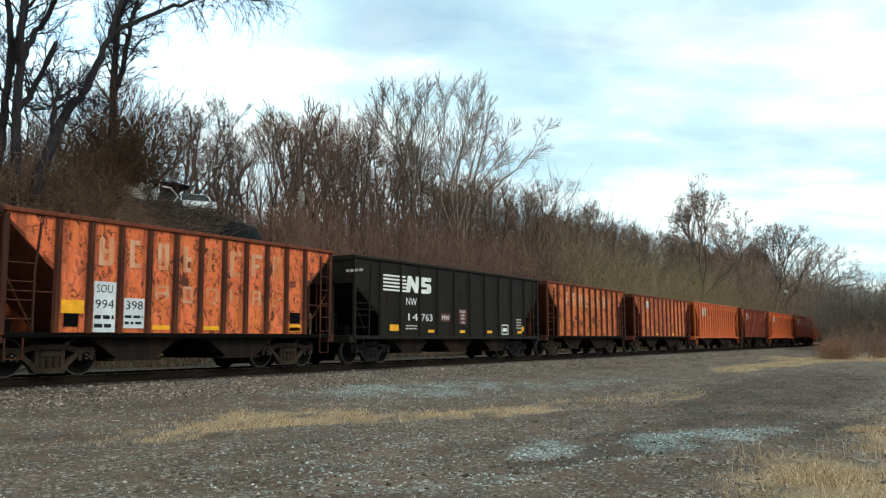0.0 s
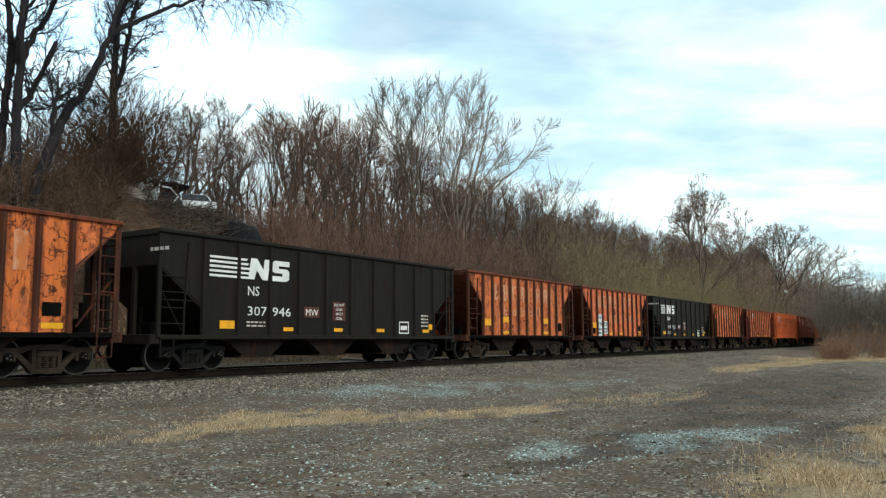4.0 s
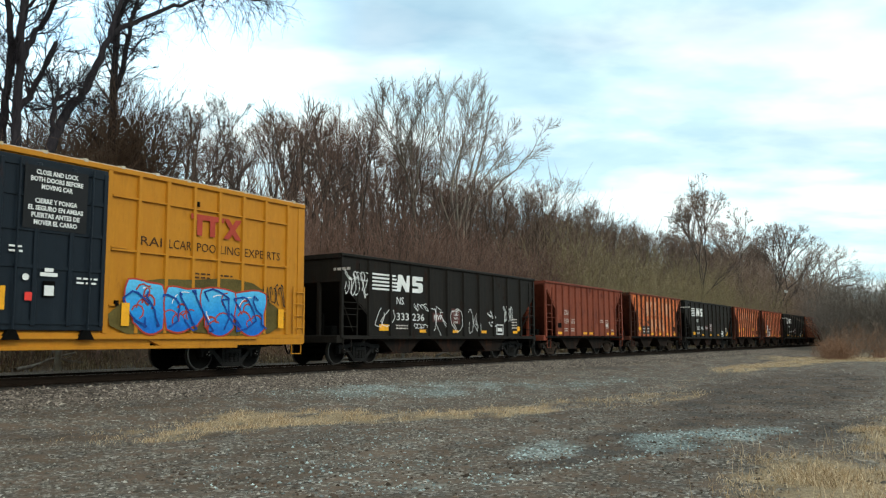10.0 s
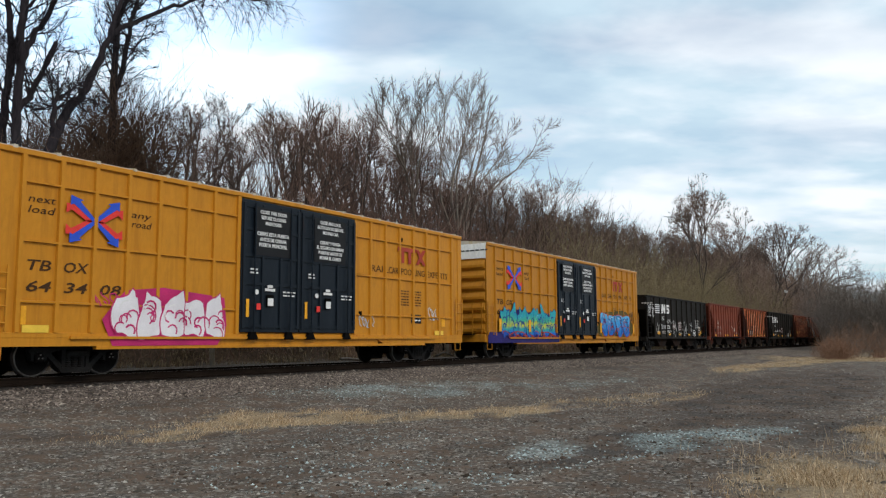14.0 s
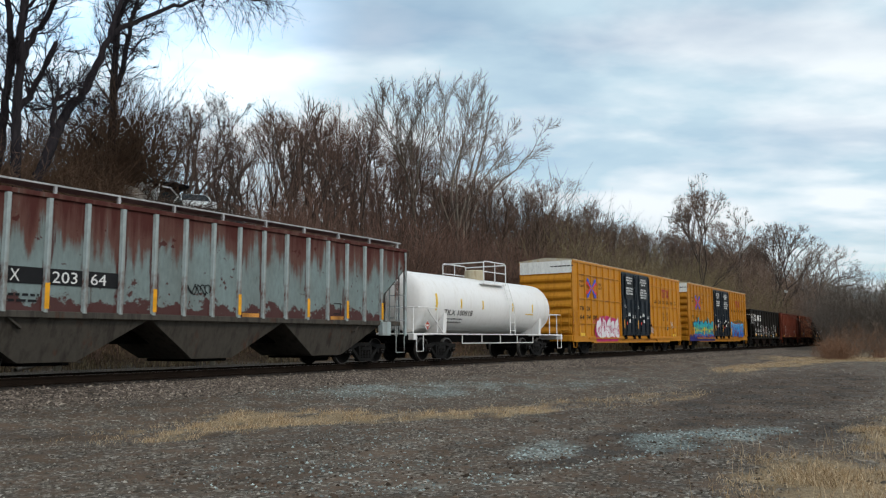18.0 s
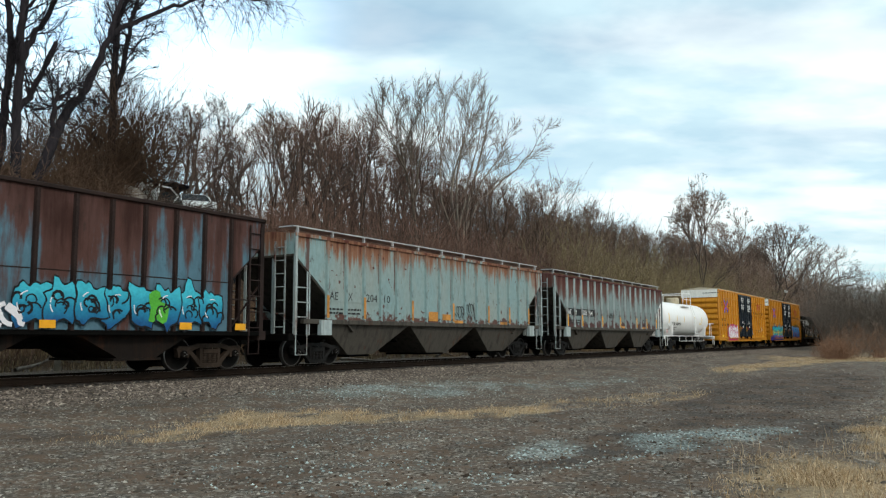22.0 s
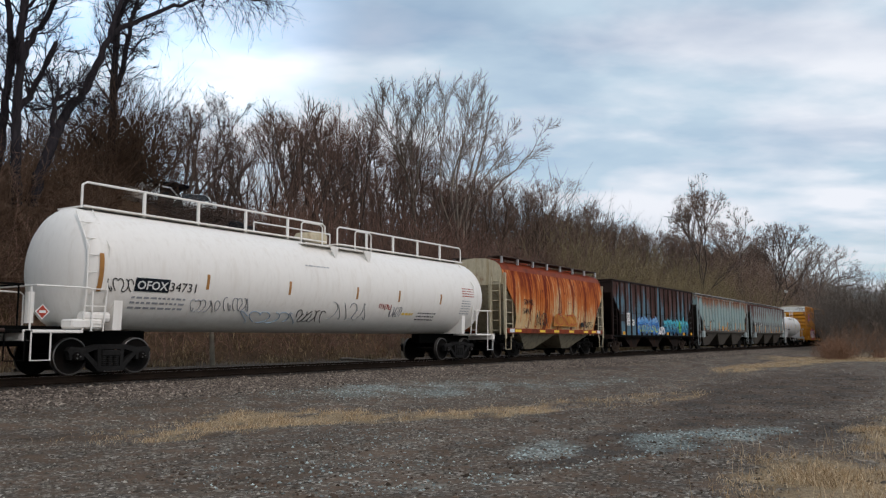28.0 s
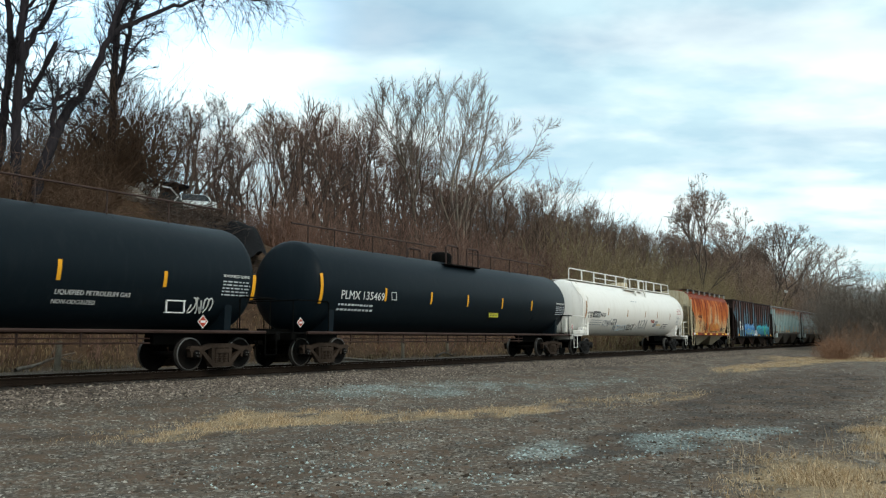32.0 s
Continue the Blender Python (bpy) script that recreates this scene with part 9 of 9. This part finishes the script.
def sedan(name, label, paint, m):
    car = thing(name, label, "car", m)
    body = [(-2.2, 0.35), (-2.25, 0.62), (-2.1, 0.86), (-1.2, 0.92), (0.9, 0.92), (2.05, 0.80), (2.25, 0.62), (2.25, 0.35)]
    part("body", Geo().prism(body, -0.86, 0.86), paint, car)
    part("roof", Geo().prism([(-0.95, 1.40), (-0.75, 1.45), (0.25, 1.45), (0.45, 1.40)], -0.62, 0.62), paint, car)
    part("windscreen", Geo().add([(0.45, -0.62, 1.40), (0.45, 0.62, 1.40), (1.2, 0.74, 0.925), (1.2, -0.74, 0.925)], [(0, 1, 2, 3)]), CAR_GLASS, car)
    part("rear_window", Geo().add([(-0.95, -0.62, 1.40), (-0.95, 0.62, 1.40), (-1.6, 0.74, 0.925), (-1.6, -0.74, 0.925)], [(3, 2, 1, 0)]), CAR_GLASS, car)
    for s in (-1, 1):
        part("side_window", Geo().add([(-0.95, s * 0.62, 1.40), (0.45, s * 0.62, 1.40), (1.2, s * 0.745, 0.925), (-1.6, s * 0.745, 0.925)], [(0, 1, 2, 3)]), CAR_GLASS, car)
        pieces("roof_pillar", Geo().tube([(0.45, s * 0.63, 1.41), (1.22, s * 0.755, 0.92)], 0.035, 5).tube([(-0.95, s * 0.63, 1.41), (-1.62, s * 0.755, 0.92)], 0.05, 5).tube([(-0.25, s * 0.635, 1.42), (-0.25, s * 0.755, 0.92)], 0.035, 5), paint, car)
        for x in (-1.35, 1.4):
            w = part("wheel", Geo().lathe([(s * 0.68, 0.0), (s * 0.68, 0.31), (s * 0.88, 0.31), (s * 0.88, 0.2)][::s], 18, "y", (x, 0, 0.31)), RUBBER, car)
            part("hub_cap", Geo().lathe([(s * 0.875, 0.2), (s * 0.89, 0.15), (s * 0.89, 0.0)][::s], 14, "y", (x, 0, 0.31)), WALK_GREY, w)
        part("headlight", Geo().box(2.22, 2.27, s * 0.55 - 0.16, s * 0.55 + 0.16, 0.58, 0.72, 0.02), GREYWHITE, car)
    pieces("bumper", Geo().box(2.2, 2.34, -0.84, 0.84, 0.36, 0.52, 0.03).box(-2.34, -2.2, -0.84, 0.84, 0.36, 0.52, 0.03), GREYWHITE, car)
    return car


def crumple(geo, amount, seed):
    for i, p in enumerate(geo.v):
        v = Vector(p) * 1.9 + Vector((seed * 3.1, seed, 0))
        d = noise.noise_vector(v) * amount
        geo.v[i] = (p[0] + d.x, p[1] + d.y, p[2] + d.z)
    return geo


def sheet(cx, cy, cz, lx, lz, turn, tilt, n=7):
    """A sheet of metal as a fine grid, to be crumpled."""
    g = Geo()
    c, s = math.cos(radians(turn)), math.sin(radians(turn))
    ct, st = math.cos(radians(tilt)), math.sin(radians(tilt))
    v = []
    for i in range(n):
        for j in range(n):
            a, b = (i / (n - 1) - 0.5) * lx, (j / (n - 1) - 0.5) * lz
            v.append((cx + a * c + b * st * s, cy + a * s - b * st * c, cz + b * ct))
    return g.add(v, [(i * n + j, (i + 1) * n + j, (i + 1) * n + j + 1, i * n + j + 1) for i in range(n - 1) for j in range(n - 1)])


def build_wreck():
    w = thing("wrecked_van", "crushed white and dark green van on a scrap heap", "car wreck", pose(22.25, 29.2, float(ground_z(22.25, 29.2)) - 0.1, 0, 0, 0))
    part("body", crumple(Geo().box(-0.75, 1.35, -0.7, 0.8, -0.35, 0.55, 0.1).box(0.0, 1.25, -0.65, 0.75, 0.55, 0.85, 0.1), 0.18, 1), CAR_GREEN, w)
    part("front_panel", crumple(sheet(-0.72, -0.88, 0.48, 0.95, 0.8, -20, 15), 0.5, 2), CAR_WHITE, w, "torn white front panel")
    part("front_panel", crumple(sheet(-0.95, -0.8, 0.0, 0.6, 0.9, 15, -20), 0.5, 3), CAR_WHITE, w, "torn white front panel")
    part("hood", crumple(sheet(-0.75, -0.8, 0.80, 0.6, 0.35, -6, 40), 0.34, 4), CAR_WHITE, w, "bent white hood")
    part("roof", crumple(sheet(0.55, -0.3, 1.02, 1.9, 1.3, 0, 76), 0.14, 5), CAR_DARK, w, "dark blue roof")
    part("side_window", crumple(sheet(0.3, -0.82, 0.55, 0.75, 0.4, -5, 12), 0.08, 6), CAR_GLASS, w)
    part("window_frame", Geo().tube([(0.55, -0.9, 0.3), (0.85, -0.88, 0.62), (0.45, -0.86, 0.95), (-0.1, -0.86, 0.95)], 0.04, 5), CAR_WHITE, w)
    sedan("parked_car", "white sedan parked on top of the bank", CAR_WHITE, pose(28.35, 33.6, float(ground_z(28.35, 33.6)) - 0.02, 0, 0, 238))
    g = crumple(Geo().box(-0.5, 0.5, -0.35, 0.35, -0.3, 0.35, 0.12), 0.2, 7)
    part_ = tagged(new("concrete_block", g.mesh("concrete_block", CONCRETE)), "broken grey concrete block beside the wreck", "rubble")
    part_.matrix_basis = pose(20.9, 28.3, float(ground_z(20.9, 28.3)) + 0.1, 0, 10, 20)
    # the tarpaulin, draped over the heap's end
    n = 16
    v = []
    for i in range(n):
        for j in range(n):
            a, b = i / (n - 1) - 0.5, j / (n - 1) - 0.5
            x, y = 25.4 + 2.6 * a, 26.9 + 2.2 * b
            r2 = 4 * (a * a + b * b)
            z = max(float(ground_z(x, y)) + 0.03, float(ground_z(25.4, 26.9)) + 1.5 - 1.5 * r2) + 0.09 * math.sin(11 * a + 4 * b) * math.sin(9 * b) + 0.07 * math.sin(17 * b - 8 * a) + 0.3 * noise.noise(Vector((x * 1.7, y * 1.7, 0.3)))
            v.append((x, y, z))
    tarp = Geo().add(v, [(i * n + j, (i + 1) * n + j, (i + 1) * n + j + 1, i * n + j + 1) for i in range(n - 1) for j in range(n - 1)])
    tagged(new("tarpaulin", tarp.mesh("tarpaulin", TARP, 60)), "black tarpaulin draped over a heap of brush", "tarpaulin")
    rng = np.random.default_rng(55)
    sticks = []
    for k in range(1200):
        x, y = rng.uniform(21.0, 26.0), rng.uniform(25.6, 28.6)
        lift = 0.75 * math.exp(-((x - 24) / 2.4) ** 2) * math.exp(-((y - 27.3) / 1.4) ** 2)
        z = float(ground_z(x, y)) + lift * rng.random() + 0.05
        d = np.array([rng.normal(0, 1), rng.normal(0, 1), rng.normal(0.1, 0.35)])
        sticks.append(limb(rng, (x, y, z), d / np.linalg.norm(d), rng.uniform(0.5, 1.6), rng.uniform(0.008, 0.028), 0.006, 5, 0.25))
    tagged(new("brush_pile", tubes([(sticks, 4, 0)], "brush_pile", [BARK_GREY])), "heap of grey cut branches under the wreck", "brush pile", kind="stuff")
    # stubs and dead wood along the foot of the bank
    for x, y, h in ((20.7, 23.2, 1.25), (14.5, 23.0, 0.9), (33.0, 23.4, 1.0), (37.5, 23.6, 0.8)):
        g = Geo().lathe([(-0.1, 0.10), (h * 0.6, 0.09), (h, 0.08), (h + 0.01, 0.0)], 10, "z")
        tagged(new("wooden_post", g.mesh("wooden_post", OLD_WOOD, 50)), "short weathered wooden post at the foot of the bank", "post", "stub posts").matrix_basis = pose(x, y, float(ground_z(x, y)), rng.uniform(-5, 5), rng.uniform(-5, 5), 0)
    for x, y, le, turn in ((27.5, 22.8, 3.2, -12), (13.0, 22.6, 2.4, 20), (35.0, 22.7, 2.8, 5), (45.0, 22.9, 3.0, -20)):
        base = limb(rng, (0, 0, 0), (math.cos(radians(turn)), math.sin(radians(turn)), 0.22), le, 0.07, 0.015, 9, 0.12, -0.03)
        b2, m2, f2 = bare_crown(rng, [base], 3, 2, 2, 0.3, 0.7, le * 0.45, 0.008)
        tagged(new("fallen_branch", tubes([([base], 7, 0), (b2, 5, 0), (m2 + f2, 3, 0)], "fallen_branch", [BARK_PALE])), "pale fallen branch lying beside the track", "branch", "dead branches").matrix_basis = pose(x, y, float(ground_z(x, y)) + 0.08)


build_wreck()


def far_white_spots():
    """Two small white spots among the far trees, on a mast added to hold them."""
    x, y = 133.7, 22.6
    g0 = float(ground_z(x, y))
    t = thing("spot_mast", "slim grey mast with two small white discs", "signal", pose(x, y, g0))
    part("mast", Geo().tube([(0, 0, -0.2), (0, 0, 8.8 - g0)], 0.05, 8), BARK_GREY, t)
    for dx in (-0.45, 0.5):
        part("white_spot", Geo().lathe([(-0.28, 0.0), (-0.25, 0.12), (0.0, 0.2), (0.02, 0.0)], 14, "x", (dx, -0.05, 8.8 - g0)), WHITE, t)
    part("bracket", Geo().tube([(-0.5, 0, 8.75 - g0), (0.5, 0, 8.75 - g0)], 0.03, 6), WALK_GREY, t)


far_white_spots()


# ---- what moves ----
def motions():
    times = [float(t) for t in range(0, 33)]
    for car, x0 in CARS:
        walk(car, [(t, pose(x0 + run(t), TRACK_Y, RAIL_TOP)) for t in times])
    # wheels roll without slipping: a row for every 75 degrees
    rows = []
    k = 0
    step = WHEEL_R * radians(75)
    while True:
        s = k * step
        t = (7.75 - math.sqrt(7.75 ** 2 - 4 * 0.0075 * s)) / (2 * 0.0075)
        if t >= 32.0:
            break
        rows.append((t, s / WHEEL_R))
        k += 1
    rows.append((32.0, run(32.0) / WHEEL_R))
    for w, x in WHEELSETS:
        walk(w, [(t, Matrix.Translation((x, 0, WHEEL_R)) @ Matrix.Rotation(a, 4, "Y")) for t, a in rows])


motions()
